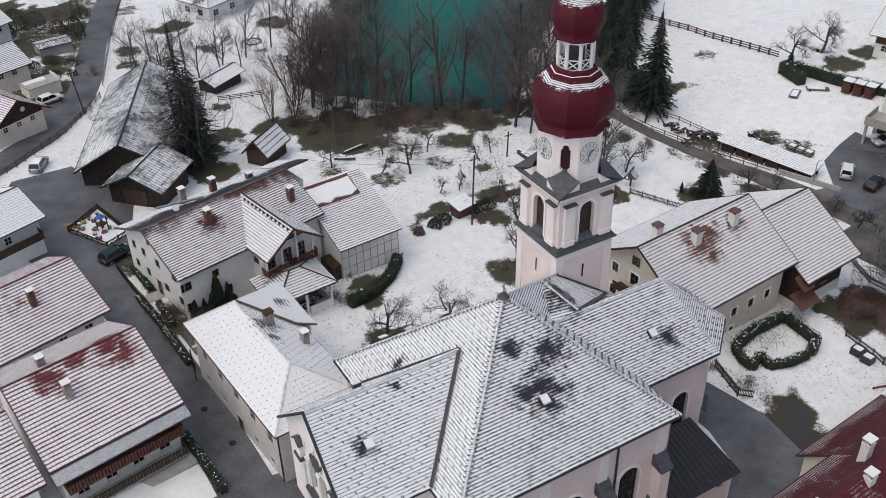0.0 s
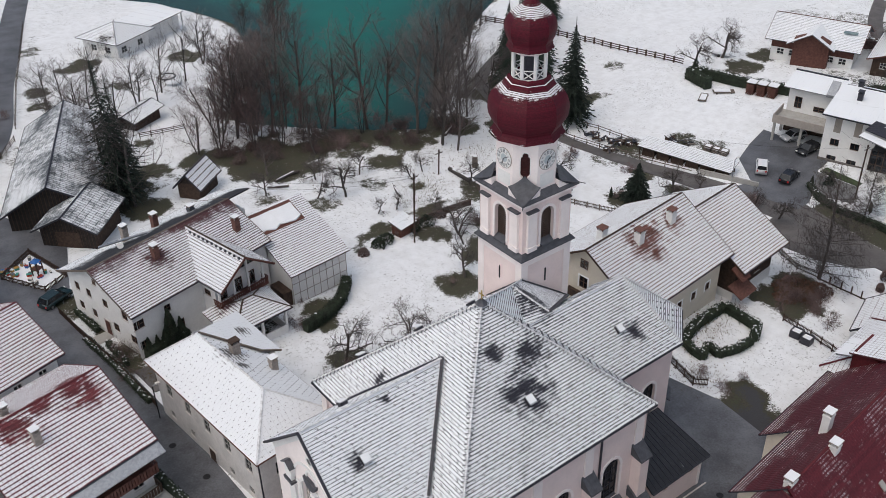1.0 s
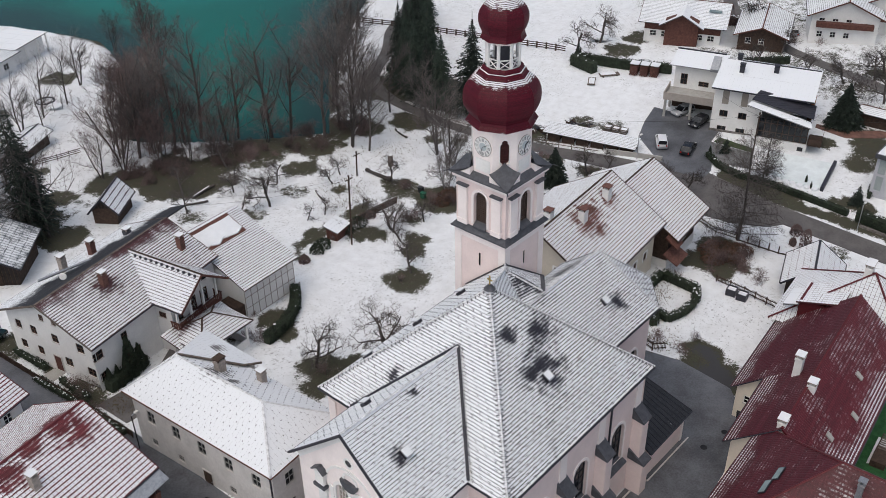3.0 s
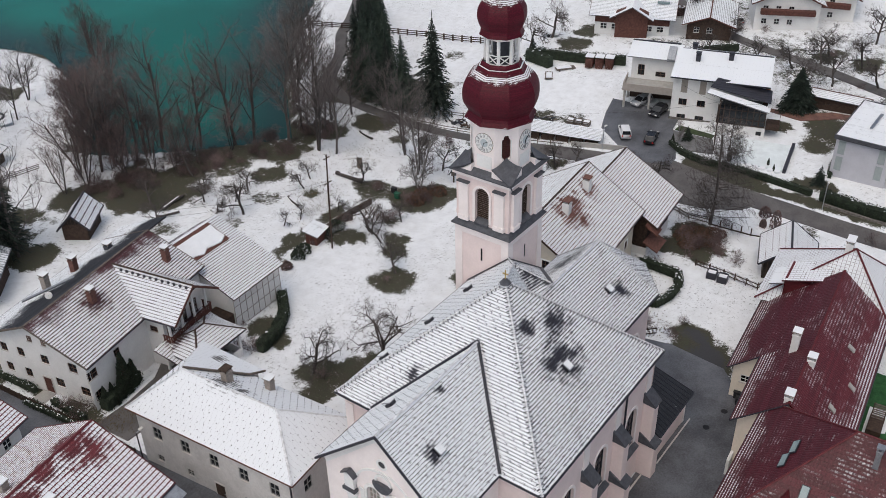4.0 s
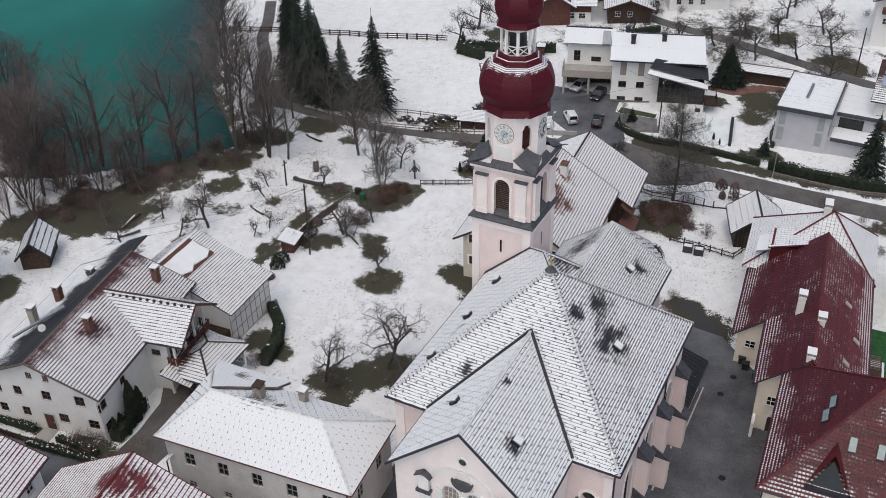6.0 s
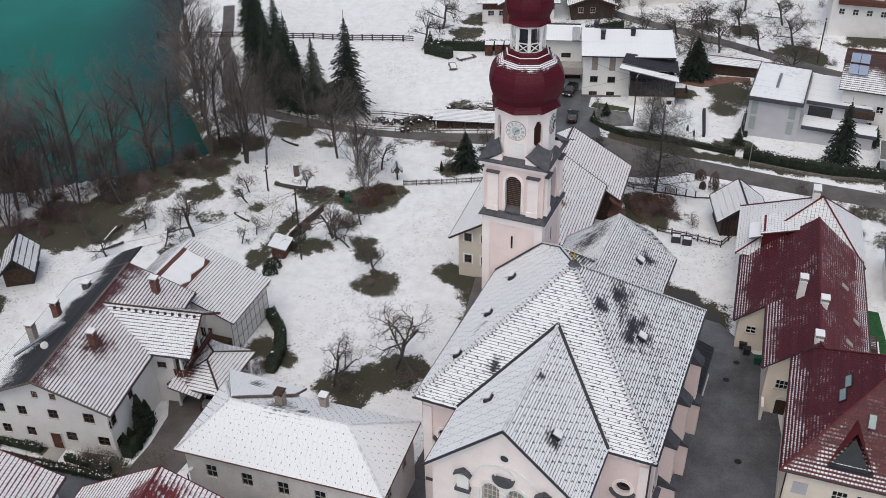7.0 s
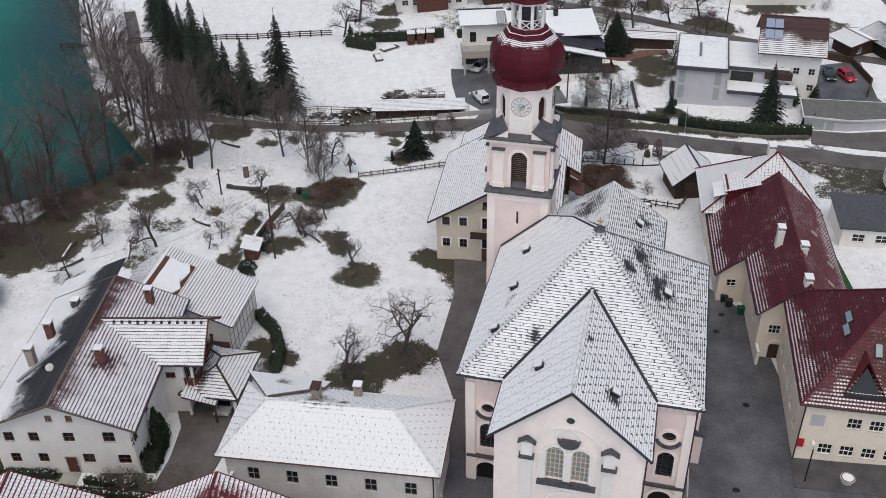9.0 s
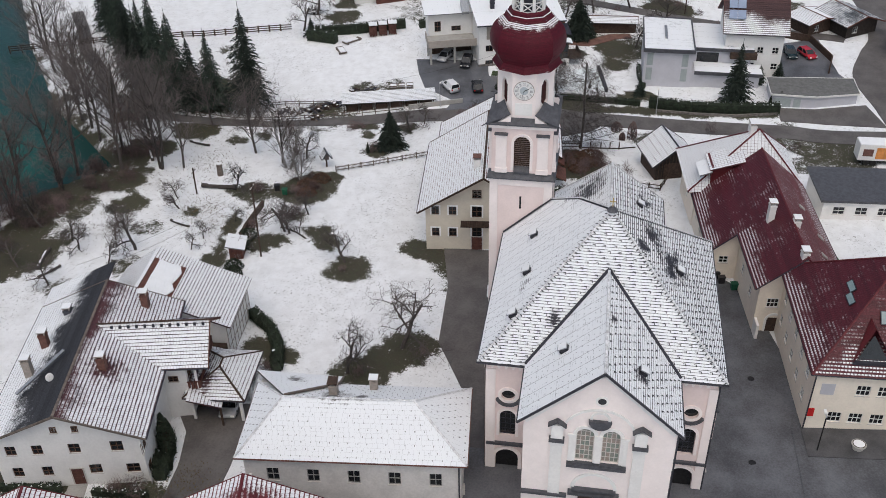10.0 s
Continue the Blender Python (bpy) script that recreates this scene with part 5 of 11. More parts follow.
    # hatches and the cross
    for p, f in ((W(38.8, 46.4, 20), main[0]), (W(24.7, 49.9, 19.5), gable_faces[0]), (W(26.9, 56.4, 19), gable_faces[1]), (W(53.2, 50.0, 18), choir[0]), (W(37.9, 60.2, 18.5), main[2]), (W(44.0, 59.9, 18.5), main[2]), (W(32.0, 60.6, 17.5), main[2])):
        skylight(c, p, f)
    bm = boxes((-0.045, 0.045, -0.045, 0.045, 0, 1.3))
    box(bm, -0.04, 0.04, -0.28, 0.28, 0.85, 0.94)
    cr = part("roof_cross", shifted(bm, pose(*W(top_x, Y0 + 0.1, za))), M_gold, c, "gilded cross on the roof peak")
    part("cross_foot", shifted(prism(bmesh.new(), ngon(0.55), 0, 0.45, 0.3), pose(*W(top_x, Y0 + 0.1, za - 0.05))), M_slate, cr)
    for x, y in ((21.6, Y0 - w - 0.12), (e0 + 0.5, south - 0.1), (44.0, south - 0.12)):
        part("downpipe", boxes((x - X0 - 0.07, x - X0 + 0.07, y - Y0 - 0.07, y - Y0 + 0.07, -3, ze + Z)), M_trim_dark, c)
    return c


def ngon(r, n=8, turn=22.5):
    return [(r * math.cos(radians(turn + 360 * k / n)), r * math.sin(radians(turn + 360 * k / n))) for k in range(n)]


church()


def sacristy():
    x, y = 54.6, 44.4
    s = thing("sacristy", x, y, gz(x, y), 0, "low pink sacristy annex with a dark sheet-metal roof", "annex")
    z0 = gz(x, y)
    wall = bmesh.new()
    m = pose(0, -2.3, 0)
    wall_sheet(wall, m, 7.2, -2.5, 4.1, [(2.2, 2.4, 0.7, 1.0), (-1.5, 2.4, 0.7, 1.0)], 0.3)
    wall_sheet(wall, pose(3.6, 0, 0, 0, 0, 90), 4.6, -2.5, 4.1, [])
    wall_sheet(wall, pose(-3.6, 0, 0, 0, 0, 270), 4.6, -2.5, 4.1, [])
    w = part("wall", wall, M_wall_pink, s)
    for wx in (2.2, -1.5):
        window(w, m @ pose(wx, 0.2, 2.4), 0.7, 1.0, mat=M_frame_brown)
    o = 0.5
    a, b, p, q = (-3.6 - o, -2.3 - o, 4.0), (3.6 + o, -2.3 - o, 4.0), (2.0, 2.6, 7.6), (-3.6 - o, 2.6, 7.6)
    part("roof_slope", roof_slope([a, b, p, q], 1.4, 0.02, 3), R_sheet, s, "dark standing-seam roof sheet")
    part("roof_slope", roof_slope([b, (3.6 + o, 2.6, 4.0), p], 1.4, 0.02, 4), R_sheet, s)
    for k in range(14):
        t = k / 13
        bm = bmesh.new()
        lo, hi = Vector(a).lerp(Vector(b), t), Vector(q).lerp(Vector(p), min(1, t * 1.0))
        beam(bm, lo + Vector((0, 0, 0.05)), hi + Vector((0, 0, 0.05)), 0.05, 0.08)
        part("roof_seam", bm, M_trim_dark, s)
    bm = bmesh.new()
    beam(bm, Vector(a) + Vector((0, -0.05, -0.05)), Vector(b) + Vector((0, -0.05, -0.05)), 0.16, 0.14, 6)
    part("gutter", bm, M_trim_dark, s)
    part("corner_strip", boxes((3.25, 3.64, -2.36, -2.304, -2.5, 3.9)), M_wall_pale, s)


sacristy()

TX, TY = 52.4, 62.5


def onion_ring(r, n=64, flat=0.55):
    """A ring between a circle and an octagon of that outer radius."""
    out = []
    for k in range(n):
        a = math.tau * k / n
        d = (a - radians(22.5)) % radians(45) - radians(22.5)
        octagon = math.cos(radians(22.5)) / math.cos(radians(22.5) - abs(d))
        s = r * (flat * octagon + (1 - flat) * 0.97)
        out.append((s * math.cos(a), s * math.sin(a)))
    return out


def turned(profile):
    """Stacked shingle courses of an eight-sided onion: rows of (radius, height), rounded between."""
    bm = bmesh.new()
    cv = bm.loops.layers.uv.new("course")
    rnd = random.Random(5)
    P = [Vector((r, z, 0)) for r, z in profile]
    fine = []
    for i in range(len(P) - 1):
        a, b, c, d = P[max(0, i - 1)], P[i], P[i + 1], P[min(len(P) - 1, i + 2)]
        k = max(1, round((c - b).length / 0.2))
        for q in range(k):
            s = q / k
            fine.append((0.5 * ((2 * b) + (c - a) * s + (2 * a - 5 * b + 4 * c - d) * s * s + (3 * b - a - 3 * c + d) * s ** 3))[:2])
    fine.append(profile[-1])
    n = 64
    # the belly is rounder than the skirt and the shoulder
    widest = max(r for r, z in fine[1:])
    belly = next(z for r, z in fine[1:] if r == widest)
    tall = fine[-1][1] - fine[0][1]
    facet = lambda z: 0.45 + 0.55 * min(1.0, abs(z - belly) / (0.34 * tall))
    for (r0, z0), (r1, z1) in zip(fine, fine[1:]):
        d = math.hypot(r1 - r0, z1 - z0) or 1
        nr, nz = (z1 - z0) / d * 0.025, -(r1 - r0) / d * 0.025
        rr = rnd.random()
        a = [bm.verts.new((x, y, z0 + nz)) for x, y in onion_ring(max(r0 + nr, 0.01), n, facet(z0))]
        b = [bm.verts.new((x, y, z1)) for x, y in onion_ring(max(r1, 0.01), n, facet(z1))]
        c = [bm.verts.new((x, y, z0)) for x, y in onion_ring(max(r0 - 0.012, 0.01), n, facet(z0))]
        for i in range(n):
            j = (i + 1) % n
            f = bm.faces.new((a[i], a[j], b[j], b[i]))
            for lp, vv in zip(f.loops, (0, 0, 1, 1)):
                lp[cv].uv = (vv, rr)
            f = bm.faces.new((c[i], c[j], a[j], a[i]))
            for lp in f.loops:
                lp[cv].uv = (-1.0, rr)
    bmesh.ops.remove_doubles(bm, verts=bm.verts[:], dist=0.018)
    return bm


# shingles of the domes: the snow lies only on the flat shoulders
def dome_mat():
    m, n, l, b = material("oxblood_dome_shingles", 0.5, spec=0.2)
    p = place_of(n)
    cuv = n.new("ShaderNodeUVMap")
    cuv.uv_map = "course"
    s2 = n.new("ShaderNodeSeparateXYZ")
    l.new(cuv.outputs[0], s2.inputs[0])
    geo = n.new("ShaderNodeNewGeometry")
    sn = n.new("ShaderNodeSeparateXYZ")
    l.new(geo.outputs["Normal"], sn.inputs[0])
    mid, fine = noise_node(n, l, p, 1.2, 4), noise_node(n, l, p, 9, 3)
    flat = calc(n, l, "ADD", sn.outputs[2], calc(n, l, "MULTIPLY", calc(n, l, "SUBTRACT", fine, 0.5), 0.16))
    flat = calc(n, l, "ADD", flat, calc(n, l, "MULTIPLY", calc(n, l, "SUBTRACT", mid, 0.5), 0.22))
    snowy = calc(n, l, "MULTIPLY", ramp(n, l, flat, 0.77, 0.83), ramp(n, l, calc(n, l, "ADD", s2.outputs[0], calc(n, l, "MULTIPLY", fine, 0.3)), 0.28, 0.5))
    red = blend(n, l, ramp(n, l, calc(n, l, "ADD", calc(n, l, "MULTIPLY", fine, 0.9), calc(n, l, "MULTIPLY", s2.outputs[1], 0.1)), 0.3, 0.72), (0.048, 0.003, 0.009), (0.105, 0.006, 0.017))
    red = blend(n, l, ramp(n, l, s2.outputs[0], 0.12, 0.0), red, (0.03, 0.004, 0.006))
    l.new(blend(n, l, snowy, red, SNOW), b.inputs["Base Color"])
    bumped(n, l, b, fine, 0.2, 0.02)
    return m


M_shutter_red = plain("dark_red_shutter_paint", (0.050, 0.013, 0.012), 0.6, vary=0.3, scale=3, fine=14)
M_numeral = plain("grey_numeral_paint", (0.16, 0.16, 0.17), 0.5, vary=0.1)
M_dial_blue = plain("pale_blue_dial_paint", (0.46, 0.51, 0.53), 0.5, vary=0.12, scale=3)


def keyhole(grow=1.0):
    """Outline of the scalloped openings of the clock storey, from the foot upwards."""
    side = [(0.10, 0.0), (0.2, 0.12), (0.22, 0.32), (0.38, 0.42), (0.43, 0.58), (0.43, 2.28), (0.38, 2.42), (0.28, 2.46)]
    side += [(0.28 * math.cos(a), 2.58 + 0.28 * math.sin(a)) for a in (0.0, 0.4, 0.8, 1.2)]
    side = [(x * grow, 1.43 + (z - 1.43) * (1 + (grow - 1) * 0.3)) for x, z in side]
    return side + [(-x, z) for x, z in side[::-1]]


def keyhole_wall(bm, m, width, z0, z1, foot, deep):
    """One face of the clock storey pierced by a scalloped opening."""
    h = width / 2
    rim = [bm.verts.new(m @ Vector(p)) for p in ((-h, 0, z0), (h, 0, z0), (h, 0, z1), (-h, 0, z1))]
    hole = [bm.verts.new(m @ Vector((x, 0, z + foot))) for x, z in keyhole()]
    back = [bm.verts.new(m @ Vector((x, deep, z + foot))) for x, z in keyhole()]
    edges = [bm.edges.new((ring[i], ring[(i + 1) % len(ring)])) for ring in (rim, hole) for i in range(len(ring))]
    bmesh.ops.triangle_fill(bm, edges=edges, use_beauty=True)
    for i in range(len(hole)):
        j = (i + 1) % len(hole)
        bm.faces.new((hole[i], hole[j], back[j], back[i]))


def tower():
    t = thing("bell_tower", TX, TY, 0.3, 0, "tall pink bell tower with red shingled onion domes and clocks", "tower")
    Z = -0.3
    M_dome = dome_mat()
    H = 3.25
    sq = lambda s: [(-s, -s), (s, -s), (s, s), (-s, s)]
    shaft = part("shaft", boxes((-H + 0.08, H - 0.08, -H + 0.08, H - 0.08, -3, 22.6 + Z)), M_wall_pink, t)
    for i in (-1, 1):
        for j in (-1, 1):
            x0, x1 = sorted((i * H, i * (H - 0.85)))
            y0, y1 = sorted((j * H, j * (H - 0.85)))
            part("corner_strip", boxes((x0, x1, y0, y1, -3, 22.55 + Z)), M_wall_pale, shaft, "white plaster corner strip")
    for k in range(4):
        m = pose(0, 0, 0, 0, 0, 90 * k)
        part("string_course", shifted(boxes((-H + 0.86, H - 0.86, -H - 0.02, -H + 0.2, 21.7 + Z, 22.5 + Z)), m), M_wall_pale, shaft)
        part("slit_window", shifted(boxes((-0.1, 0.1, -H + 0.06, -H + 0.075, 18.9 + Z, 20.4 + Z)), m), M_glass, shaft, "narrow dark slit window")
    bm = prism(bmesh.new(), sq(3.55), 22.55 + Z, 22.68 + Z)
    prism(bm, sq(3.52), 22.68 + Z, 23.2 + Z, 0.88)
    part("ledge", bm, M_slate, t, "sloping slate-covered ledge")
    # belfry with an arched sound opening in each face
    B = 3.1
    bel = bmesh.new()
    for k in range(4):
        wall_sheet(bel, pose(0, 0, 0, 0, 0, 90 * k) @ pose(0, -B, 0), 2 * B, 23.0 + Z, 28.7 + Z, [(0, 23.5 + Z, 1.65, 3.9, "arch")], 0.55)
    belfry = part("belfry", bel, M_wall_pink, t)
    for k in range(4):
        m = pose(0, 0, 0, 0, 0, 90 * k)
        part("opening_surround", shifted(arch_ring(1.65, 3.9, 0.28, 0.1), m @ pose(0, -B, 23.5 + Z)), M_wall_pale, belfry)
        bm = bmesh.new()
        bm.faces.new([bm.verts.new(m @ Vector(p)) for p in ((-0.8, -B - 0.25, 23.42 + Z), (0.8, -B - 0.25, 23.42 + Z), (0.8, -B + 0.34, 23.8 + Z), (-0.8, -B + 0.34, 23.8 + Z))])
        ext = bmesh.ops.extrude_face_region(bm, geom=bm.faces[:])
        for v in ext["geom"]:
            if isinstance(v, bmesh.types.BMVert):
                v.co.z -= 0.2
        part("sill", bm, M_slate, belfry, "sloping slate sill")
        lou = part("louvre_frame", shifted(boxes((-0.82, -0.74, 0, 0.08, 0, 3.1), (0.74, 0.82, 0, 0.08, 0, 3.1)), m @ pose(0, -B + 0.35, 23.5 + Z)), M_wood_dark, belfry, "wooden louvres of the belfry")
        for i in range(17):
            z = 0.12 + i * 0.22
            half = 0.74 if z < 3.05 else math.sqrt(max(0.01, 0.74 ** 2 - (z - 3.05) ** 2))
            part("slat", shifted(boxes((-half, half, 0.0, 0.05, z, z + 0.15)), m @ pose(0, -B + 0.35, 23.5 + Z, 0)), M_wood_dark, lou)
        for s in (-1, 1):
            x = s * 2.1
            pil = part("pilaster", shifted(boxes((x - 0.55, x + 0.55, -B - 0.3, -B - 0.003, 23.3 + Z, 27.6 + Z), (x - 0.62, x + 0.62, -B - 0.38, -B - 0.0035, 23.3 + Z, 23.8 + Z)), m), M_wall_pale, belfry, "white pilaster with slate cap")
            part("cap", shifted(boxes((x - 0.68, x + 0.68, -B - 0.46, -B - 0.005, 27.6 + Z, 27.75 + Z)), m), M_slate, pil)
    # cornice with upswept slate corners
    part("cornice", boxes((-3.4, 3.4, -3.4, 3.4, 28.35 + Z, 28.75 + Z)), M_wall_pale, t)
    bm = prism(bmesh.new(), sq(3.6), 28.75 + Z, 28.87 + Z)
    prism(bm, sq(3.57), 28.87 + Z, 29.3 + Z, 0.80)
    part("cornice_roof", bm, M_slate, t, "slate-covered cornice")
    # sagging slate roofs over the corners, on white gablets
    for k in range(4):
        m = pose(0, 0, 0, 0, 0, 90 * k)
        tip, inner = Vector((-3.62, -3.62, 28.92 + Z)), Vector((-2.0, -2.0, 30.9 + Z))
        ea, eb = Vector((-1.2, -3.32, 29.95 + Z)), Vector((-3.32, -1.2, 29.95 + Z))
        bm, g = bmesh.new(), 6
        rows = []
        for i in range(g + 1):
            row = []
            for j in range(g + 1):
                u, w = i / g, j / g
                p = tip.lerp(ea, u).lerp(eb.lerp(inner, u), w)
                p.z -= 0.28 * (u * (1 - u) + w * (1 - w)) + 0.45 * u * w * (1 - u * w)
                row.append(bm.verts.new(m @ p))
            rows.append(row)
        for a, b in zip(rows, rows[1:]):
            for j in range(g):
                bm.faces.new((a[j], b[j], b[j + 1], a[j + 1]))
        ext = bmesh.ops.extrude_face_region(bm, geom=bm.faces[:])
        for v in ext["geom"]:
            if isinstance(v, bmesh.types.BMVert):
                v.co.z -= 0.1
        roof = part("corner_roof", bm, M_slate, t, "drooping dark slate corner roof")
        bm = bmesh.new()
        beam(bm, m @ Vector((-3.5, -3.5, 28.95 + Z)), m @ Vector((-4.0, -4.0, 28.8 + Z)), 0.12, 0.09, 5)
        part("spout", bm, M_trim_dark, roof, "dark water spout")
        for flip in (0, 1):
            bm = bmesh.new()
            f = []
            for y in (-3.3, -2.75):
                pts = [(-3.3, y, 28.8 + Z), (-1.2, y, 28.8 + Z), (-1.2, y, 29.84 + Z), (-1.7, y, 29.44 + Z), (-2.3, y, 29.08 + Z)]
                f.append([bm.verts.new(m @ Vector((p[1], p[0], p[2]) if flip else p)) for p in pts])
            bm.faces.new(f[0]), bm.faces.new(f[1][::-1])
            for q in range(5):
                bm.faces.new((f[0][q], f[1][q], f[1][(q + 1) % 5], f[0][(q + 1) % 5]))
            bmesh.ops.recalc_face_normals(bm, faces=bm.faces[:])
            part("gablet", bm, M_wall_pale, t, "white plaster gablet")
    # clock storey
    R = 1 / math.cos(radians(22.5))
    cl = bmesh.new()
    face_w = 2 * 2.78 * math.tan(radians(22.5))
    for k in range(8):
        m = pose(0, 0, 0, 0, 0, 45 * k) @ pose(0, -2.78, 0)
        if k % 2 == 0:
            wall_sheet(cl, m, face_w, 29.0 + Z, 34.3 + Z, [], 0.4)
        else:
            keyhole_wall(cl, m, face_w, 29.0 + Z, 34.3 + Z, 30.35 + Z, 0.4)
    cs = part("clock_storey", cl, M_wall_pale, t)
    for k in range(8):
        m = pose(0, 0, 0, 0, 0, 45 * k) @ pose(0, -2.78, 0)
        if k % 2:
            out = keyhole(1.12)
            bm = bmesh.new()
            bm.faces.new([bm.verts.new(m @ Vector((x, 0.3, z + 30.35 + Z))) for x, z in out])
            sh = part("shutter", bm, M_shutter_red, cs, "dark red wooden shutter with scalloped outline")
            for q in range(9):
                part("slat", shifted(boxes((-0.36, 0.36, 0.24, 0.29, 30.95 + 0.2 * q + Z, 31.07 + 0.2 * q + Z)), m), M_shutter_red, sh)
            bm = bmesh.new()
            for (xa, za), (xb, zb) in zip(keyhole(1.1), keyhole(1.1)[1:] + keyhole(1.1)[:1]):
                beam(bm, m @ Vector((xa, -0.02, za + 30.35 + Z)), m @ Vector((xb, -0.02, zb + 30.35 + Z)), 0.07, 0.05)
            part("opening_surround", bm, M_wall_white, cs)
        else:
            dial = part("clock_dial", shifted(prism(bmesh.new(), ngon(0.98, 32), 0, 0.05), m @ pose(0, -0.004, 32.25 + Z, 90)), M_wall_white, cs, "white clock dial with dark numeral marks")
            part("dial_centre", shifted(prism(bmesh.new(), ngon(0.42, 24), 0.052, 0.062), m @ pose(0, -0.004, 32.25 + Z, 90)), M_dial_blue, dial, "pale blue dial centre")
            for q in range(12):
                a = math.tau * q / 12
                d = Vector((math.sin(a), 0, math.cos(a)))
                side = Vector((math.cos(a), 0, -math.sin(a)))
                bm = bmesh.new()
                for o in ((-0.05, 0.05) if q % 3 else (-0.09, 0, 0.09)):
                    beam(bm, m @ (Vector((0, -0.075, 32.25 + Z)) + d * 0.56 + side * o), m @ (Vector((0, -0.075, 32.25 + Z)) + d * 0.9 + side * o), 0.03, 0.02)
                part("numeral", bm, M_numeral, dial)
            bm = bmesh.new()
            beam(bm, m @ Vector((0, -0.11, 32.25 + Z)), m @ Vector((0.46, -0.11, 32.5 + Z)), 0.09, 0.03)
            part("dial_pointer", bm, M_iron, dial)
            bm = bmesh.new()
            beam(bm, m @ Vector((0, -0.13, 32.25 + Z)), m @ Vector((-0.2, -0.13, 31.5 + Z)), 0.06, 0.03)
            part("dial_pointer", bm, M_iron, dial)
            part("dial_ring", shifted(arch_ring(1.96, 1.96, 0.05, 0.06, "round"), m @ pose(0, 0, 32.25 + Z - 0.98)), M_render, dial)
            part("panel", shifted(boxes((-0.85, 0.85, -0.05, -0.003, 29.6 + Z, 30.9 + Z)), m), M_wall_white, cs)
    part("cornice", prism(bmesh.new(), ngon(2.92 * R), 33.95 + Z, 34.22 + Z, 1.02), M_wall_pale, t)
    part("onion_dome", turned([(3.26 * R, 34.2 + Z), (2.98 * R, 34.6 + Z), (2.88 * R, 34.86 + Z), (3.06 * R, 35.2 + Z), (3.4 * R, 35.85 + Z), (3.5 * R, 36.6 + Z), (3.42 * R, 37.3 + Z), (3.16 * R, 37.95 + Z), (2.74 * R, 38.5 + Z), (2.3 * R, 38.86 + Z), (2.12 * R, 39.06 + Z), (2.04 * R, 39.3 + Z), (1.86 * R, 39.36 + Z), (1.8 * R, 39.58 + Z), (1.68 * R, 39.78 + Z)]), M_dome, t, "dark red shingled onion dome")
    # lantern: eight posts, railings of crossed bars, open between
    part("lantern_floor", prism(bmesh.new(), ngon(1.6 * R), 39.5 + Z, 39.62 + Z), M_slate, t)
    lan = part("lantern", prism(bmesh.new(), ngon(1.5 * R), 42.0 + Z, 42.3 + Z), M_wall_pale, t, "open white lantern")
    for k in range(8):
        x, y = ngon(1.42 * R)[k]
        part("post", prism(bmesh.new(), [(x + a, y + b) for a, b in ngon(0.17, 6)], 39.6 + Z, 42.05 + Z), M_wall_white, lan)
        x2, y2 = ngon(1.42 * R)[(k + 1) % 8]
        bm = bmesh.new()
        lo, hi = 39.68 + Z, 40.55 + Z
        for p, q in (((x, y, lo), (x2, y2, hi)), ((x, y, hi), (x2, y2, lo)), ((x, y, hi), (x2, y2, hi)), ((x, y, lo), (x2, y2, lo))):
            beam(bm, p, q, 0.07, 0.09)
        part("railing", bm, M_wall_white, lan)
    part("lantern_core", prism(bmesh.new(), ngon(0.8), 39.6 + Z, 42.0 + Z), M_trim_dark, lan, "dark lantern core with the bell frame")
    part("upper_dome", turned([(1.98 * R, 42.35 + Z), (1.84 * R, 42.7 + Z), (1.82 * R, 42.95 + Z), (2.0 * R, 43.35 + Z), (2.16 * R, 44.0 + Z), (2.1 * R, 44.7 + Z), (1.82 * R, 45.25 + Z), (1.32 * R, 45.75 + Z), (0.78 * R, 46.15 + Z), (0.42 * R, 46.7 + Z), (0.22 * R, 47.6 + Z), (0.05, 48.6 + Z)]), M_dome, t, "smaller dark red onion dome")
    return t


tower()


# ---- houses round the church ----
def door(parent, m, w=1.0, h=2.05, mat=None, label="panelled wooden door"):
    d = put("door", mesh_of("door", boxes((-w / 2, w / 2, -0.04, 0.03, 0, h), (-w / 2 + 0.12, w / 2 - 0.12, -0.07, -0.04, 0.15, h * 0.45), (-w / 2 + 0.12, w / 2 - 0.12, -0.07, -0.04, h * 0.52, h - 0.15)), mat or M_wood_red), parent, m, label)
    put("door_frame", mesh_of("door_frame", boxes((-w / 2 - 0.12, -w / 2, -0.06, 0.02, 0, h + 0.12), (w / 2, w / 2 + 0.12, -0.06, 0.02, 0, h + 0.12), (-w / 2, w / 2, -0.06, 0.02, h, h + 0.12)), M_stone), d, Matrix())
    put("handle", mesh_of("handle", boxes((w / 2 - 0.16, w / 2 - 0.06, -0.12, -0.04, h * 0.48, h * 0.5)), M_steel), d, Matrix())
    return d


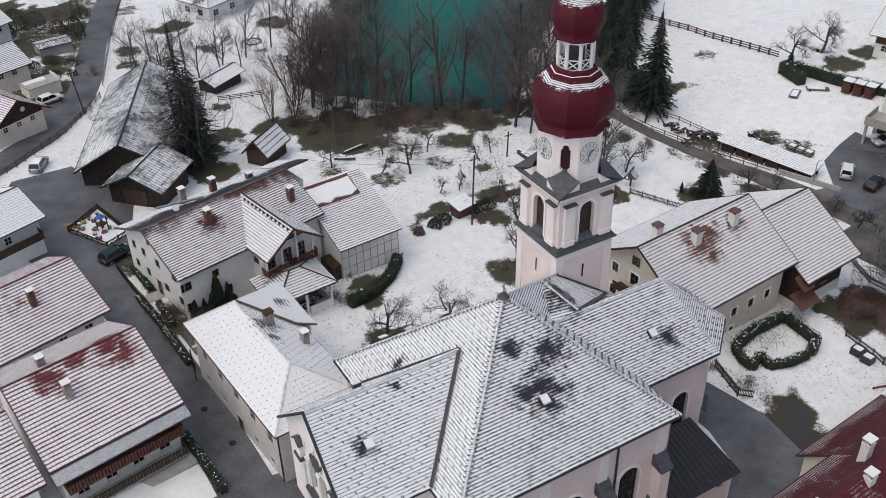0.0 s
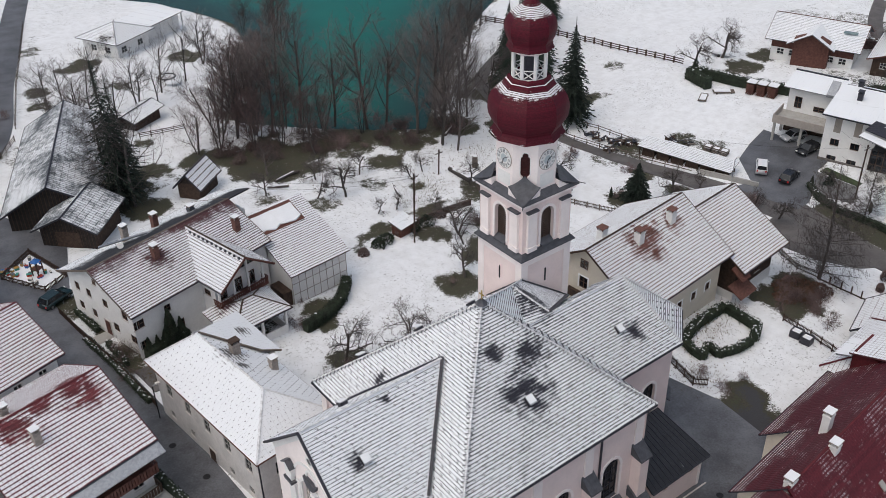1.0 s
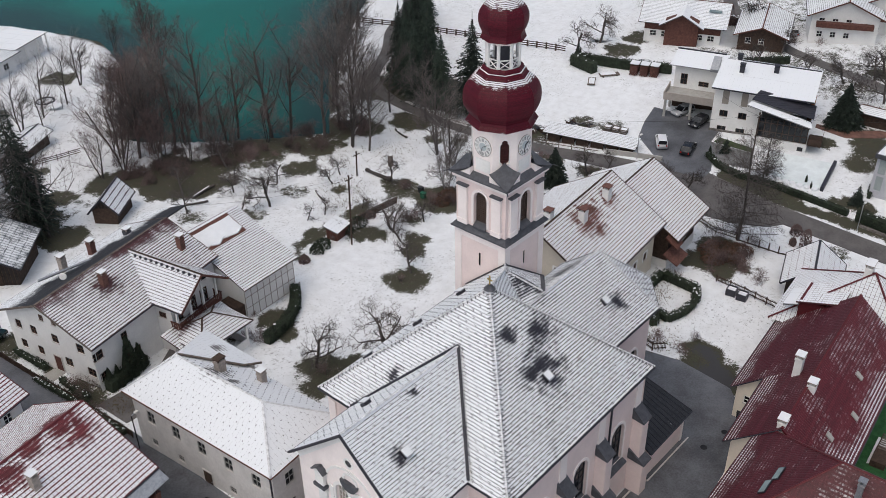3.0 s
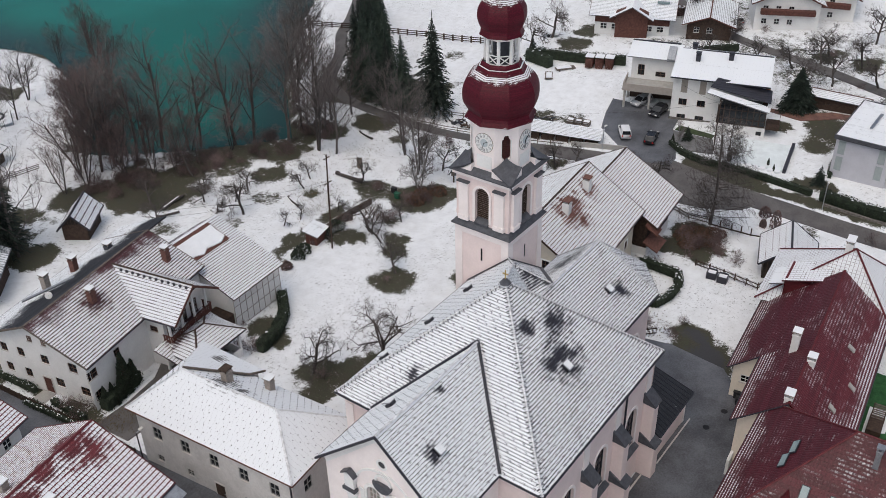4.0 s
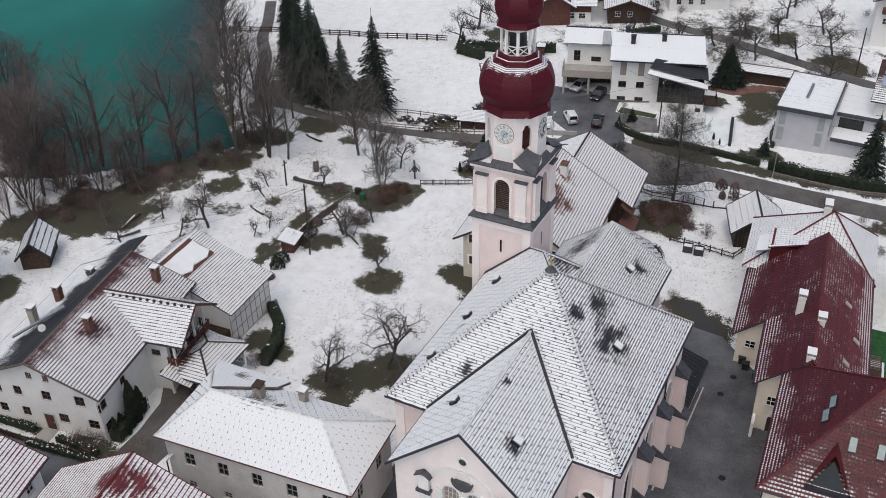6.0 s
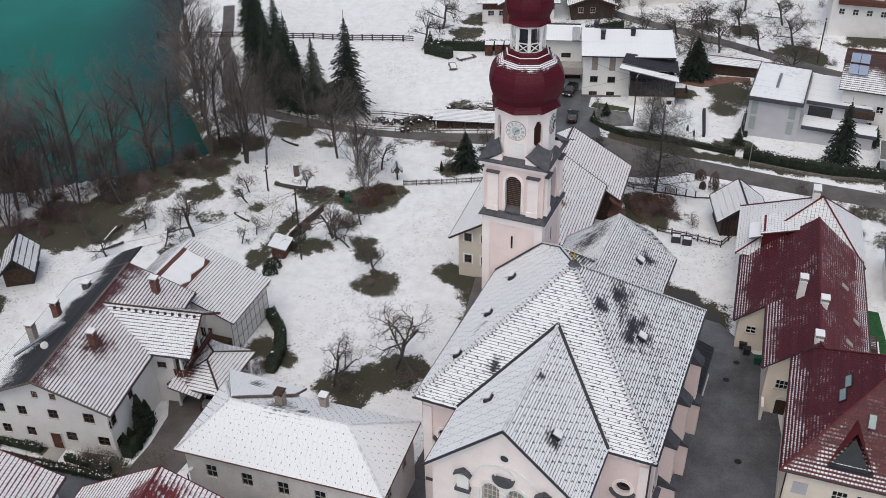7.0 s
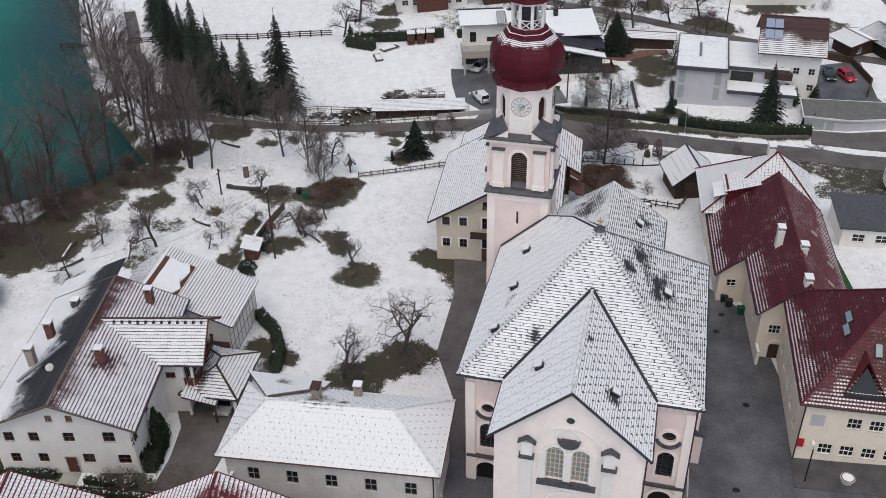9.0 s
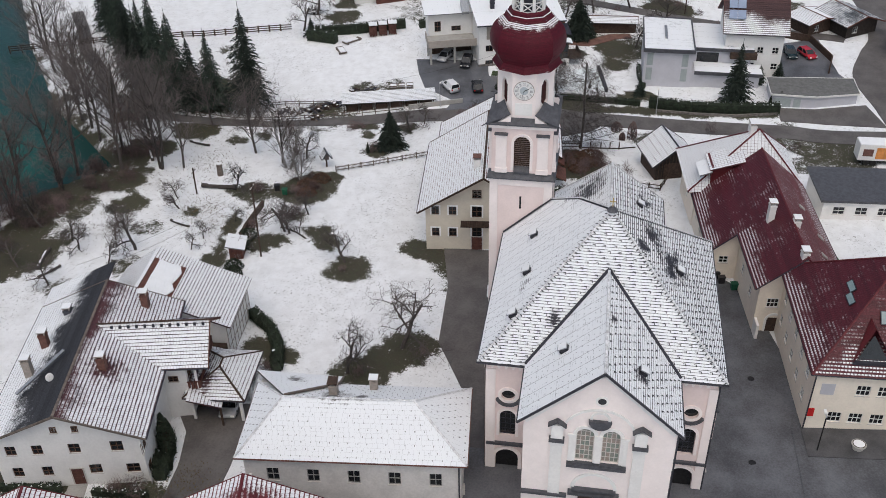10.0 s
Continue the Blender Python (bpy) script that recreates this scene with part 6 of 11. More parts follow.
def balcony(parent, x0, x1, y0, y1, z, mat, rail_mat=None, rail=0.95, boards=True, posts=0.0):
    """A balcony deck with a rail of upright boards on its outer long side and ends; y0 is the outer side."""
    b = part("balcony", boxes((x0, x1, min(y0, y1), max(y0, y1), z - 0.18, z)), mat, parent, "wooden balcony")
    rm = rail_mat or mat
    runs = [((x0, y0), (x1, y0)), ((x0, y0), (x0, y1)), ((x1, y0), (x1, y1))]
    for (ax, ay), (bx, by) in runs:
        bm = bmesh.new()
        beam(bm, (ax, ay, z + rail), (bx, by, z + rail), 0.12, 0.08)
        part("handrail", bm, rm, b)
        n = max(1, int(math.hypot(bx - ax, by - ay) / 0.32))
        bm = bmesh.new()
        for k in range(n):
            px, py = ax + (bx - ax) * (k + 0.5) / n, ay + (by - ay) * (k + 0.5) / n
            beam(bm, (px, py, z), (px, py, z + rail - 0.05), 0.24 if ay == by else 0.04, 0.04 if ay == by else 0.24)
        tagged(part("rail_boarding", bm, rm, b), kind="stuff")
    return b


def parish_house():
    x, y = 25.5, 75.1
    h = thing("parish_house", x, y, gz(x, y), 5.5, "grey plastered parish house under a white snowy hipped roof", "house")
    op = [("left", -7.3 + 3.72 * k, 4.15, 1.15, 1.6) for k in range(5)]
    op += [("left", -7.6, 1.0, 0.9, 0.8), ("left", -3.6, 1.0, 0.9, 0.8), ("left", 3.9, 1.0, 0.9, 0.8), ("left", 7.4, 1.0, 0.9, 0.8)]
    op += [("front", -2.2, 4.15, 1.15, 1.6), ("front", 1.8, 4.15, 1.15, 1.6), ("front", -2.2, 1.0, 0.9, 1.1), ("back", 0, 4.15, 1.15, 1.6), ("right", -4, 4.15, 1.15, 1.6), ("right", 4, 4.15, 1.15, 1.6)]
    w = block(h, 8.8, 19.7, -2.5, 7.5, M_wall_grey, op, mat_frame=M_frame_grey, bars=(2, 2))
    door(w, side_pose("left", 8.8, 19.7) @ pose(0.4, -0.05, -0.3), 1.2, 2.2, M_wood_dark, "dark wooden house door")
    a, b, ze, zr = 5.0, 10.45, 7.5, 10.8
    c = [(-a, -b, ze), (a, -b, ze), (a, b, ze), (-a, b, ze)]
    p, q = (-0.4, -b + 5.0, zr), (-0.4, b - 3.9, zr)
    for i, f in enumerate(((c[1], c[2], q, p), (c[3], c[0], p, q), (c[0], c[1], p), (c[2], c[3], q))):
        part("roof_slope", roof_slope(f, 0.45, 0.03, i), R_parish, h)
    for u, v in ((c[0], p), (c[1], p), (c[2], q), (c[3], q), (p, q)):
        bm = bmesh.new()
        beam(bm, Vector(u) + Vector((0, 0, 0.07)), Vector(v) + Vector((0, 0, 0.07)), 0.26, 0.12, 6)
        part("hip_cap", bm, M_snowtile, h)
    for i in range(4):
        bm = bmesh.new()
        beam(bm, Vector(c[i]) + Vector((0, 0, -0.08)), Vector(c[(i + 1) % 4]) + Vector((0, 0, -0.08)), 0.2, 0.16, 6)
        part("gutter", bm, M_wood_red, h)
    tagged(part("snow_guard", snow_hooks([(c[3], c[0], p, q), (c[0], c[1], p), (c[2], c[3], q), (c[1], c[2], q, p)], 0.85, 0.62, (0.06, 0.06, 0.03), 3, 0.09), M_slate, h), kind="stuff")
    # raised rear roof with its exposed side
    bm = bmesh.new()
    part("rear_roof", roof_slope([(-0.3, 6.5, 11.0), (4.4, 2.4, 8.2), (6.7, 2.4, 6.95), (6.6, 11.1, 6.95)], 0.45, 0.03, 9), R_parish, h, "snowy rear roof")
    part("rear_wall", boxes((4.2, 6.2, 2.9, 10.4, -2.5, 6.9)), M_wall_grey, h)
    beam(bm, (-0.3, 6.42, 10.98), (4.4, 2.32, 8.2), 0.14, 0.2)
    beam(bm, (4.4, 2.32, 8.2), (6.7, 2.32, 6.95), 0.14, 0.2)
    part("verge_board", bm, M_wood_grey, h, "reddish wooden verge")
    chimney(h, 1.3, 2.2, 8.6, 11.1, 0.9, 0.75, M_render, M_wood_dark, snow=False)
    chimney(h, 3.5, -1.2, 7.4, 9.6, 0.7, 0.7, M_render, snow=True)
    part("downpipe", boxes((-4.55, -4.43, -9.75, -9.63, -2, 7.4)), M_trim_dark, h)


parish_house()


def farmhouse():
    x, y = 32.47, 104.92
    z0 = gz(x, y)
    h = thing("farmhouse", x, y, z0, 12, "white farmhouse with brown snow-dusted tile roofs and a cross gable", "house")
    zr = 11.3 - z0
    ze = 8.25 - z0
    op = [("left", -5.4, 5.2, 1.0, 1.2), ("left", -2.9, 5.2, 1.0, 1.2), ("left", 0.6, 5.2, 1.1, 1.2), ("left", -5.4, 2.3, 1.0, 1.2), ("left", -2.6, 2.3, 1.0, 1.2), ("left", 2.0, 2.3, 1.2, 1.2), ("left", 5.6, 2.2, 1.3, 1.2), ("left", 4.6, 5.2, 1.2, 1.3),
          ("left", -0.8, 8.0, 0.6, 0.7), ("left", 1.2, 8.0, 0.6, 0.7),
          ("front", -9.6, 5.0, 1.4, 1.2), ("front", -9.4, 2.0, 1.2, 1.2), ("front", -5.6, 5.2, 0.9, 1.0), ("front", -4.2, 2.0, 1.0, 1.2), ("front", 7, 5.0, 1.0, 1.2), ("back", -6, 5.0, 1, 1.2), ("back", 0, 5.0, 1, 1.2), ("back", 6, 5.0, 1, 1.2)]
    w = block(h, 19.7, 14.2, -2.0, ze, M_wall_white, op, gable="x", rise=zr - ze - 0.2, mat_frame=M_frame_brown, ox=-1.85)
    part("rear_wall", boxes((8.02, 11.2, 0.6, 7.0, -2.0, ze)), M_wall_white, h)
    door(w, pose(-1.85, 0, 0) @ side_pose("left", 19.7, 14.2) @ pose(0.2, -0.06, 1.0), 1.1, 2.1, M_wood_red, "brown panelled front door")
    gable_roof(h, 23.4, 14.2, ze, zr, R_farmfront, over=0.75, end=0.9, course=0.36, mat2=R_farmback, edge_mat=M_wood_grey, e0=-12.6, e1=8.4, e2=12.0)
    # cross gable towards the orchard
    cx, half, tip = 1.0, 4.1, -12.2
    r2, e2 = 11.05 - z0, 8.05 - z0
    for s in (-1, 1):
        part("roof_slope", roof_slope([(cx + s * half, tip, e2), (cx + s * half, -4.6, e2), (cx, -0.5, r2), (cx, tip, r2)], 0.36, 0.05, 30 + s), R_brown, h)
        bm = bmesh.new()
        beam(bm, (cx + s * (half + 0.05), tip - 0.04, e2 - 0.06), (cx, tip - 0.04, r2 - 0.06), 0.08, 0.28)
        part("verge_board", bm, M_wood_red, h)
        bm = bmesh.new()
        beam(bm, (cx + s * (half + 0.08), tip, e2 - 0.04), (cx + s * (half + 0.08), -5.0, e2 - 0.04), 0.14, 0.12, 6)
        part("gutter", bm, M_trim_dark, h)
    bm = bmesh.new()
    beam(bm, (cx, tip, r2 + 0.06), (cx, -0.6, r2 + 0.06), 0.3, 0.14, 6)
    part("ridge_cap", bm, M_wood_dark, h)
    for k in range(12):
        part("snow_guard", boxes((cx - 0.55, cx - 0.35, tip + 0.5 + 0.85 * k, tip + 0.75 + 0.85 * k, r2 - 0.28, r2 + 0.02)), M_trim_dark, h)
    g = part("gable_wall", boxes((cx - 3.3, cx + 3.3, -9.6, -6.9, -2.0, e2 - 0.15)), M_wall_white, h)
    bm = bmesh.new()
    ring = [(cx - 3.3, -9.6, e2 - 0.15), (cx + 3.3, -9.6, e2 - 0.15), (cx, -9.6, r2 - 0.25)]
    bm.faces.new([bm.verts.new(p) for p in ring])
    part("gable_glazing", bm, M_glass, g, "triangular gable window")
    for px in (cx - 3.4, cx - 1.1, cx + 1.1, cx + 3.4):
        top = r2 - 0.3 - abs(px - cx) * (r2 - e2) / half
        part("post", boxes((px - 0.12, px + 0.12, -10.7, -10.46, 4.0, top)), M_wall_white, g, "white loggia post")
    balcony(g, cx - 3.6, cx + 3.8, -11.0, -9.6, 4.4, M_wood_red)
    for px in (cx - 2.2, cx + 0.2, cx + 2.2):
        window(g, pose(px, -9.62, 4.5), 1.2, 1.9, mat=M_frame_brown, sill=False)
    window(g, pose(cx - 3.33, -8.2, 5.3, 0, 0, 270), 1.0, 0.7, mat=M_frame_brown)
    # lean-to with a red tiled roof below the cross gable
    part("lean_to_roof", roof_slope([(-4.6, -13.2, 3.4), (4.4, -13.2, 3.4), (4.4, -9.7, 4.6), (-4.6, -9.7, 4.6)], 0.36, 0.05, 41), R_brown, h, "low brown tiled lean-to roof")
    for px in (-4.2, -0.2, 4.0):
        part("post", boxes((px - 0.1, px + 0.1, -13.0, -12.8, -2, 3.4)), M_wood_dark, h)
    # chimneys, dish, solar pipe
    loc = lambda wx, wy: ((wx - x) * math.cos(radians(12)) + (wy - y) * math.sin(radians(12)), -(wx - x) * math.sin(radians(12)) + (wy - y) * math.cos(radians(12)))
    for wx, wy, zt, mt in ((28.2, 101.4, 11.7, M_brick), (39.2, 101.9, 11.1, M_brick), (27.3, 109.0, 11.1, M_render), (31.5, 109.5, 11.0, M_brick), (36.5, 109.5, 10.3, M_slate)):
        px, py = loc(wx, wy)
        chimney(h, px, py, zt - z0 - 2.6, zt - z0, 0.75, 0.75, mt)
    dx, dy = loc(25.5, 105.5)
    dish = part("satellite_dish", shifted(prism(bmesh.new(), ngon(0.42, 16), 0, 0.06, 0.85), pose(dx, dy, zr - 0.4, 70, 0, -40)), M_wall_white, h, "white satellite dish")
    part("dish_mount", boxes((dx - 0.04, dx + 0.04, dy - 0.04, dy + 0.04, zr - 1.2, zr - 0.3)), M_steel, dish)
    bm = bmesh.new()
    beam(bm, (-8, 5.0, zr - 1.2), (-3.0, 1.6, zr - 0.15), 0.35, 0.16)
    part("roof_step", bm, M_steel, h, "snowy metal walkway on the roof")


farmhouse()


def farm_annex():
    x, y = 46.2, 100.2
    z0 = gz(x, y)
    h = thing("farmhouse_annex", x, y, z0, 4, "farm annex with brown tiled roof and white framed panel wall", "house")
    r, e, eb = 9.1 - z0, 4.95 - z0, 6.3 - z0
    part("roof_slope", roof_slope([(-4.6, -5.9, e), (4.7, -5.9, e), (4.7, 4.9, r), (-4.6, 4.9, r)], 0.36, 0.05, 50), R_brown, h)
    part("roof_slope", roof_slope([(-4.6, 4.9, r), (4.7, 4.9, r), (4.7, 9.4, eb - 0.4), (-4.6, 9.4, eb - 0.4)], 0.36, 0.05, 51), R_brown, h)
    w = part("wall", boxes((-4.2, 4.3, -5.2, 8.6, -2.2, e - 0.1)), M_wall_white, h)
    for s in (-4.2, 4.3):
        bm = bmesh.new()
        bm.faces.new([bm.verts.new(p) for p in ((s, -5.2, e - 0.1), (s, 8.6, e - 0.1), (s, 8.6, eb - 0.2), (s, 4.9, r - 0.2), (s, -5.2, e + 0.1))])
        part("gable_wall", bm, M_wall_white, w)
    # timber grid on the near wall
    for k in range(9):
        px = -4.2 + 8.5 * k / 8
        part("timber", boxes((px - 0.03, px + 0.03, -5.26, -5.203, 0.2, e - 0.1)), M_render, w)
    for z in (0.25, 1.9, 3.5):
        part("timber", boxes((-4.2, 4.3, -5.25, -5.204, z - 0.03, z + 0.03)), M_render, w)
    for k in range(5):
        part("timber", boxes((4.303, 4.35, -5.0 + 1.6 * k, -4.92 + 1.6 * k, 0.2, e - 0.1)), M_wood_grey, w)
    up = lambda py: e + (py + 5.9) / 10.8 * (r - e) + 0.12
    # conservatory roof, snow slid into waves
    gl = part("glass_roof", roof_slope([(-4.5, 1.0, up(1.0)), (2.6, 1.0, up(1.0)), (2.6, 4.5, up(4.5)), (-4.5, 4.5, up(4.5))], 1.2, 0.02, 52), M_wood_red, h, "glazed roof strip with reddish frame")
    bm = bmesh.new()
    rows = []
    for j in range(9):
        t = j / 8
        py = 1.3 + 2.6 * t
        pz = up(py)
        rows.append([bm.verts.new((-4.1 + 6.5 * i / 6, py + (0.3 * math.sin(i * 2.4) if j == 0 else 0), pz + 0.16 + 0.05 * math.sin(i * 2.1 + j))) for i in range(7)])
    for p, q in zip(rows, rows[1:]):
        for i in range(6):
            bm.faces.new((p[i], p[i + 1], q[i + 1], q[i]))
    ext = bmesh.ops.extrude_face_region(bm, geom=bm.faces[:])
    for v in ext["geom"]:
        if isinstance(v, bmesh.types.BMVert):
            v.co.z -= 0.14
    part("snow_sheet", bm, M_snow, gl, "wavy slab of sliding snow")
    part("brick_side", boxes((-4.75, -4.5, 0.3, 4.7, 4.0, up(2.0))), M_brick, h, "reddish side wall of the glazed roof")
    # closed dark box in place of an open bay's shade
    part("bay_shade", boxes((-5.6, -4.25, -5.0, -2.0, -1.5, 2.6)), M_wood_dark, h, "solid dark box standing for the shade of an open shed bay")


farm_annex()


def carport():
    x, y = 35.2, 92.4
    z0 = gz(x, y)
    h = thing("carport", x, y, z0, 4, "open carport with a small hipped brown tile roof", "carport")
    hip_roof(h, 7.0, 5.6, 4.3 - z0, 6.0 - z0, R_brown, over=0.5, course=0.36, edge_mat=M_wood_dark)
    for px, py in ((-3.3, -2.6), (3.3, -2.6), (3.3, 2.6), (-3.3, 2.6), (0, -2.6)):
        part("post", boxes((px - 0.14, px + 0.14, py - 0.14, py + 0.14, -1.5, 4.3 - z0)), M_wall_white, h)
    part("parapet", boxes((0.3, 3.4, -2.72, -2.55, -1.5, 1.0), (3.25, 3.42, -2.5, 2.6, -1.5, 1.0)), M_wall_white, h)


carport()


def village_house(name, label, x, y, yaw, lx, wy, eave, ridge, roof, wall, over=0.8, end=0.7, along="x", chims=(), rows=(), balc=None, frame_mat=None, base=-2.5, course=0.4, mat2=None, bars=(2, 2)):
    """A plain gabled house. rows: (side, first x, step, count, sill z, w, h)."""
    h = thing(name, x, y, gz(x, y), yaw, label, "house")
    op = [(s, x0 + st * k, z, w, hh) for s, x0, st, n, z, w, hh in rows for k in range(n)]
    block(h, lx, wy, base, eave, wall, op, gable=along, rise=ridge - eave - 0.2, mat_frame=frame_mat, bars=bars)
    gable_roof(h, lx, wy, eave, ridge, roof, over=over, end=end, along=along, course=course, mat2=mat2, edge_mat=M_red_tile if roof is R_redsnow else M_wood_red)
    for cx, cy, z, mt in chims:
        chimney(h, cx, cy, z - 2.4, z, 0.7, 0.7, mt)
    if balc:
        for b in balc:
            balcony(h, *b)
    return h


def red_house_low():
    """The red-roofed house by the street with its balcony and terrace."""
    x, y = 7.6, 80.4
    h = village_house("red_roofed_house", "white house with red snow-striped roof and dark timber balcony", x, y, 10.7, 11.8, 15.2, 6.95, 10.9, R_redsnow, M_wall_white, over=0.9, end=0.8,
                      chims=((-1.9, -3.2, 10.6, M_render), (-2.4, 1.6, 10.9, M_render)),
                      rows=(("front", -4.2, 2.8, 4, 4.2, 1.1, 1.3), ("front", -4.2, 2.8, 4, 1.2, 1.2, 1.3), ("right", -5, 3.3, 4, 4.2, 1.0, 1.2), ("right", -5, 3.3, 4, 1.2, 1.0, 1.2)), frame_mat=M_frame_white, course=0.42)
    part("eave_sheet", roof_slope([(-6.7, -9.7, 5.75), (6.7, -9.7, 5.75), (6.7, -8.4, 6.42), (-6.7, -8.4, 6.42)], 1.6, 0.01, 3), M_steel, h, "ribbed grey metal sheet along the eave")
    for k in range(34):
        part("sheet_rib", boxes((-6.6 + 0.4 * k - 0.03, -6.6 + 0.4 * k + 0.03, -9.68, -8.4, 5.80, 5.86)), M_steel, h)
    balcony(h, -5.8, 5.8, -9.2, -7.65, 3.6, M_wood_red, M_wood_red)
    balcony(h, -5.8, 5.8, -9.0, -7.65, 0.6, M_concrete, M_wood_dark)
    part("terrace", boxes((-5.8, 6.2, -10.2, -7.65, -2.0, 0.12)), M_concrete, h, "concrete garden terrace")


red_house_low()
village_house("red_roofed_house", "house with pinkish-red tile roof half under snow", 3.4, 98.0, 15.4, 15.6, 13.4, 6.2, 9.5, R_redsnow, M_wall_white, over=0.8,
              chims=((2.2, -3.2, 9.6, M_brick),), rows=(("front", -6, 3, 5, 3.6, 1.0, 1.2), ("right", -4, 2.7, 4, 3.6, 1.0, 1.2), ("right", -4, 2.7, 4, 0.9, 1.0, 1.2)))
village_house("red_roofed_house", "low neighbouring house with worn red tile roof", -6.6, 75.6, 10.7, 13.6, 12.6, 5.6, 9.0, R_redsnow, M_wall_white, over=0.8,
              rows=(("front", -5, 3, 4, 2.8, 1.0, 1.2),))
village_house("white_roofed_house", "farm building with white snowy roof and timber balcony", 2.2, 121.5, 20, 14.5, 9.4, 5.8, 7.8, R_metal, M_wall_white, over=1.0,
              rows=(("right", -2.6, 2.6, 3, 3.2, 1.0, 1.1), ("front", -5, 2.6, 4, 3.2, 1.0, 1.1)), balc=((-6.8, 6.8, -6.2, -4.75, 2.9, M_wood_dark),))
gabled = village_house("red_gabled_house", "cream house with dark timber gable and pale red roof", 11.6, 163.4, 27, 9.4, 12.4, 4.3, 7.3, R_redsnow, M_wall_cream, over=0.9, end=1.2, along="y",
                       rows=(("front", -2.6, 2.6, 3, 2.3, 0.9, 0.9), ("right", -4, 2.8, 3, 1.2, 1.0, 1.2)))
bm = bmesh.new()
bm.faces.new([bm.verts.new(p) for p in ((-4.66, -6.24, 3.4), (4.66, -6.24, 3.4), (4.66, -6.24, 4.25), (0, -6.24, 7.05), (-4.66, -6.24, 4.25))])
part("gable_boarding", bm, M_wood_dark, gabled, "dark timber boarding of the gable")
part("gable_disc", shifted(prism(bmesh.new(), ngon(0.42, 16), 0, 0.05), pose(1.2, -6.25, 5.0, 90)), M_frame_white, gabled, "white round sign on the gable")
village_house("grey_roofed_house", "village house with grey snowy roof at the street", 12.4, 184.0, 20, 13, 10, 4.4, 6.8, R_dark, M_wall_cream, rows=(("front", -4, 2.6, 4, 2.6, 1.0, 1.2), ("right", -3, 3, 3, 2.6, 1, 1.2)))
village_house("grey_roofed_house", "village house with white snowy roof at the street", 13.4, 208.5, 30, 12, 10, 4.6, 7.6, R_metal, M_wall_white, rows=(("front", -4, 2.6, 4, 2.6, 1.0, 1.2), ("right", -3, 3, 3, 2.6, 1, 1.2)))
village_house("street_garage", "low concrete garage with half-bare roof", 27.3, 197.6, 6, 6.4, 4.0, 2.1, 2.4, R_barn, M_concrete, over=0.2, end=0.2)


def roadside_deck():
    """A raised terrace beside the upper house with a pale parapet and glazed rails."""
    x, y = 21.0, 177.2
    h = thing("raised_terrace", x, y, gz(x, y), 14, "raised concrete terrace with white parapet and railing", "terrace")
    part("body", boxes((-3.0, 3.0, -1.9, 1.9, -1.0, 1.9)), M_wall_cream, h)
    part("deck", boxes((-3.1, 3.1, -2.0, 2.0, 1.9, 2.05)), M_concrete, h)
    part("parapet", boxes((2.95, 3.1, -2.0, 2.0, 2.052, 2.7)), M_frame_white, h, "white parapet")
    for k in range(7):
        part("rail_post", boxes((-3.05 + 1.0 * k, -2.97 + 1.0 * k, -2.0, -1.92, 2.052, 2.9)), M_frame_white, h)
    part("rail", boxes((-3.05, 2.94, -2.0, -1.92, 2.9, 2.98)), M_frame_white, h)
    part("snow_cap", boxes((-2.6, 1.4, 0.2, 1.7, 2.052, 2.12)), M_snow, h, "snow on the deck")


roadside_deck()


M_surround = plain("bright_white_surround", (0.86, 0.86, 0.85), 0.85, vary=0.04)


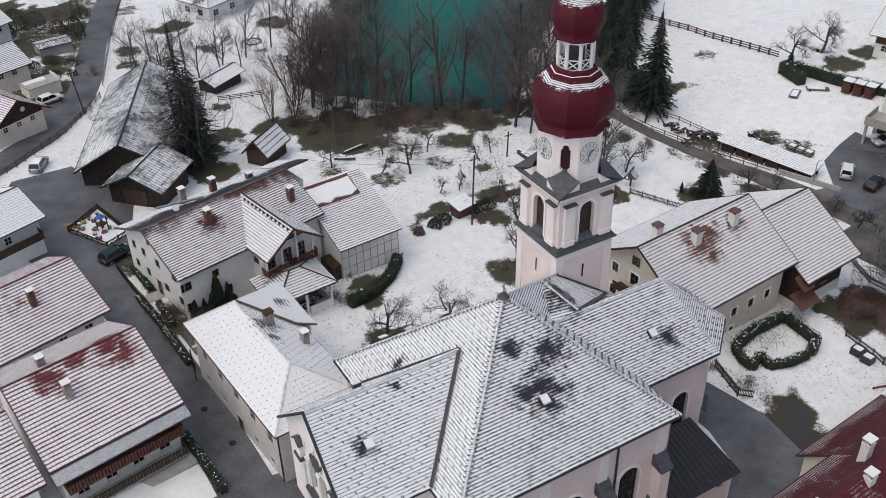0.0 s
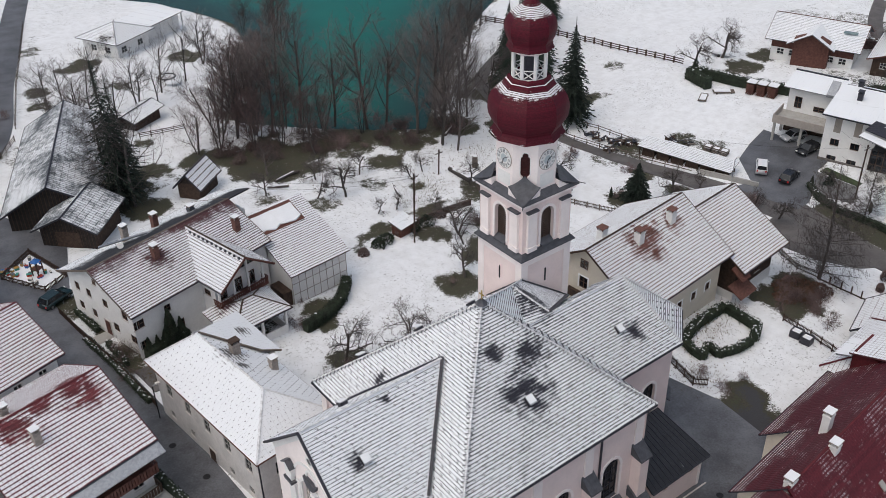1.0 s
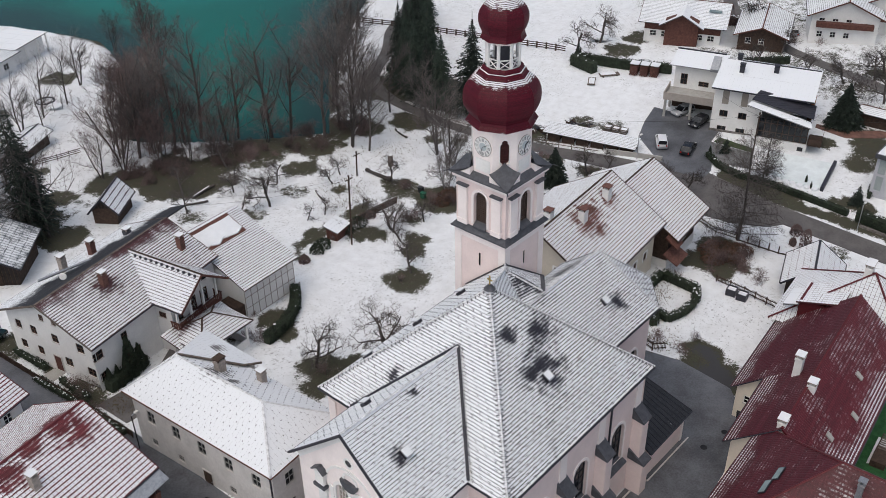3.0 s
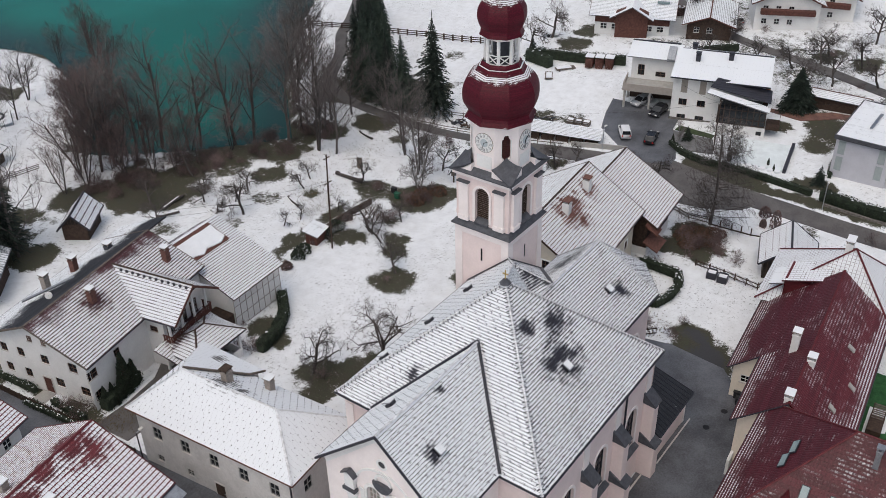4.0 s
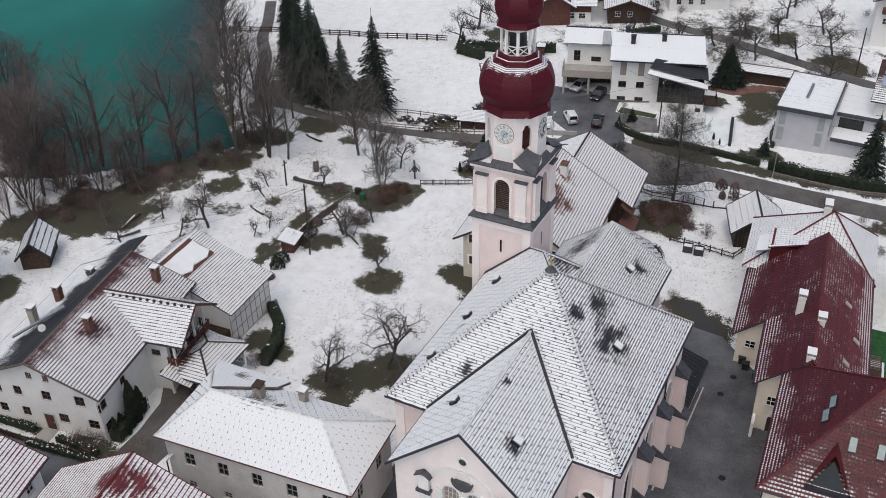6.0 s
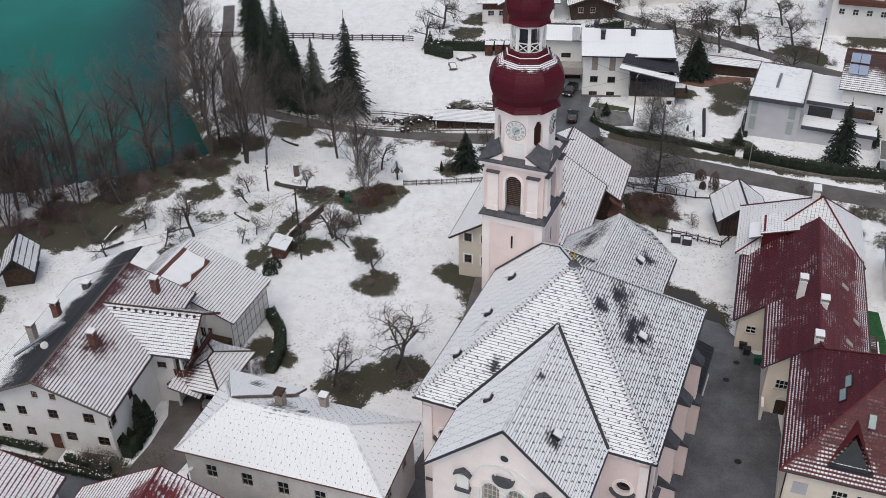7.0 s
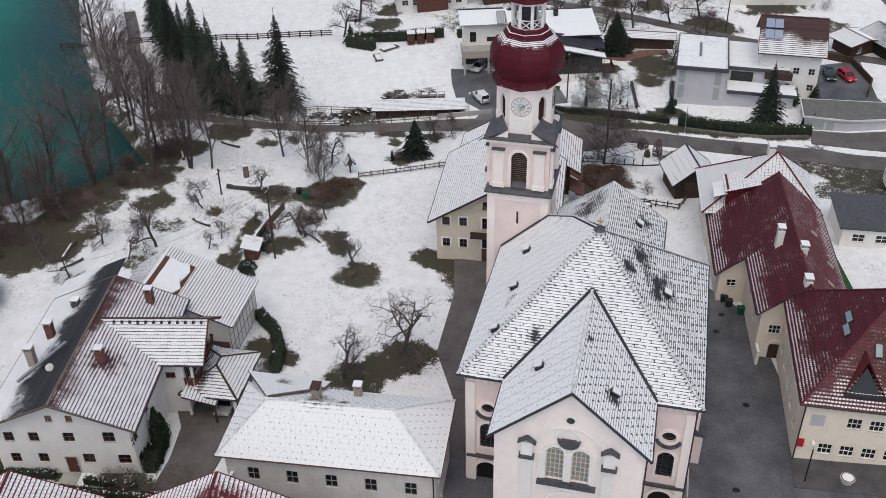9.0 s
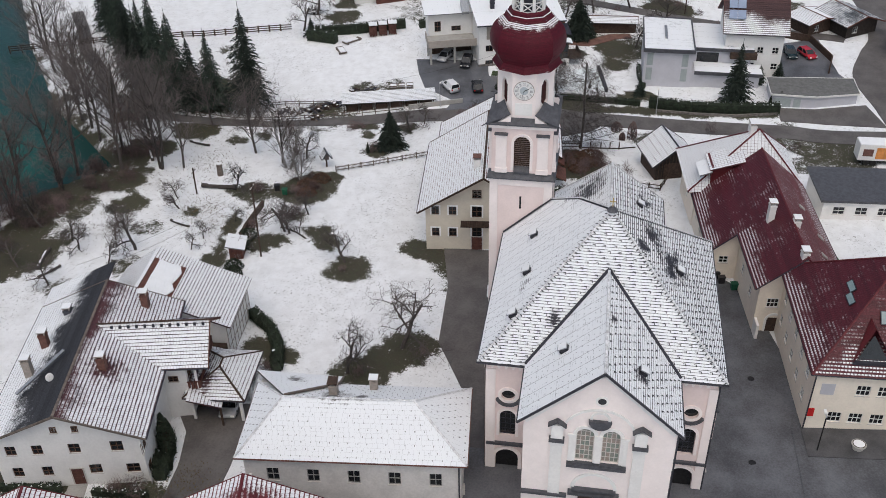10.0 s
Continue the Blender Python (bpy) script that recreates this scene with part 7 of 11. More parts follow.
def beige_house():
    """The beige house behind the tower with its timber barn."""
    x, y = 77.8, 69.6
    z0 = gz(x, y)
    h = thing("beige_house", x, y, z0, 5, "beige plastered house with clay tile roof under snow", "house")
    op = [("left", -6.4, 5.9, 1.0, 1.3), ("left", -4.1, 5.9, 1.0, 1.3), ("left", -6.4, 2.5, 1.0, 1.3), ("left", -4.1, 2.5, 1.0, 1.3), ("left", -0.9, 2.3, 1.3, 1.9), ("left", -0.9, 5.6, 1.3, 1.7), ("left", 2.4, 5.9, 1.0, 1.3), ("left", 4.8, 5.9, 1.0, 1.3), ("left", -0.9, 8.6, 1.2, 1.2)]
    op += [("front", -7.0 + 2.35 * k, 5.4, 0.95, 1.25) for k in range(7)] + [("front", -6.0 + 3.0 * k, 2.4, 0.95, 1.25) for k in range(5)] + [("front", -6.0 + 3.0 * k, 0.1, 0.8, 0.7) for k in range(3)]
    op += [("back", -5, 5.4, 1, 1.25), ("back", 0, 5.4, 1, 1.25), ("back", 5, 5.4, 1, 1.25)]
    w = block(h, 17.0, 15.4, -3.0, 7.4, M_wall_beige, op, gable="x", rise=4.6, mat_frame=M_frame_brown, surround=M_surround)
    gable_roof(h, 17.0, 15.4, 7.4, 12.2, R_orange, mat2=R_clean, over=1.0, end=1.1, course=0.4, edge_mat=M_wood_dark)
    b = part("balcony", boxes((-10.0, -8.55, -1.2, 3.0, 4.9, 5.05)), M_wood_dark, w, "dark timber balcony over the door")
    for k in range(14):
        part("rail_board", boxes((-10.0, -9.95, -1.2 + 0.3 * k, -0.95 + 0.3 * k, 5.05, 5.95)), M_wood_dark, b)
    door(w, side_pose("left", 17.0, 15.4) @ pose(-0.9, -0.05, 0.4), 1.4, 2.1, M_wood_red, "reddish wooden house door")
    part("steps", boxes((-9.9, -8.5, -0.2, 2.2, -3, 0.2), (-10.3, -9.9, -0.4, 2.4, -3, 0.0)), M_concrete, h)
    for cx, cy, z, mt in ((-2.0, -2.1, 12.35, M_wall_white), (4.6, -2.0, 12.45, M_wall_white), (-5.4, 1.0, 12.8, M_wall_white)):
        chimney(h, cx, cy, z - 3.0, z, 1.0, 0.9, mt, M_brick, snow=False)
    bx = thing("timber_barn", 92.3, 69.3, gz(92.3, 69.3), 5, "dark timber barn joined to the beige house", "barn")
    block(bx, 9.0, 15.4, -3, 6.4, M_wood_dark, (("front", 1.0, 2.4, 1.2, 1.2),), gable="x", rise=4.2, mat_frame=M_frame_brown)
    gable_roof(bx, 9.0, 15.4, 6.6, 11.0, R_orange, mat2=R_clean, over=1.6, end=0.9, course=0.4, edge_mat=M_wood_dark, e0=-5.2)
    part("white_plinth", boxes((-4.56, 4.56, -7.78, 7.78, -3, 1.6)), M_wall_white, bx)
    part("porch_roof", roof_slope([(-6.2, -10.0, 2.5), (-2.6, -10.0, 2.5), (-2.6, -7.8, 3.6), (-6.2, -7.8, 3.6)], 0.36, 0.05, 2), M_brick, bx, "small red tiled porch roof")
    part("porch_roof", roof_slope([(-6.0, -9.6, 5.0), (-4.0, -9.6, 5.0), (-4.0, -7.8, 6.2), (-6.0, -7.8, 6.2)], 0.36, 0.05, 2), M_wood_red, bx)


beige_house()


def long_red_house():
    x, y = 66.0, 32.2
    z0 = gz(x, y)
    h = thing("long_red_house", x, y, z0, 5.4, "long cream house with steep dark red tile roof", "house")
    r = 11.7 - z0
    k = 0.865
    at = lambda d: r - k * abs(d)
    # walls as one shell: stepped towards the lane
    zl = at(7.6) - 0.15
    mA = pose(6.7, 7.6, 0, 0, 0, 180)
    bm = bmesh.new()
    wall_sheet(bm, mA, 13.4, -3, zl, [(-4.6 + 3.1 * i, 1.6, 1.0, 1.2) for i in range(4)])
    wall_sheet(bm, pose(-5.5, 4.4, 0, 0, 0, 180), 11.0, -3, at(4.4) - 0.15, [(-2.4, 3.0, 1.0, 1.2), (2.0, 3.0, 1.0, 1.2)])
    wall_sheet(bm, pose(1.2, -5.4, 0), 24.4, -3, at(5.4) - 0.15, [(-10 + 3.3 * i, 3.4, 1.0, 1.2) for i in range(7)])
    q = lambda ps: bm.faces.new([bm.verts.new(p) for p in ps])
    q(((0, 7.6, -3), (0, 4.4, -3), (0, 4.4, at(4.4) - 0.15), (0, 7.6, zl)))
    q(((-11.0, 4.4, -3), (-11.0, -5.4, -3), (-11.0, -5.4, at(5.4) - 0.15), (-11.0, 0, r - 0.2), (-11.0, 4.4, at(4.4) - 0.15)))
    q(((13.4, -5.4, -3), (13.4, 7.6, -3), (13.4, 7.6, zl), (13.4, 0, r - 0.2), (13.4, -5.4, at(5.4) - 0.15)))
    w = part("wall", bm, M_wall_cream, h)
    for i in range(4):
        window(w, mA @ pose(-4.6 + 3.1 * i, 0.1, 1.6), 1.0, 1.2)
    for i in (-2.4, 2.0):
        window(w, pose(-5.5, 4.4, 0, 0, 0, 180) @ pose(i, 0.1, 3.0), 1.0, 1.2)
    for i in range(7):
        window(w, pose(-10 + 3.3 * i, -5.3, 3.4), 1.0, 1.2)
    window(w, pose(-0.03, 6.1, 2.3, 0, 0, 270), 1.15, 1.0)
    window(w, pose(-11.03, 2.7, 4.0, 0, 0, 270), 1.3, 1.2, bars=(3, 2))
    # slopes
    part("roof_slope", roof_slope([(-11.5, -6.1, at(6.1)), (13.6, -6.1, at(6.1)), (13.6, 0, r), (-11.5, 0, r)], 0.36, 0.05, 60), R_redbright, h)
    part("roof_slope", roof_slope([(-0.4, 8.2, at(8.2)), (13.6, 8.2, at(8.2)), (13.6, 0, r), (-0.4, 0, r)], 0.36, 0.05, 61), R_red, h)
    part("roof_slope", roof_slope([(-11.5, 5.0, at(5.0)), (-0.41, 5.0, at(5.0)), (-0.41, 0, r), (-11.5, 0, r)], 0.36, 0.05, 62), R_red, h)
    bm = bmesh.new()
    beam(bm, (-11.5, 0, r + 0.06), (13.6, 0, r + 0.06), 0.3, 0.14, 6)
    part("ridge_cap", bm, M_red_tile, h)
    for a, b in (((-11.5, -6.16, at(6.1) - 0.05), (13.6, -6.16, at(6.1) - 0.05)), ((-0.4, 8.26, at(8.2) - 0.05), (13.6, 8.26, at(8.2) - 0.05)), ((-11.5, 5.06, at(5.0) - 0.05), (-0.4, 5.06, at(5.0) - 0.05)), ((-0.45, 8.2, at(8.2) - 0.08), (-0.45, 5.0, at(5.0) - 0.08)), ((-11.55, 5.0, at(5.0) - 0.08), (-11.55, 0, r - 0.08))):
        bm = bmesh.new()
        beam(bm, a, b, 0.15, 0.13, 6)
        part("gutter", bm, M_trim_dark, h)
    # small roof vents on the far slope
    for vx, vy in ((-6.8, -3.4), (3.4, -3.2), (-1.6, -4.4)):
        part("roof_vent", shifted(boxes((-0.3, 0.3, -0.45, 0.45, 0.02, 0.16)), pose(vx, vy, at(vy) + 0.04, math.degrees(math.atan(k)))), M_concrete, h, "small grey roof vent")
    for cx, cy, z, ww in ((-1.3, 1.8, 12.4, 0.9), (-4.2, -0.4, 12.1, 0.9), (-10.7, 0.2, 12.1, 1.0)):
        chimney(h, cx, cy, z - z0 - 2.8, z - z0, ww, 0.75, M_wall_white)
    # arched passage and bins by the lane
    part("passage", shifted(arch_ring(1.5, 2.6, 0.25, 0.1), pose(-11.0, 2.2, 0.2, 0, 0, 270)), M_wall_white, w, "arched doorway")
    part("passage_door", shifted(boxes((-0.72, 0.72, -0.03, -0.005, 0, 2.2)), pose(-11.0, 2.2, 0.2, 0, 0, 270)), M_wood_dark, w, "dark arched door")
    part("wing_wall", boxes((-12.6, -11.0, 4.1, 4.4, -3, 2.4)), M_wall_white, h)
    # snowy hipped end
    e = thing("hipped_end_house", 84.4, 35.0, gz(84.4, 35), 5.4, "hipped end house with white snow-covered red tile roof", "house")
    z1 = gz(84.4, 35)
    block(e, 10.4, 13.4, -3, 5.9 - z1, M_wall_cream, (("right", -3, 2.2, 1, 1.2), ("right", 2, 2.2, 1, 1.2), ("back", 0, 2.0, 1, 1.2)))
    c = [(-6.0, -7.5, 5.9 - z1), (6.0, -7.5, 5.9 - z1), (6.0, 7.9, 5.4 - z1), (-6.0, 7.9, 5.4 - z1)]
    p = (-1.2, -1.4, 12.5 - z1)
    for i in range(4):
        part("roof_slope", roof_slope([c[i], c[(i + 1) % 4], p], 0.4, 0.05, 70 + i), R_redwhite, e)
        bm = bmesh.new()
        beam(bm, Vector(c[i]) + Vector((0, 0, 0.08)), Vector(p) + Vector((0, 0, 0.08)), 0.3, 0.16, 6)
        part("hip_cap", bm, M_red_tile, e)
    d = part("dormer", boxes((-5.4, -1.4, 1.2, 5.0, 6.2 - z1, 8.9 - z1)), M_red_tile, e, "box dormer with snowy roof")
    part("dormer_roof", roof_slope([(-5.8, 5.3, 8.7 - z1), (-1.2, 5.3, 8.7 - z1), (-1.0, 0.4, 10.2 - z1), (-5.8, 0.4, 10.2 - z1)], 0.4, 0.05, 75), R_redwhite, d)
    part("dormer_canopy", roof_slope([(-5.9, 6.6, 7.9 - z1), (-2.2, 6.6, 7.9 - z1), (-2.2, 5.0, 8.5 - z1), (-5.9, 5.0, 8.5 - z1)], 0.8, 0.02, 76), R_flat, d)
    chimney(e, -0.6, -0.6, 10.6 - z1, 13.0 - z1, 1.5, 0.8, M_wall_white)


long_red_house()


def school_house():
    x, y = 47.8, 20.4
    z0 = gz(x, y)
    h = thing("school_house", x, y, z0, 2.8, "large cream house with hipped dark red roof and grey skylights", "house")
    e = 9.35 - z0
    op = [("left", -9.4 + 2.05 * k, 7.1 - 0.65 - z0, 1.35, 1.3) for k in range(1, 10)] + [("left", -9.4 + 2.05 * k, 3.4 - 0.65 - z0, 1.35, 1.3) for k in range(0, 10)]
    op += [("back", -6 + 3.0 * k, 3.4 - z0, 1.2, 1.3) for k in range(5)] + [("back", -6 + 3.0 * k, 6.4 - z0, 1.2, 1.3) for k in range(5)]
    w = block(h, 17.2, 24.4, -3, e, M_wall_cream, op, bars=(3, 2))
    part("blank_panel", boxes((-8.66, -8.605, 10.1, 11.4, 6.4 - z0, 7.8 - z0)), M_wall_modern, w, "grey closed window panel")
    hip_roof(h, 17.2, 24.4, e, e + 8.2, R_red, over=0.6, course=0.36, edge_mat=M_red_tile)
    sl = 8.2 / 9.2
    # skylights on the side towards the church, tilted with the roof
    for px, d in ((-0.3, 4.8), (-2.0, 4.4)):
        m = pose(px, 12.8 - d, e + d * sl + 0.1, -math.degrees(math.atan(sl)), 0, 0)
        s = part("skylight", shifted(boxes((-0.85, 0.85, -0.36, 0.36, 0, 0.12)), m), M_trim_dark, h, "grey roof window")
        part("pane", shifted(boxes((-0.78, 0.78, -0.29, 0.29, 0.121, 0.13)), m), M_roof_glass, s)
    for py, d in ((5.9, 4.4), (3.6, 4.4)):
        m = pose(-9.2 + d, py, e + d * sl + 0.1, 0, -math.degrees(math.atan(sl)), 0)
        s = part("skylight", shifted(boxes((-0.7, 0.7, -0.36, 0.36, 0, 0.12)), m), M_trim_dark, h, "grey roof window")
        part("pane", shifted(boxes((-0.62, 0.62, -0.29, 0.29, 0.121, 0.13)), m), M_roof_glass, s)
    # pointed dormer over the front
    dz, dy = e + 1.0, 7.1
    bm = bmesh.new()
    a, b, c, t = (-8.1, dy + 1.9, dz), (-8.1, dy - 1.9, dz), (-6.5, dy, dz + 2.9), (-4.7, dy, dz + 2.9)
    for f in ((a, c, t), (b, t, c)):
        bm.faces.new([bm.verts.new(p) for p in f])
    ext = bmesh.ops.extrude_face_region(bm, geom=bm.faces[:])
    for v in ext["geom"]:
        if isinstance(v, bmesh.types.BMVert):
            v.co += Vector((-0.25, 0, 0.16))
    d = part("dormer_roof", bm, M_red_tile, h, "steep pointed dormer roof")
    bm = bmesh.new()
    bm.faces.new([bm.verts.new(p) for p in ((-7.95, dy + 1.5, dz + 0.1), (-7.95, dy - 1.5, dz + 0.1), (-6.75, dy, dz + 2.35))])
    part("dormer_glazing", bm, M_glass, d)
    part("dormer_sill", boxes((-8.4, -7.8, dy - 1.9, dy + 1.9, dz - 0.15, dz + 0.12)), M_trim_dark, d)
    chimney(h, -1.6, 1.6, e + 5.6, e + 8.6, 0.45, 0.45, M_steel, M_steel, snow=False, label="slim steel chimney")
    part("mailbox", boxes((-8.75, -8.62, 11.5, 12.1, 1.6, 2.6)), M_red_sign, w, "red wall box")
    part("downpipe", boxes((-8.75, -8.63, 12.1, 12.22, -2, e)), M_trim_dark, h)


M_roof_glass = plain("pale_roof_glass", (0.20, 0.27, 0.28), 0.12, vary=0.15, scale=1, bump=0.03, spec=0.6)
M_red_sign = plain("signal_red_paint", (0.45, 0.02, 0.02), 0.4, vary=0.1)
school_house()


# ---- barns and sheds ----
# board colour taken near black to carry the shade of an open barn gable
M_wood_black = plain("dark_boards_and_gable_shade", (0.028, 0.022, 0.019), 0.85, vary=0.4, scale=2.5, fine=20)


def barn(name, label, x, y, yaw, lx, wy, eave, ridge, roof, wall=None, over=0.9, end=0.9, open_front=True):
    h = thing(name, x, y, gz(x, y), yaw, label, "barn")
    block(h, lx, wy, -2, eave, wall or M_wood_dark, (), gable="y", rise=ridge - eave - 0.15)
    gable_roof(h, lx, wy, eave, ridge, roof, over=over, end=end, along="y", course=0.9, edge_mat=M_trim_dark, lift=0.03)
    n = int(lx / 0.5)
    bm = bmesh.new()
    for s in (-1, 1):
        for k in range(n):
            px = -lx / 2 + lx * (k + 0.5) / n
            box(bm, px - 0.19, px + 0.19, s * (wy / 2 + 0.03) - 0.025, s * (wy / 2 + 0.03) + 0.025, -1.5, eave + (ridge - eave) * (1 - abs(px) / (lx / 2)) * 0.9)
    # dark cladding stands for the shaded void of the open front
    tagged(part("board_cladding", bm, M_wood_black, h), kind="stuff")
    if open_front:
        part("gate", boxes((-1.8, 1.8, -wy / 2 - 0.1, -wy / 2 - 0.06, -0.5, 2.8)), M_wood_dark, h, "dark barn gate")
    return h


barn("old_barn", "large weathered timber barn with patchy snow on corrugated roof", 31.0, 147.2, -24, 12.6, 29, 4.3, 7.9, R_barn)
barn("small_barn", "small open timber barn with snowy corrugated roof", 27.5, 129.9, -43.8, 8.0, 8.4, 3.6, 5.6, R_barn)
barn("garden_hut", "dark log garden hut with snowy plank roof", 47.0, 132.6, -53, 3.6, 5.8, 2.7, 4.6, R_brown, over=0.6, end=0.6)
barn("plank_shed", "dark plank shed with snow-striped roof by the road", 96.0, 43.8, -72, 6.2, 6.4, 3.2, 5.6, R_redwhite, over=0.7, end=0.6)
barn("lakeside_hut", "dark boat hut with snowy roof among the trees", 50.5, 165.0, -60, 4.0, 7.0, 2.2, 3.0, R_metal, over=0.6, open_front=False)


# ---- far houses across the road ----
M_parapet = plain("greige_parapet_render", (0.36, 0.325, 0.295), 0.85, vary=0.12, scale=1, fine=8)
M_wood_orange = plain("varnished_orange_timber", (0.20, 0.085, 0.035), 0.6, vary=0.3, scale=2.5, fine=18)
R_white = roof_mat("smooth_white_roof_snow", (0.30, 0.30, 0.31), edge=-0.5, cover=0.93, column=0.6, line=0.004, patch=0.06, stagger=0.0)


def white_house():
    """The large white house with its carport terrace."""
    x, y = 140.7, 72.2
    h = thing("white_modern_house", x, y, -3.4, 17, "large white house with shallow snowy roofs and timber balcony", "house")
    op = [("left", -5.8, 0.9, 1.5, 1.2), ("left", -2.6, 0.9, 1.5, 1.2), ("left", -5.8, 3.9, 1.4, 1.2), ("left", -2.6, 3.9, 1.4, 1.2), ("front", -4, 4.2, 1.6, 1.3), ("front", 1, 4.2, 1.6, 1.3), ("front", 1, 7.2, 1.6, 1.3)]
    w = block(h, 12.6, 15.6, -3.5, 9.2, M_wall_white, op, mat_frame=M_frame_brown, bars=(2, 1))
    for py in (5.8, 2.6):
        part("blind", boxes((-6.36, -6.305, py - 0.55, py + 0.55, 6.3, 9.0)), M_blind, w, "closed taupe window blind")
    part("plinth", boxes((-6.42, -6.306, 0.6, 7.9, -3.5, 1.4)), M_stone_dark, w, "dark rubble stone plinth")
    part("roof_slope", roof_slope([(-7.3, -8.6, 9.45), (-7.3, 8.3, 9.45), (2.8, 8.3, 10.9), (2.8, -8.6, 10.9)], 6, 0.01, 1), R_white, h)
    part("back_slope", roof_slope([(2.8, -8.6, 10.9), (2.8, 8.3, 10.9), (7.2, 8.3, 9.4), (7.2, -8.6, 9.4)], 6, 0.01, 2), R_white, h)
    bm = bmesh.new()
    beam(bm, (-7.4, -8.6, 9.35), (-7.4, 8.3, 9.35), 0.15, 0.2)
    part("fascia", bm, M_trim_dark, h)
    for cx, cy in ((-1.0, 4.4), (0.5, -1.2), (3.2, 5.5)):
        chimney(h, cx, cy, 9.6, 11.6, 0.8, 0.8, M_trim_dark, M_trim_dark, snow=False)
    # glazed front bay with its own dark roof
    fa, fb, ba, bb = Vector((-10.4, 1.7, 8.3)), Vector((-11.0, -9.0, 6.1)), Vector((-6.35, 0.4, 9.25)), Vector((-6.35, -9.0, 8.5))
    mid_a, mid_b = fa.lerp(ba, 0.34), fb.lerp(bb, 0.34)
    part("bay_roof", roof_slope([mid_b, mid_a, ba, bb], 0.45, 0.04, 3), M_trim_dark, h, "dark shed roof over the winter garden")
    part("bay_canopy", roof_slope([fb, fa, mid_a - Vector((0, 0, 0.12)), mid_b - Vector((0, 0, 0.12))], 2, 0.02, 5), R_white, h, "snow-striped ribbed canopy sheet")
    for k in range(26):
        bm = bmesh.new()
        p, q = fa.lerp(fb, (k + 0.5) / 26), mid_a.lerp(mid_b, (k + 0.5) / 26)
        beam(bm, p + Vector((0, 0, 0.05)), q + Vector((0, 0, -0.07)), 0.1, 0.07)
        part("rib", bm, M_trim_dark, h)
    bay = part("bay", boxes((-9.6, -6.32, -8.6, -0.6, 2.9, 6.3)), M_glass, h, "glazed winter garden")
    part("bay_base", boxes((-9.8, -6.31, -8.8, -0.4, -2.5, 2.8)), M_wall_white, bay)
    part("garage_door", boxes((-9.86, -9.81, -3.2, -0.8, 0.2, 2.2)), M_frame_white, bay, "plain white garage door")
    part("basement_window", boxes((-9.86, -9.81, -8.3, -7.4, 1.5, 2.2)), M_glass, bay)
    for k in range(9):
        py = -8.6 + 8.0 * k / 8
        part("mullion", boxes((-9.66, -9.5, py - 0.07, py + 0.07, 2.85, 6.6)), M_wood_dark, bay)
    for z in (2.95, 4.0, 5.6):
        part("transom", boxes((-9.65, -9.52, -8.5, -0.7, z - 0.06, z + 0.06)), M_wood_dark, bay)
    for py in (-4.9, -5.9, -1.8):
        part("curtain", boxes((-9.56, -9.505, py - 0.36, py + 0.36, 3.05, 5.0)), M_blind, bay, "pale curtain")
    part("timber_gable", boxes((-6.3, -2.2, -8.62, -7.81, 5.2, 8.7)), M_wood_orange, h, "orange-brown timber gable wall")
    bal = part("balcony", boxes((-10.2, -6.0, -11.0, -8.82, 2.9, 3.1)), M_wood_dark, h, "dark timber balcony corner")
    for k in range(15):
        part("rail_board", boxes((-10.2 + 0.28 * k, -9.96 + 0.28 * k, -11.05, -11.0, 3.0, 4.1)), M_wood_dark, bal)
    for k in range(8):
        part("rail_board", boxes((-10.25, -10.2, -11.0 + 0.28 * k, -10.76 + 0.28 * k, 3.0, 4.1)), M_wood_dark, bal)
    # lower wing, terrace and carport
    part("low_wing", boxes((1.6, 6.2, 7.9, 16.4, -3.5, 9.1)), M_wall_white, h)
    part("low_roof", roof_slope([(0.5, 7.6, 9.2), (0.5, 17.2, 9.2), (6.6, 17.2, 10.1), (6.6, 7.6, 10.1)], 6, 0.01, 4), R_white, h)
    part("ridge_strip", boxes((6.4, 6.75, 8.3, 17.2, 10.08, 10.26), (2.65, 2.95, -8.4, 5.0, 10.9, 11.02)), M_trim_dark, h, "dark ridge flashing")
    for py in (9.3, 6.9):
        bm = bmesh.new()
        bm.faces.new([bm.verts.new(p) for p in ((0.2, py - 0.7, 9.5), (0.2, py + 0.7, 9.5), (3.0, py + 0.7, 11.0), (3.0, py - 0.7, 11.0))])
        ext = bmesh.ops.extrude_face_region(bm, geom=bm.faces[:])
        for v in ext["geom"]:
            if isinstance(v, bmesh.types.BMVert):
                v.co.z -= 0.5
        part("roof_light", bm, M_steel, h, "tilted roof light of pale metal and glass")
    for py, ww in ((14.6, 1.2), (11.0, 1.8)):
        window(h, pose(1.56, py, 5.4, 0, 0, 270), ww, 2.0 if ww < 1.5 else 0.9, mat=M_frame_brown, sill=False)
    part("terrace", boxes((-3.6, 1.58, 7.0, 16.9, 4.2, 4.6)), M_concrete, h, "concrete roof terrace over the carport")
    part("parapet", boxes((-3.75, -3.6, 7.0, 17.0, 4.2, 5.6), (-3.6, 1.58, 16.9, 17.05, 4.2, 5.6)), M_parapet, h)
    for px, py in ((-3.3, 16.6), (-3.3, 12.0), (1.2, 16.6)):
        part("pillar", boxes((px - 0.2, px + 0.2, py - 0.2, py + 0.2, -3.5, 4.2)), M_concrete, h)
    # dark sheet over the white wall paints the carport's inner shade
    part("carport_shade", boxes((1.57, 1.595, 8.0, 16.3, -3, 3.6)), M_wood_dark, h, "dark sheet standing for the shade inside the carport")


white_house()


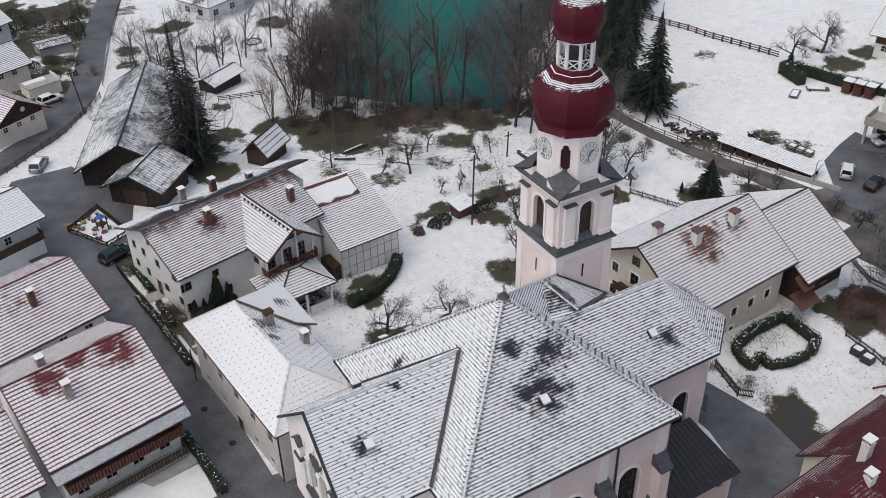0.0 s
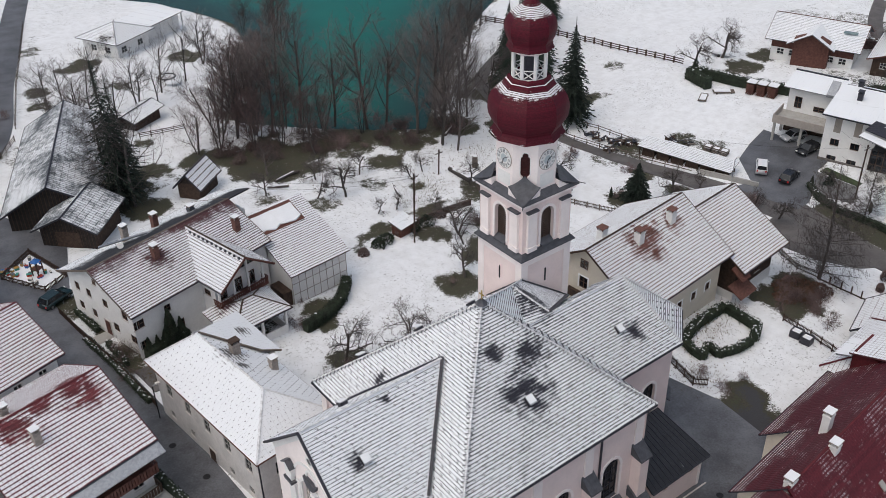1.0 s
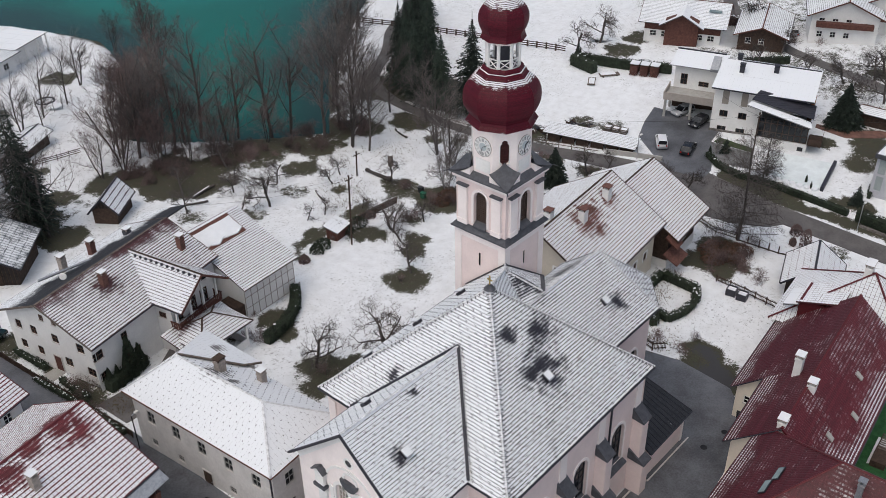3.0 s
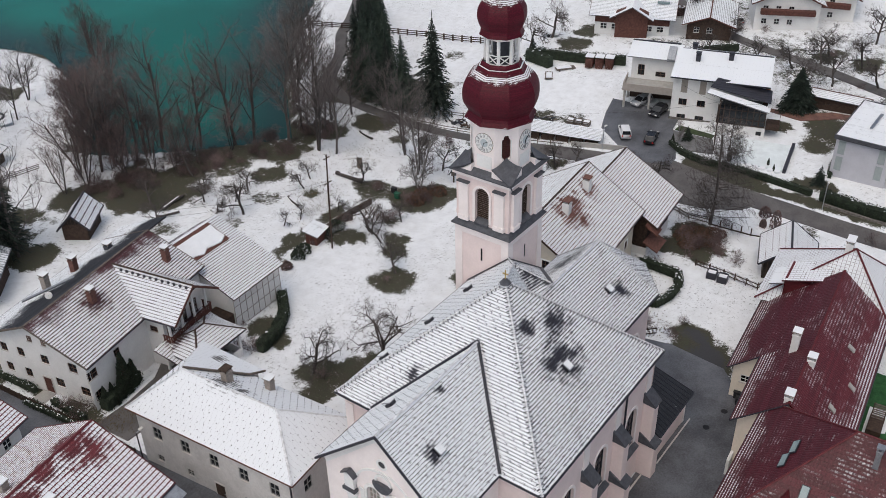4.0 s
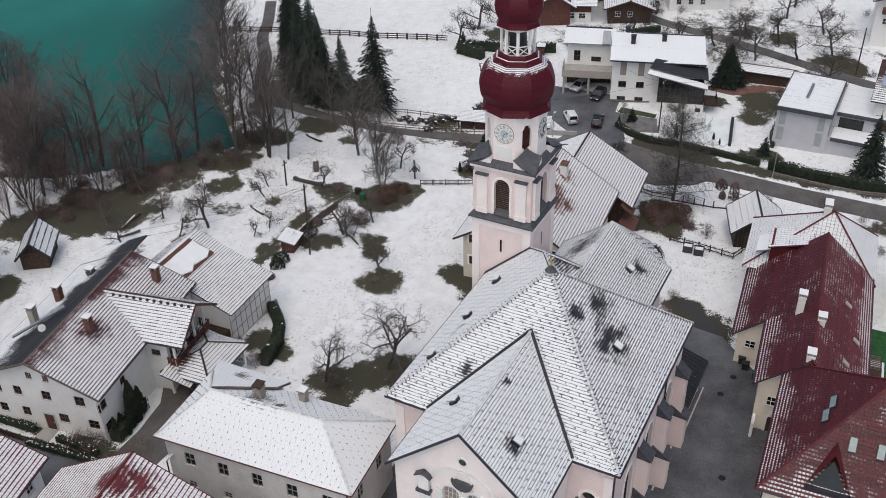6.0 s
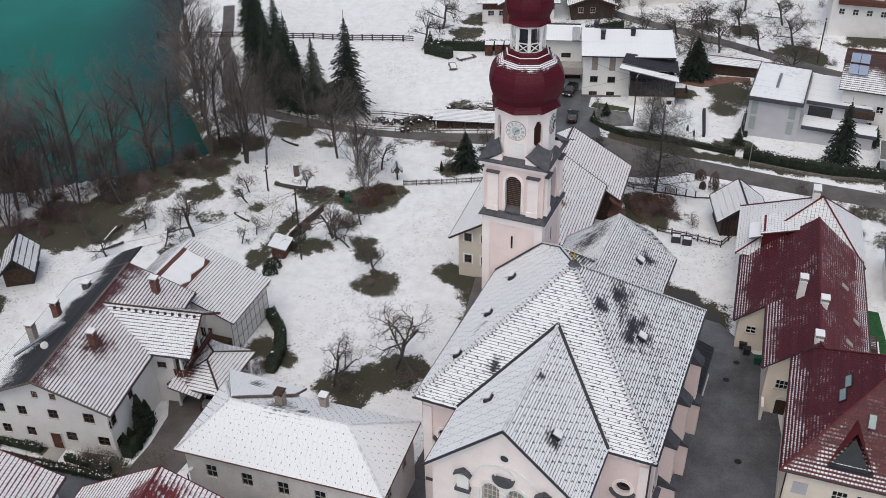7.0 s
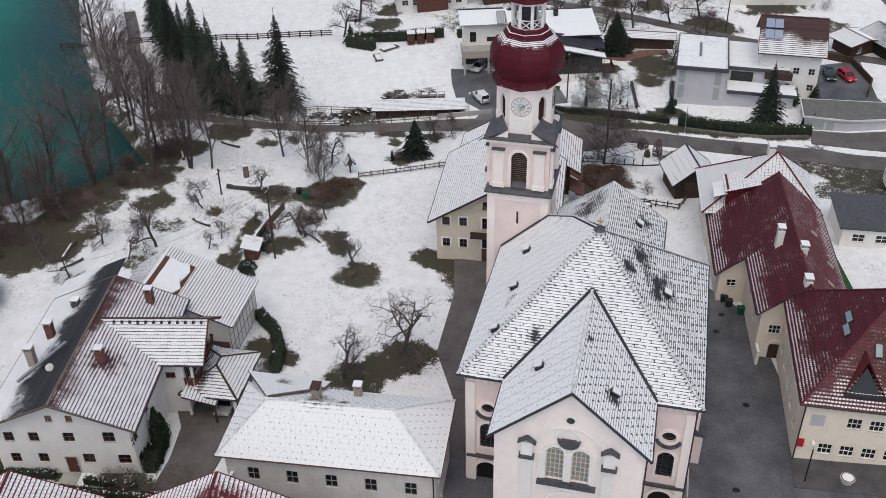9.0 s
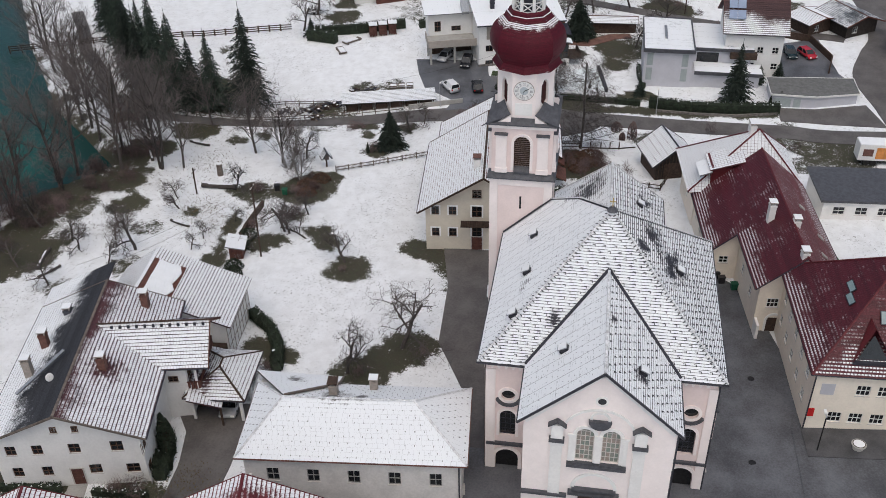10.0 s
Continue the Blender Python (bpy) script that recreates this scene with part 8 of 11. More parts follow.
M_shutter = plain("grey_green_shutter", (0.33, 0.37, 0.37), 0.6, vary=0.08, scale=2)


R_thaw = roof_mat("thawing_flat_roof_snow", (0.24, 0.25, 0.26), edge=-0.5, cover=0.66, column=2.5, line=0.006, patch=0.16, stagger=0.0)
R_halfbare = roof_mat("brown_tiles_bare_above", (0.062, 0.032, 0.033), edge=0.2, cover=0.74, column=0.3, line=0.04, patch=0.1, bare_from=3.4)
# pale blue base colour holds the sky's reflection on the panels
M_solar = plain("sky_reflection_solar_glass", (0.22, 0.28, 0.40), 0.08, vary=0.12, scale=1, bump=0.02, spec=0.7)


def grey_house():
    x, y = 133.4, 43.2
    h = thing("grey_modern_house", x, y, -1.2, 0, "cool grey modern house with flat snow-covered roof", "house")
    op = [("left", -3.2, 0.6, 1.1, 2.4), ("left", -3.2, 3.4, 1.1, 2.4), ("left", 2.9, 0.6, 1.1, 2.4), ("left", 2.9, 3.4, 1.1, 2.4)]
    w = block(h, 14.4, 8.4, -3.5, 6.4, M_wall_modern, op, mat_frame=M_wall_modern, bars=(1, 1), sill=False)
    for side, px, pz, pw, ph in op:
        part("shutter", shifted(boxes((-pw / 2 + 0.02, pw / 2 - 0.02, 0.03, 0.06, 0.02, ph - 0.02)), side_pose(side, 14.4, 8.4) @ pose(px, 0, pz)), M_shutter, w, "closed pale grey-green shutter")
    part("roof", roof_slope([(-7.7, -4.4, 6.5), (7.7, -4.4, 6.5), (7.7, 4.4, 6.75), (-7.7, 4.4, 6.75)], 5, 0.01, 1), R_thaw, h, "flat roof with snow")
    bm = bmesh.new()
    for a, b in (((-7.7, -4.4), (7.7, -4.4)), ((7.7, -4.4), (7.7, 4.4)), ((7.7, 4.4), (-7.7, 4.4)), ((-7.7, 4.4), (-7.7, -4.4))):
        beam(bm, (*a, 6.45), (*b, 6.45), 0.2, 0.7)
    part("parapet", bm, M_slate, h)
    part("roof_light", boxes((-2.6, 3.4, 0.2, 0.65, 6.7, 6.95)), M_steel, h, "long metal roof light")
    part("wing_fascia", boxes((-7.5, -7.42, -16.4, -4.7, 2.2, 2.8), (-3.5, -3.42, -15.0, -4.7, 5.0, 5.6)), M_slate, h, "dark roof edge")
    part("side_wing", boxes((-3.0, 8.0, -14.6, -4.22, -3.5, 5.4)), M_wall_modern, h)
    part("wing_glazing", boxes((-3.06, -3.01, -9.0, -5.2, 0.8, 4.6)), M_glass, h)
    part("garage_wing", boxes((-7.0, -3.1, -16.0, -4.22, -3.5, 2.6)), M_wall_modern, h)
    part("wing_roof", roof_slope([(-7.4, -16.4, 2.75), (-3.1, -16.4, 2.75), (-3.1, -4.7, 2.85), (-7.4, -4.7, 2.85)], 4, 0.01, 5), R_flat, h)
    part("upper_roof", roof_slope([(-3.4, -15.0, 5.55), (8.4, -15.0, 5.55), (8.4, -4.7, 5.65), (-3.4, -4.7, 5.65)], 4, 0.01, 6), R_flat, h)


grey_house()
h2 = village_house("white_gabled_house", "white house with brown snowy roof and solar panels", 136.6, 28.3, 0, 11.0, 10.0, 8.6, 12.6, R_halfbare, M_wall_white, along="y",
                   rows=(("left", -4, 2.6, 4, 4.2, 1.1, 1.2), ("left", -4, 4.0, 3, 1.2, 1.1, 1.2), ("front", -3, 3, 3, 4.2, 1.1, 1.2)), over=0.9)
for k in range(4):
    sl = math.degrees(math.atan(4.0 / 6.0))
    m = pose(-3.4 + (k // 2) * 1.9, 2.6 + (k % 2) * 1.5, 10.42 + (k // 2) * 1.27, 0, -sl, 0)
    s = part("solar_panel", shifted(boxes((-0.95, 0.9, -0.7, 0.7, 0.06, 0.14)), m), M_solar, h2, "solar panel coloured blue-grey like the reflected sky")
part("balcony", boxes((-7.3, -6.02, -0.6, 4.0, 3.6, 4.7)), M_wood_dark, h2, "dark wooden balcony")


def pension():
    x, y = 170.0, 103.8
    h = village_house("chalet", "white and brown timber chalet with wide snowy roof", x, y, 21, 11.5, 15.8, 4.6, 7.4, R_metal, M_wall_white, over=1.2, end=1.2, along="y",
                      rows=(("left", -6, 2.4, 6, 0.8, 1.4, 1.2), ("front", -4, 3, 3, 1.0, 1.2, 1.2)))
    part("timber_front", boxes((-5.95, -5.76, -7.88, 7.88, 2.3, 4.5)), M_wood_red, h, "reddish timber upper storey")
    part("timber_gable", boxes((-7.4, -5.96, -3.4, 3.4, -2.5, 5.2)), M_wood_red, h, "projecting brown timber bay")
    for s in (-1, 1):
        part("gable_slope", roof_slope([(-8.6, s * 4.6, 4.2), (-3.6, s * 4.6, 4.2), (-0.6, 0, 6.9), (-8.6, 0, 6.9)], 0.8, 0.02, 3 + s), R_metal, h)
    bm = bmesh.new()
    prism(bm, [(-3.4, 0), (3.4, 0), (0, 1.5)], 0, 1.4)
    part("timber_gable_top", shifted(bm, pose(-7.4, 0, 5.2) @ Matrix(((0, 0, 1, 0), (1, 0, 0, 0), (0, 1, 0, 0), (0, 0, 0, 1)))), M_wood_red, h)
    part("solar_panel", boxes((-3.2, -1.6, -7.4, -4.8, 6.25, 6.42)), M_roof_glass, h, "solar panel on the snowy roof")


pension()
far = [
    ("chalet", "white house with timber gable above the road", 212, 84, 25, 12, 13, 6.0, 9.0, R_dark, M_wall_white),
    ("chalet", "dark timber house with carport above the road", 196, 96, 20, 14, 9, 3.4, 5.0, R_dark, M_wood_dark),
    ("apartment_house", "white apartment house with long dark balconies", 203, 31, 5, 14, 18, 9.0, 12.0, R_dark, M_wall_white),
    ("chalet", "white house with red timber balcony on the slope", 226, 78, 15, 12, 12, 5.5, 8.5, R_metal, M_wall_white),
    ("farm_shed", "dark timber shed with white snowy roof by the side road", 163.7, 14.2, 35, 5, 6.5, 2.6, 3.2, R_white, M_wood_dark),
    ("farm_shed", "blackened timber shed with patchy sheet roof", 164.3, 7.2, 30, 8, 7, 2.8, 4.0, R_barn, M_wood_black),
    ("farm_shed", "grey plank shed at the side road", 134, -2, -30, 9, 6, 3.0, 4.6, R_dark, M_wood_grey),
    ("farm_shed", "small brown shed with white snowy roof", 152, -3, -20, 8, 6, 3.0, 4.4, R_flat, M_wood_red),
]
for nm, lb, fx, fy, fyaw, flx, fwy, fe, fr, rf, wl in far:
    fx, fy = up_bank(fx, fy)
    hh = village_house(nm, lb, fx, fy, fyaw, flx, fwy, fe, fr, rf, wl, over=1.0, end=1.0, rows=(("left", -fwy / 2 + 2, 2.6, max(1, int((fwy - 3) / 2.6)), fe - 2.2, 1.1, 1.2),) + ((("left", -fwy / 2 + 2, 2.6, max(1, int((fwy - 3) / 2.6)), fe - 5.0, 1.1, 1.2),) if fe > 5 else ()), base=-4)
    if nm in ("chalet", "apartment_house") and fe > 5:
        bl = part("balcony", boxes((-flx / 2 - 1.3, -flx / 2 - 0.02, -fwy / 2 + 1, fwy / 2 - 1, fe - 2.6, fe - 1.6)), M_wood_red, hh, "timber balcony along the front")

village_house("long_shed", "long low dark timber shed with white snow roof", 150.2, 53.3, 3, 3.0, 9.4, 2.3, 2.9, R_white, M_wood_dark, over=0.4, end=0.4, along="y")


def garage():
    x, y = 123.2, 18.6
    h = thing("garage_block", x, y, gz(x, y), 0, "low grey angled garage block with dark gravel roof", "garage")
    ring = [(119.9 - x, 25.6 - y), (119.6 - x, 18.6 - y), (121.6 - x, 11.5 - y), (127.5 - x, 11.5 - y), (126.4 - x, 25.7 - y)]
    part("wall", prism(bmesh.new(), ring, -3, 1.75), M_wall_modern, h)
    part("roof", prism(bmesh.new(), [(p * 1.05, q * 1.04) for p, q in ring], 1.75, 2.0), M_gravelroof, h, "flat dark gravel roof")
    for a, b in zip(ring, ring[1:] + ring[:1]):
        bm = bmesh.new()
        beam(bm, (a[0] * 1.06, a[1] * 1.05, 1.9), (b[0] * 1.06, b[1] * 1.05, 1.9), 0.12, 0.3)
        part("roof_edge", bm, M_frame_white, h, "pale metal roof edge")
    for k in range(2):
        part("garage_door", boxes((-3.5, -3.42, 0.6 + 3.3 * k, 3.5 + 3.3 * k, -1.2, 1.3)), M_shutter, h, "plain grey garage door")


garage()


def flat_building():
    x, y = 86.8, 16.6
    h = thing("flat_roofed_building", x, y, gz(x, y), 4, "low white building with dark blue-grey flat roof", "building")
    block(h, 8.5, 14.5, -3, 3.0, M_wall_white, [("left", -5 + 3 * k, 0.9, 1.6, 1.2) for k in range(4)])
    part("roof", boxes((-4.7, 4.7, -7.7, 7.7, 3.0, 3.35)), M_slate, h, "flat dark sheet roof")


flat_building()


def bungalow():
    x, y = 63.5, 208.5
    h = thing("white_bungalow", x, y, gz(x, y), 25, "white bungalow with pyramid roof and snowy terrace", "house")
    block(h, 10, 10, -4, 3.6, M_wall_white, [("front", -3, 0.9, 1.6, 1.4), ("front", 2, 0.9, 1.6, 1.4), ("left", -2, 0.9, 1.6, 1.4), ("left", 2, 0.9, 1.6, 1.4)])
    hip_roof(h, 10, 10, 3.6, 6.0, R_metal, over=1.0)
    part("wing", boxes((5, 17, -3, 5, -4, 3.2)), M_wall_white, h)
    part("wing_roof", roof_slope([(4.6, -4.2, 3.4), (17.8, -4.2, 3.4), (17.8, 5.6, 3.5), (4.6, 5.6, 3.5)], 4, 0.01, 1), R_flat, h)
    for px in (6, 10, 14, 17.2):
        part("column", prism(bmesh.new(), [(px + a, -3.9 + b) for a, b in ngon(0.18, 8)], -3, 3.3), M_frame_white, h)


bungalow()


# ---- small structures ----
R_shed = roof_mat("dirty_snow_on_tiles", (0.07, 0.066, 0.062), edge=0.04, cover=0.72, column=0.34, line=0.02, patch=0.16, soft=0.09)


def long_woodshed():
    x, y = 116.4, 92.0
    h = thing("roadside_woodshed", x, y, gz(x, y), 14.5, "long low wood shed with snowy tile roof beside the road", "shed")
    part("back_wall", boxes((1.0, 1.15, -8, 8, -0.5, 1.7)), M_wood_dark, h)
    part("roof_slope", roof_slope([(-1.9, -8.4, 1.5), (-1.9, 8.4, 1.5), (1.5, 8.4, 2.2), (1.5, -8.4, 2.2)], 0.4, 0.02, 1), R_shed, h)
    for k in range(7):
        part("post", boxes((-1.6, -1.45, -8 + 2.66 * k, -7.85 + 2.66 * k, -0.5, 1.5)), M_wood_dark, h)
        part("firewood", boxes((-1.2, 0.9, -7.7 + 2.66 * min(k, 5), -5.6 + 2.66 * min(k, 5), -0.4, 0.9 + 0.1 * (k % 3))), M_wood_dark, h) if k < 6 else None


long_woodshed()


def log_pile(x, y, yaw, length, high, label):
    x, y = up_bank(x, y)
    h = thing("log_pile", x, y, gz(x, y), yaw, label, "log pile")
    rnd = random.Random(int(x * 10))
    n = 0
    for r in range(int(high / 0.3)):
        for k in range(int(length / 0.32) - r % 2):
            px = -length / 2 + 0.32 * k + (0.16 if r % 2 else 0) + 0.16
            rad = rnd.uniform(0.12, 0.16)
            part("log", prism_side(px, 0.16 + r * 0.28, rad, 2.0 + rnd.uniform(-0.1, 0.1)), M_brick if rnd.random() < 0.35 else M_wood_red, h)
    part("snow_cap", boxes((-length / 2, length / 2, -0.95, 0.95, high + 0.02, high + 0.14)), M_snow, h, "snow on top of the logs")


def prism_side(px, pz, r, length):
    bm = bmesh.new()
    ring = [(px + r * math.cos(math.tau * k / 7), pz + r * math.sin(math.tau * k / 7)) for k in range(7)]
    a, b = [bm.verts.new((x, -length / 2, z)) for x, z in ring], [bm.verts.new((x, length / 2, z)) for x, z in ring]
    bm.faces.new(a), bm.faces.new(b[::-1])
    for i in range(7):
        bm.faces.new((a[i], b[i], b[(i + 1) % 7], a[(i + 1) % 7]))
    return bm


for k in range(3):
    log_pile(154.9 + 0.8 * k, 106.0 - 1.95 * k, -73, 1.75, 2.3, "tall stack of split reddish firewood under snow")


def pool():
    """A covered swimming pool under snow, with a dark wall at one end and a row of edge stones."""
    ring = ((123.2, 63.6), (123.6, 53.9), (132.4, 55.6), (131.0, 65.6))
    h = thing("covered_pool", 128, 60, gz(128, 60), 0, "snow-covered pool cover with a row of pale edge stones", "pool")
    L = lambda p, z: Vector((p[0] - 128, p[1] - 60, z + gz(*p) - gz(128, 60)))
    bm = bmesh.new()
    v = [bm.verts.new(L(p, 0.22)) for p in ring]
    w = [bm.verts.new(L(p, -0.5)) for p in ring]
    bm.faces.new(v), bm.faces.new(w[::-1])
    for i in range(4):
        bm.faces.new((v[i], w[i], w[(i + 1) % 4], v[(i + 1) % 4]))
    bmesh.ops.recalc_face_normals(bm, faces=bm.faces[:])
    part("cover", bm, M_pool, h)
    bm = bmesh.new()
    beam(bm, L((123.3, 53.6), 0.3), L((132.6, 55.3), 0.3), 0.5, 0.9)
    part("end_wall", bm, M_trim_dark, h, "dark low end wall")
    for k in range(8):
        p = Vector((123.2, 63.0)).lerp(Vector((123.5, 54.6)), k / 7)
        part("edge_stone", shifted(prism(bmesh.new(), ngon(0.52, 10), -0.3, 0.34, 0.9), Matrix.Translation(L(p, 0) + Vector((-0.5, 0, 0)))), M_snow, h)


M_pool = plain("icy_pool_cover", (0.70, 0.75, 0.76), 0.5, vary=0.12, scale=0.5)
pool()


def pole(x, y, high, label, lean=0.0, arm=False, name="utility_pole"):
    x, y = up_bank(x, y)
    h = thing(name, x, y, gz(x, y), 0, label, "pole")
    bm = bmesh.new()
    thick = 0.14 if arm else 0.24
    beam(bm, (0, 0, -0.5), (lean, 0, high), thick, thick, 8)
    part("mast", bm, M_wood_dark if not arm else M_iron if label.startswith("dark") else M_steel, h)
    if arm:
        bm = bmesh.new()
        beam(bm, (0, 0, high), (0.5, 0, high + 0.15), 0.08, 0.08)
        part("arm", bm, M_steel, h)
        part("lamp_head", boxes((0.35, 0.95, -0.14, 0.14, high + 0.1, high + 0.24)), M_frame_white, h, "pale lamp head")
    else:
        part("crossarm", boxes((lean - 0.7, lean + 0.7, -0.06, 0.06, high - 0.7, high - 0.56)), M_wood_dark, h)
        for k in (-0.6, -0.2, 0.2, 0.6):
            part("insulator", prism(bmesh.new(), [(lean + k + a, b) for a, b in ngon(0.06, 6)], high - 0.56, high - 0.38), M_frame_white, h)
    return h


pole(64.4, 98.6, 11.2, "tall dark wooden utility pole in the orchard", 0.4)
pole(128.1, 67.3, 9.5, "dark wooden utility pole by the yard")
pole(25.5, 163.6, 8.5, "dark leaning utility pole at the street", -0.8)
pole(81.0, 114.5, 4.5, "short weathered pole in the garden", 0.2)
pole(172, 40, 9, "wooden utility pole on the slope")
pole(116.9, 45.2, 4.2, "slim pale street lamp by the hedge", 0, True, "street_lamp")
pole(117.4, 83.2, 4.2, "slim pale street lamp by the road", 0, True, "street_lamp")
pole(19.4, 84.0, 4.6, "dark street lamp at the lane corner", 0, True, "street_lamp")
pole(35.4, 31.2, 4.6, "dark street lamp before the school house", 0, True, "street_lamp")


def cable(p, q, sag, name="overhead_cable"):
    bm = bmesh.new()
    p, q = Vector(p), Vector(q)
    prev = p
    for k in range(1, 13):
        t = k / 12
        c = p.lerp(q, t) - Vector((0, 0, sag * 4 * t * (1 - t)))
        beam(bm, prev, c, 0.035, 0.035, 3)
        prev = c
    tagged(part(name, bm, M_iron), "thin dark overhead cable between poles", "cable")


z_p = gz(64.4, 98.6) + 10.7
cable((64.2, 98.5, z_p), (44.5, 108.5, 10.6), 0.8)
cable((65.2, 98.7, z_p), (45.0, 113.0, 9.6), 0.8)
cable((125.0, 66.0, gz(125.0, 66.3) + 8.9), (130.2, 75.0, 5.5), 0.3)
cable((125.0, 66.6, gz(125.0, 66.3) + 8.9), (112, 92, 3.0), 0.8)
cable((125.0, 66.0, gz(125.0, 66.3) + 8.9), (155, 40, 3.0), 1.0)


# ---- fences ----
def rail_fence(pts, high, rails, step, mat, label, name="fence", pickets=False, post_w=0.12):
    pts = [up_bank(*p) for p in pts]
    h = thing(name, pts[0][0], pts[0][1], gz(*pts[0]), 0, label, "fence")
    ox, oy, oz = pts[0][0], pts[0][1], gz(*pts[0])
    G = lambda x, y, z: (x - ox, y - oy, gz(x, y) - oz + z)
    post_me = mesh_of("post", boxes((-post_w / 2, post_w / 2, -post_w / 2, post_w / 2, -0.4, high + 0.08)), mat)
    bm = bmesh.new()
    any_p = False
    for (ax, ay), (bx, by) in zip(pts, pts[1:]):
        ln = math.hypot(bx - ax, by - ay)
        n = max(1, round(ln / step))
        ang = math.degrees(math.atan2(by - ay, bx - ax))
        for k in range(n):
            x0, y0, x1, y1 = ax + (bx - ax) * k / n, ay + (by - ay) * k / n, ax + (bx - ax) * (k + 1) / n, ay + (by - ay) * (k + 1) / n
            put("post", post_me, h, pose(*G(x0, y0, 0), 0, 0, ang))
            for r in rails:
                rb = bmesh.new()
                beam(rb, G(x0, y0, r), G(x1, y1, r), 0.05, 0.12 if post_w < 0.15 else 0.2)
                part("rail", rb, mat, h)
            if pickets:
                m = int(step / 0.2)
                for j in range(m):
                    t = (j + 0.5) / m
                    px, py = x0 + (x1 - x0) * t, y0 + (y1 - y0) * t
                    beam(bm, G(px, py, 0.08), G(px, py, high), 0.09, 0.03)
                    any_p = True
    if any_p:
        tagged(part("picket_rest", bm, mat, h), kind="stuff")
    else:
        bm.free()


rail_fence([(136, 178), (143.4, 160), (149.2, 145.5), (156.0, 124.5)], 1.35, (0.3, 0.75, 1.2), 2.4, M_wood_dark, "long dark wooden rail fence across the snowy field", post_w=0.26)
rail_fence([(90.4, 95.0), (93.0, 89.5), (96.4, 83.2), (101, 74), (104.5, 66)], 1.0, (0.3, 0.8), 2.2, M_wood_grey, "grey picket fence along the orchard", pickets=True)
rail_fence([(104.5, 66), (102.1, 60.6), (102.3, 57.4)], 1.0, (0.3, 0.8), 2.2, M_wood_grey, "dark picket fence beside the road", pickets=True)
rail_fence([(102.3, 57.4), (102.4, 54), (102.5, 51.1), (103.2, 48.5)], 1.1, (0.1,), 1.9, M_wood_dark, "posts of a low garden fence beside the road", post_w=0.16)
rail_fence([(89.8, 54.2), (89.4, 50), (88.6, 45.0), (93.0, 43.6)], 1.1, (0.3, 0.85), 2.0, M_wood_dark, "dark garden fence before the shed", pickets=True)
rail_fence([(71.6, 57.5), (70.2, 52.6), (71.4, 51.4)], 1.3, (0.3, 1.0), 2.0, M_wood_dark, "dark board fence of the kitchen garden", pickets=True)
rail_fence([(19.9, 86.0), (19.2, 95.5), (18.2, 104), (17.6, 111)], 1.0, (0.3, 0.8), 2.0, M_wood_dark, "dark low fence along the village street", pickets=True)
rail_fence([(109.6, 126), (107.9, 118), (108.6, 110.9), (111.9, 98.4), (115.0, 89.6)], 1.0, (0.45, 0.9), 2.6, M_wood_grey, "weathered rail fence on the lake lane")
rail_fence([(113.8, 127), (113.4, 118), (115.6, 111.5), (116.4, 103.8)], 1.0, (0.45, 0.9), 2.6, M_wood_grey, "weathered rail fence above the lake lane")
rail_fence([(31.4, 175.2), (38.2, 197.4), (46.4, 221.4), (52, 238)], 1.1, (0.4, 0.95), 2.4, M_wood_dark, "dark rail fence along the upper street")
rail_fence([(29.6, 169.6), (25.7, 163.6), (21.0, 157.2), (11.6, 147.7), (5, 142)], 1.1, (0.3, 0.65, 1.0), 2.2, M_wood_dark, "dark wooden fence by the barn yard")
rail_fence([(47.6, 157.8), (51.6, 157.2), (55.8, 156.8)], 1.2, (0.4, 0.75, 1.05), 2.0, M_wood_dark, "short dark board fence by the bank")


def low_wall(pts, w, high, mat, label, name="garden_wall", cap=None):
    pts = [up_bank(*p) for p in pts]
    h = thing(name, *pts[0], gz(*pts[0]), 0, label, "wall")
    ox, oy, oz = pts[0][0], pts[0][1], gz(*pts[0])
    for (ax, ay), (bx, by) in zip(pts, pts[1:]):
        bm = bmesh.new()
        beam(bm, (ax - ox, ay - oy, gz(ax, ay) - oz + high / 2 - 0.3), (bx - ox, by - oy, gz(bx, by) - oz + high / 2 - 0.3), w, high + 0.6)
        s = part("wall_run", bm, mat, h)
        if cap:
            bm = bmesh.new()
            beam(bm, (ax - ox, ay - oy, gz(ax, ay) - oz + high + 0.06), (bx - ox, by - oy, gz(bx, by) - oz + high + 0.06), w * 0.9, 0.1)
            part("snow_cap", bm, cap, s, "snow on the wall")


low_wall([(116.0, 88.6), (117.9, 84.0), (119.6, 79.5)], 0.3, 0.8, M_concrete, "low grey concrete wall along the lane")
low_wall([(118.2, 45.3), (117.2, 38.2), (116.9, 32.1), (118.4, 24.8)], 0.3, 0.35, M_stone_dark, "low rubble wall below the tall hedge")
low_wall([(157.8, 20.8), (155.2, 15.5), (143.9, 12.8), (137.6, 14.1)], 0.25, 1.3, M_wood_dark, "dark board wall round the parking corner", "yard_wall")
low_wall([(24.2, 66.2), (24.6, 64.9)], 0.3, 1.4, M_stone, "short stone wall beside the church")
low_wall([(58.9, 41.6), (50.6, 41.6), (50.0, 42.2), (31, 42.2)], 0.15, 0.12, M_stone, "stone edging of the gravel strip", "stone_edging")
low_wall([(65.6, 102.6), (71.4, 103.2), (78.4, 103.0)], 0.35, 0.9, M_wood_dark, "dark plank wall with brushwood in the orchard", "plank_wall")


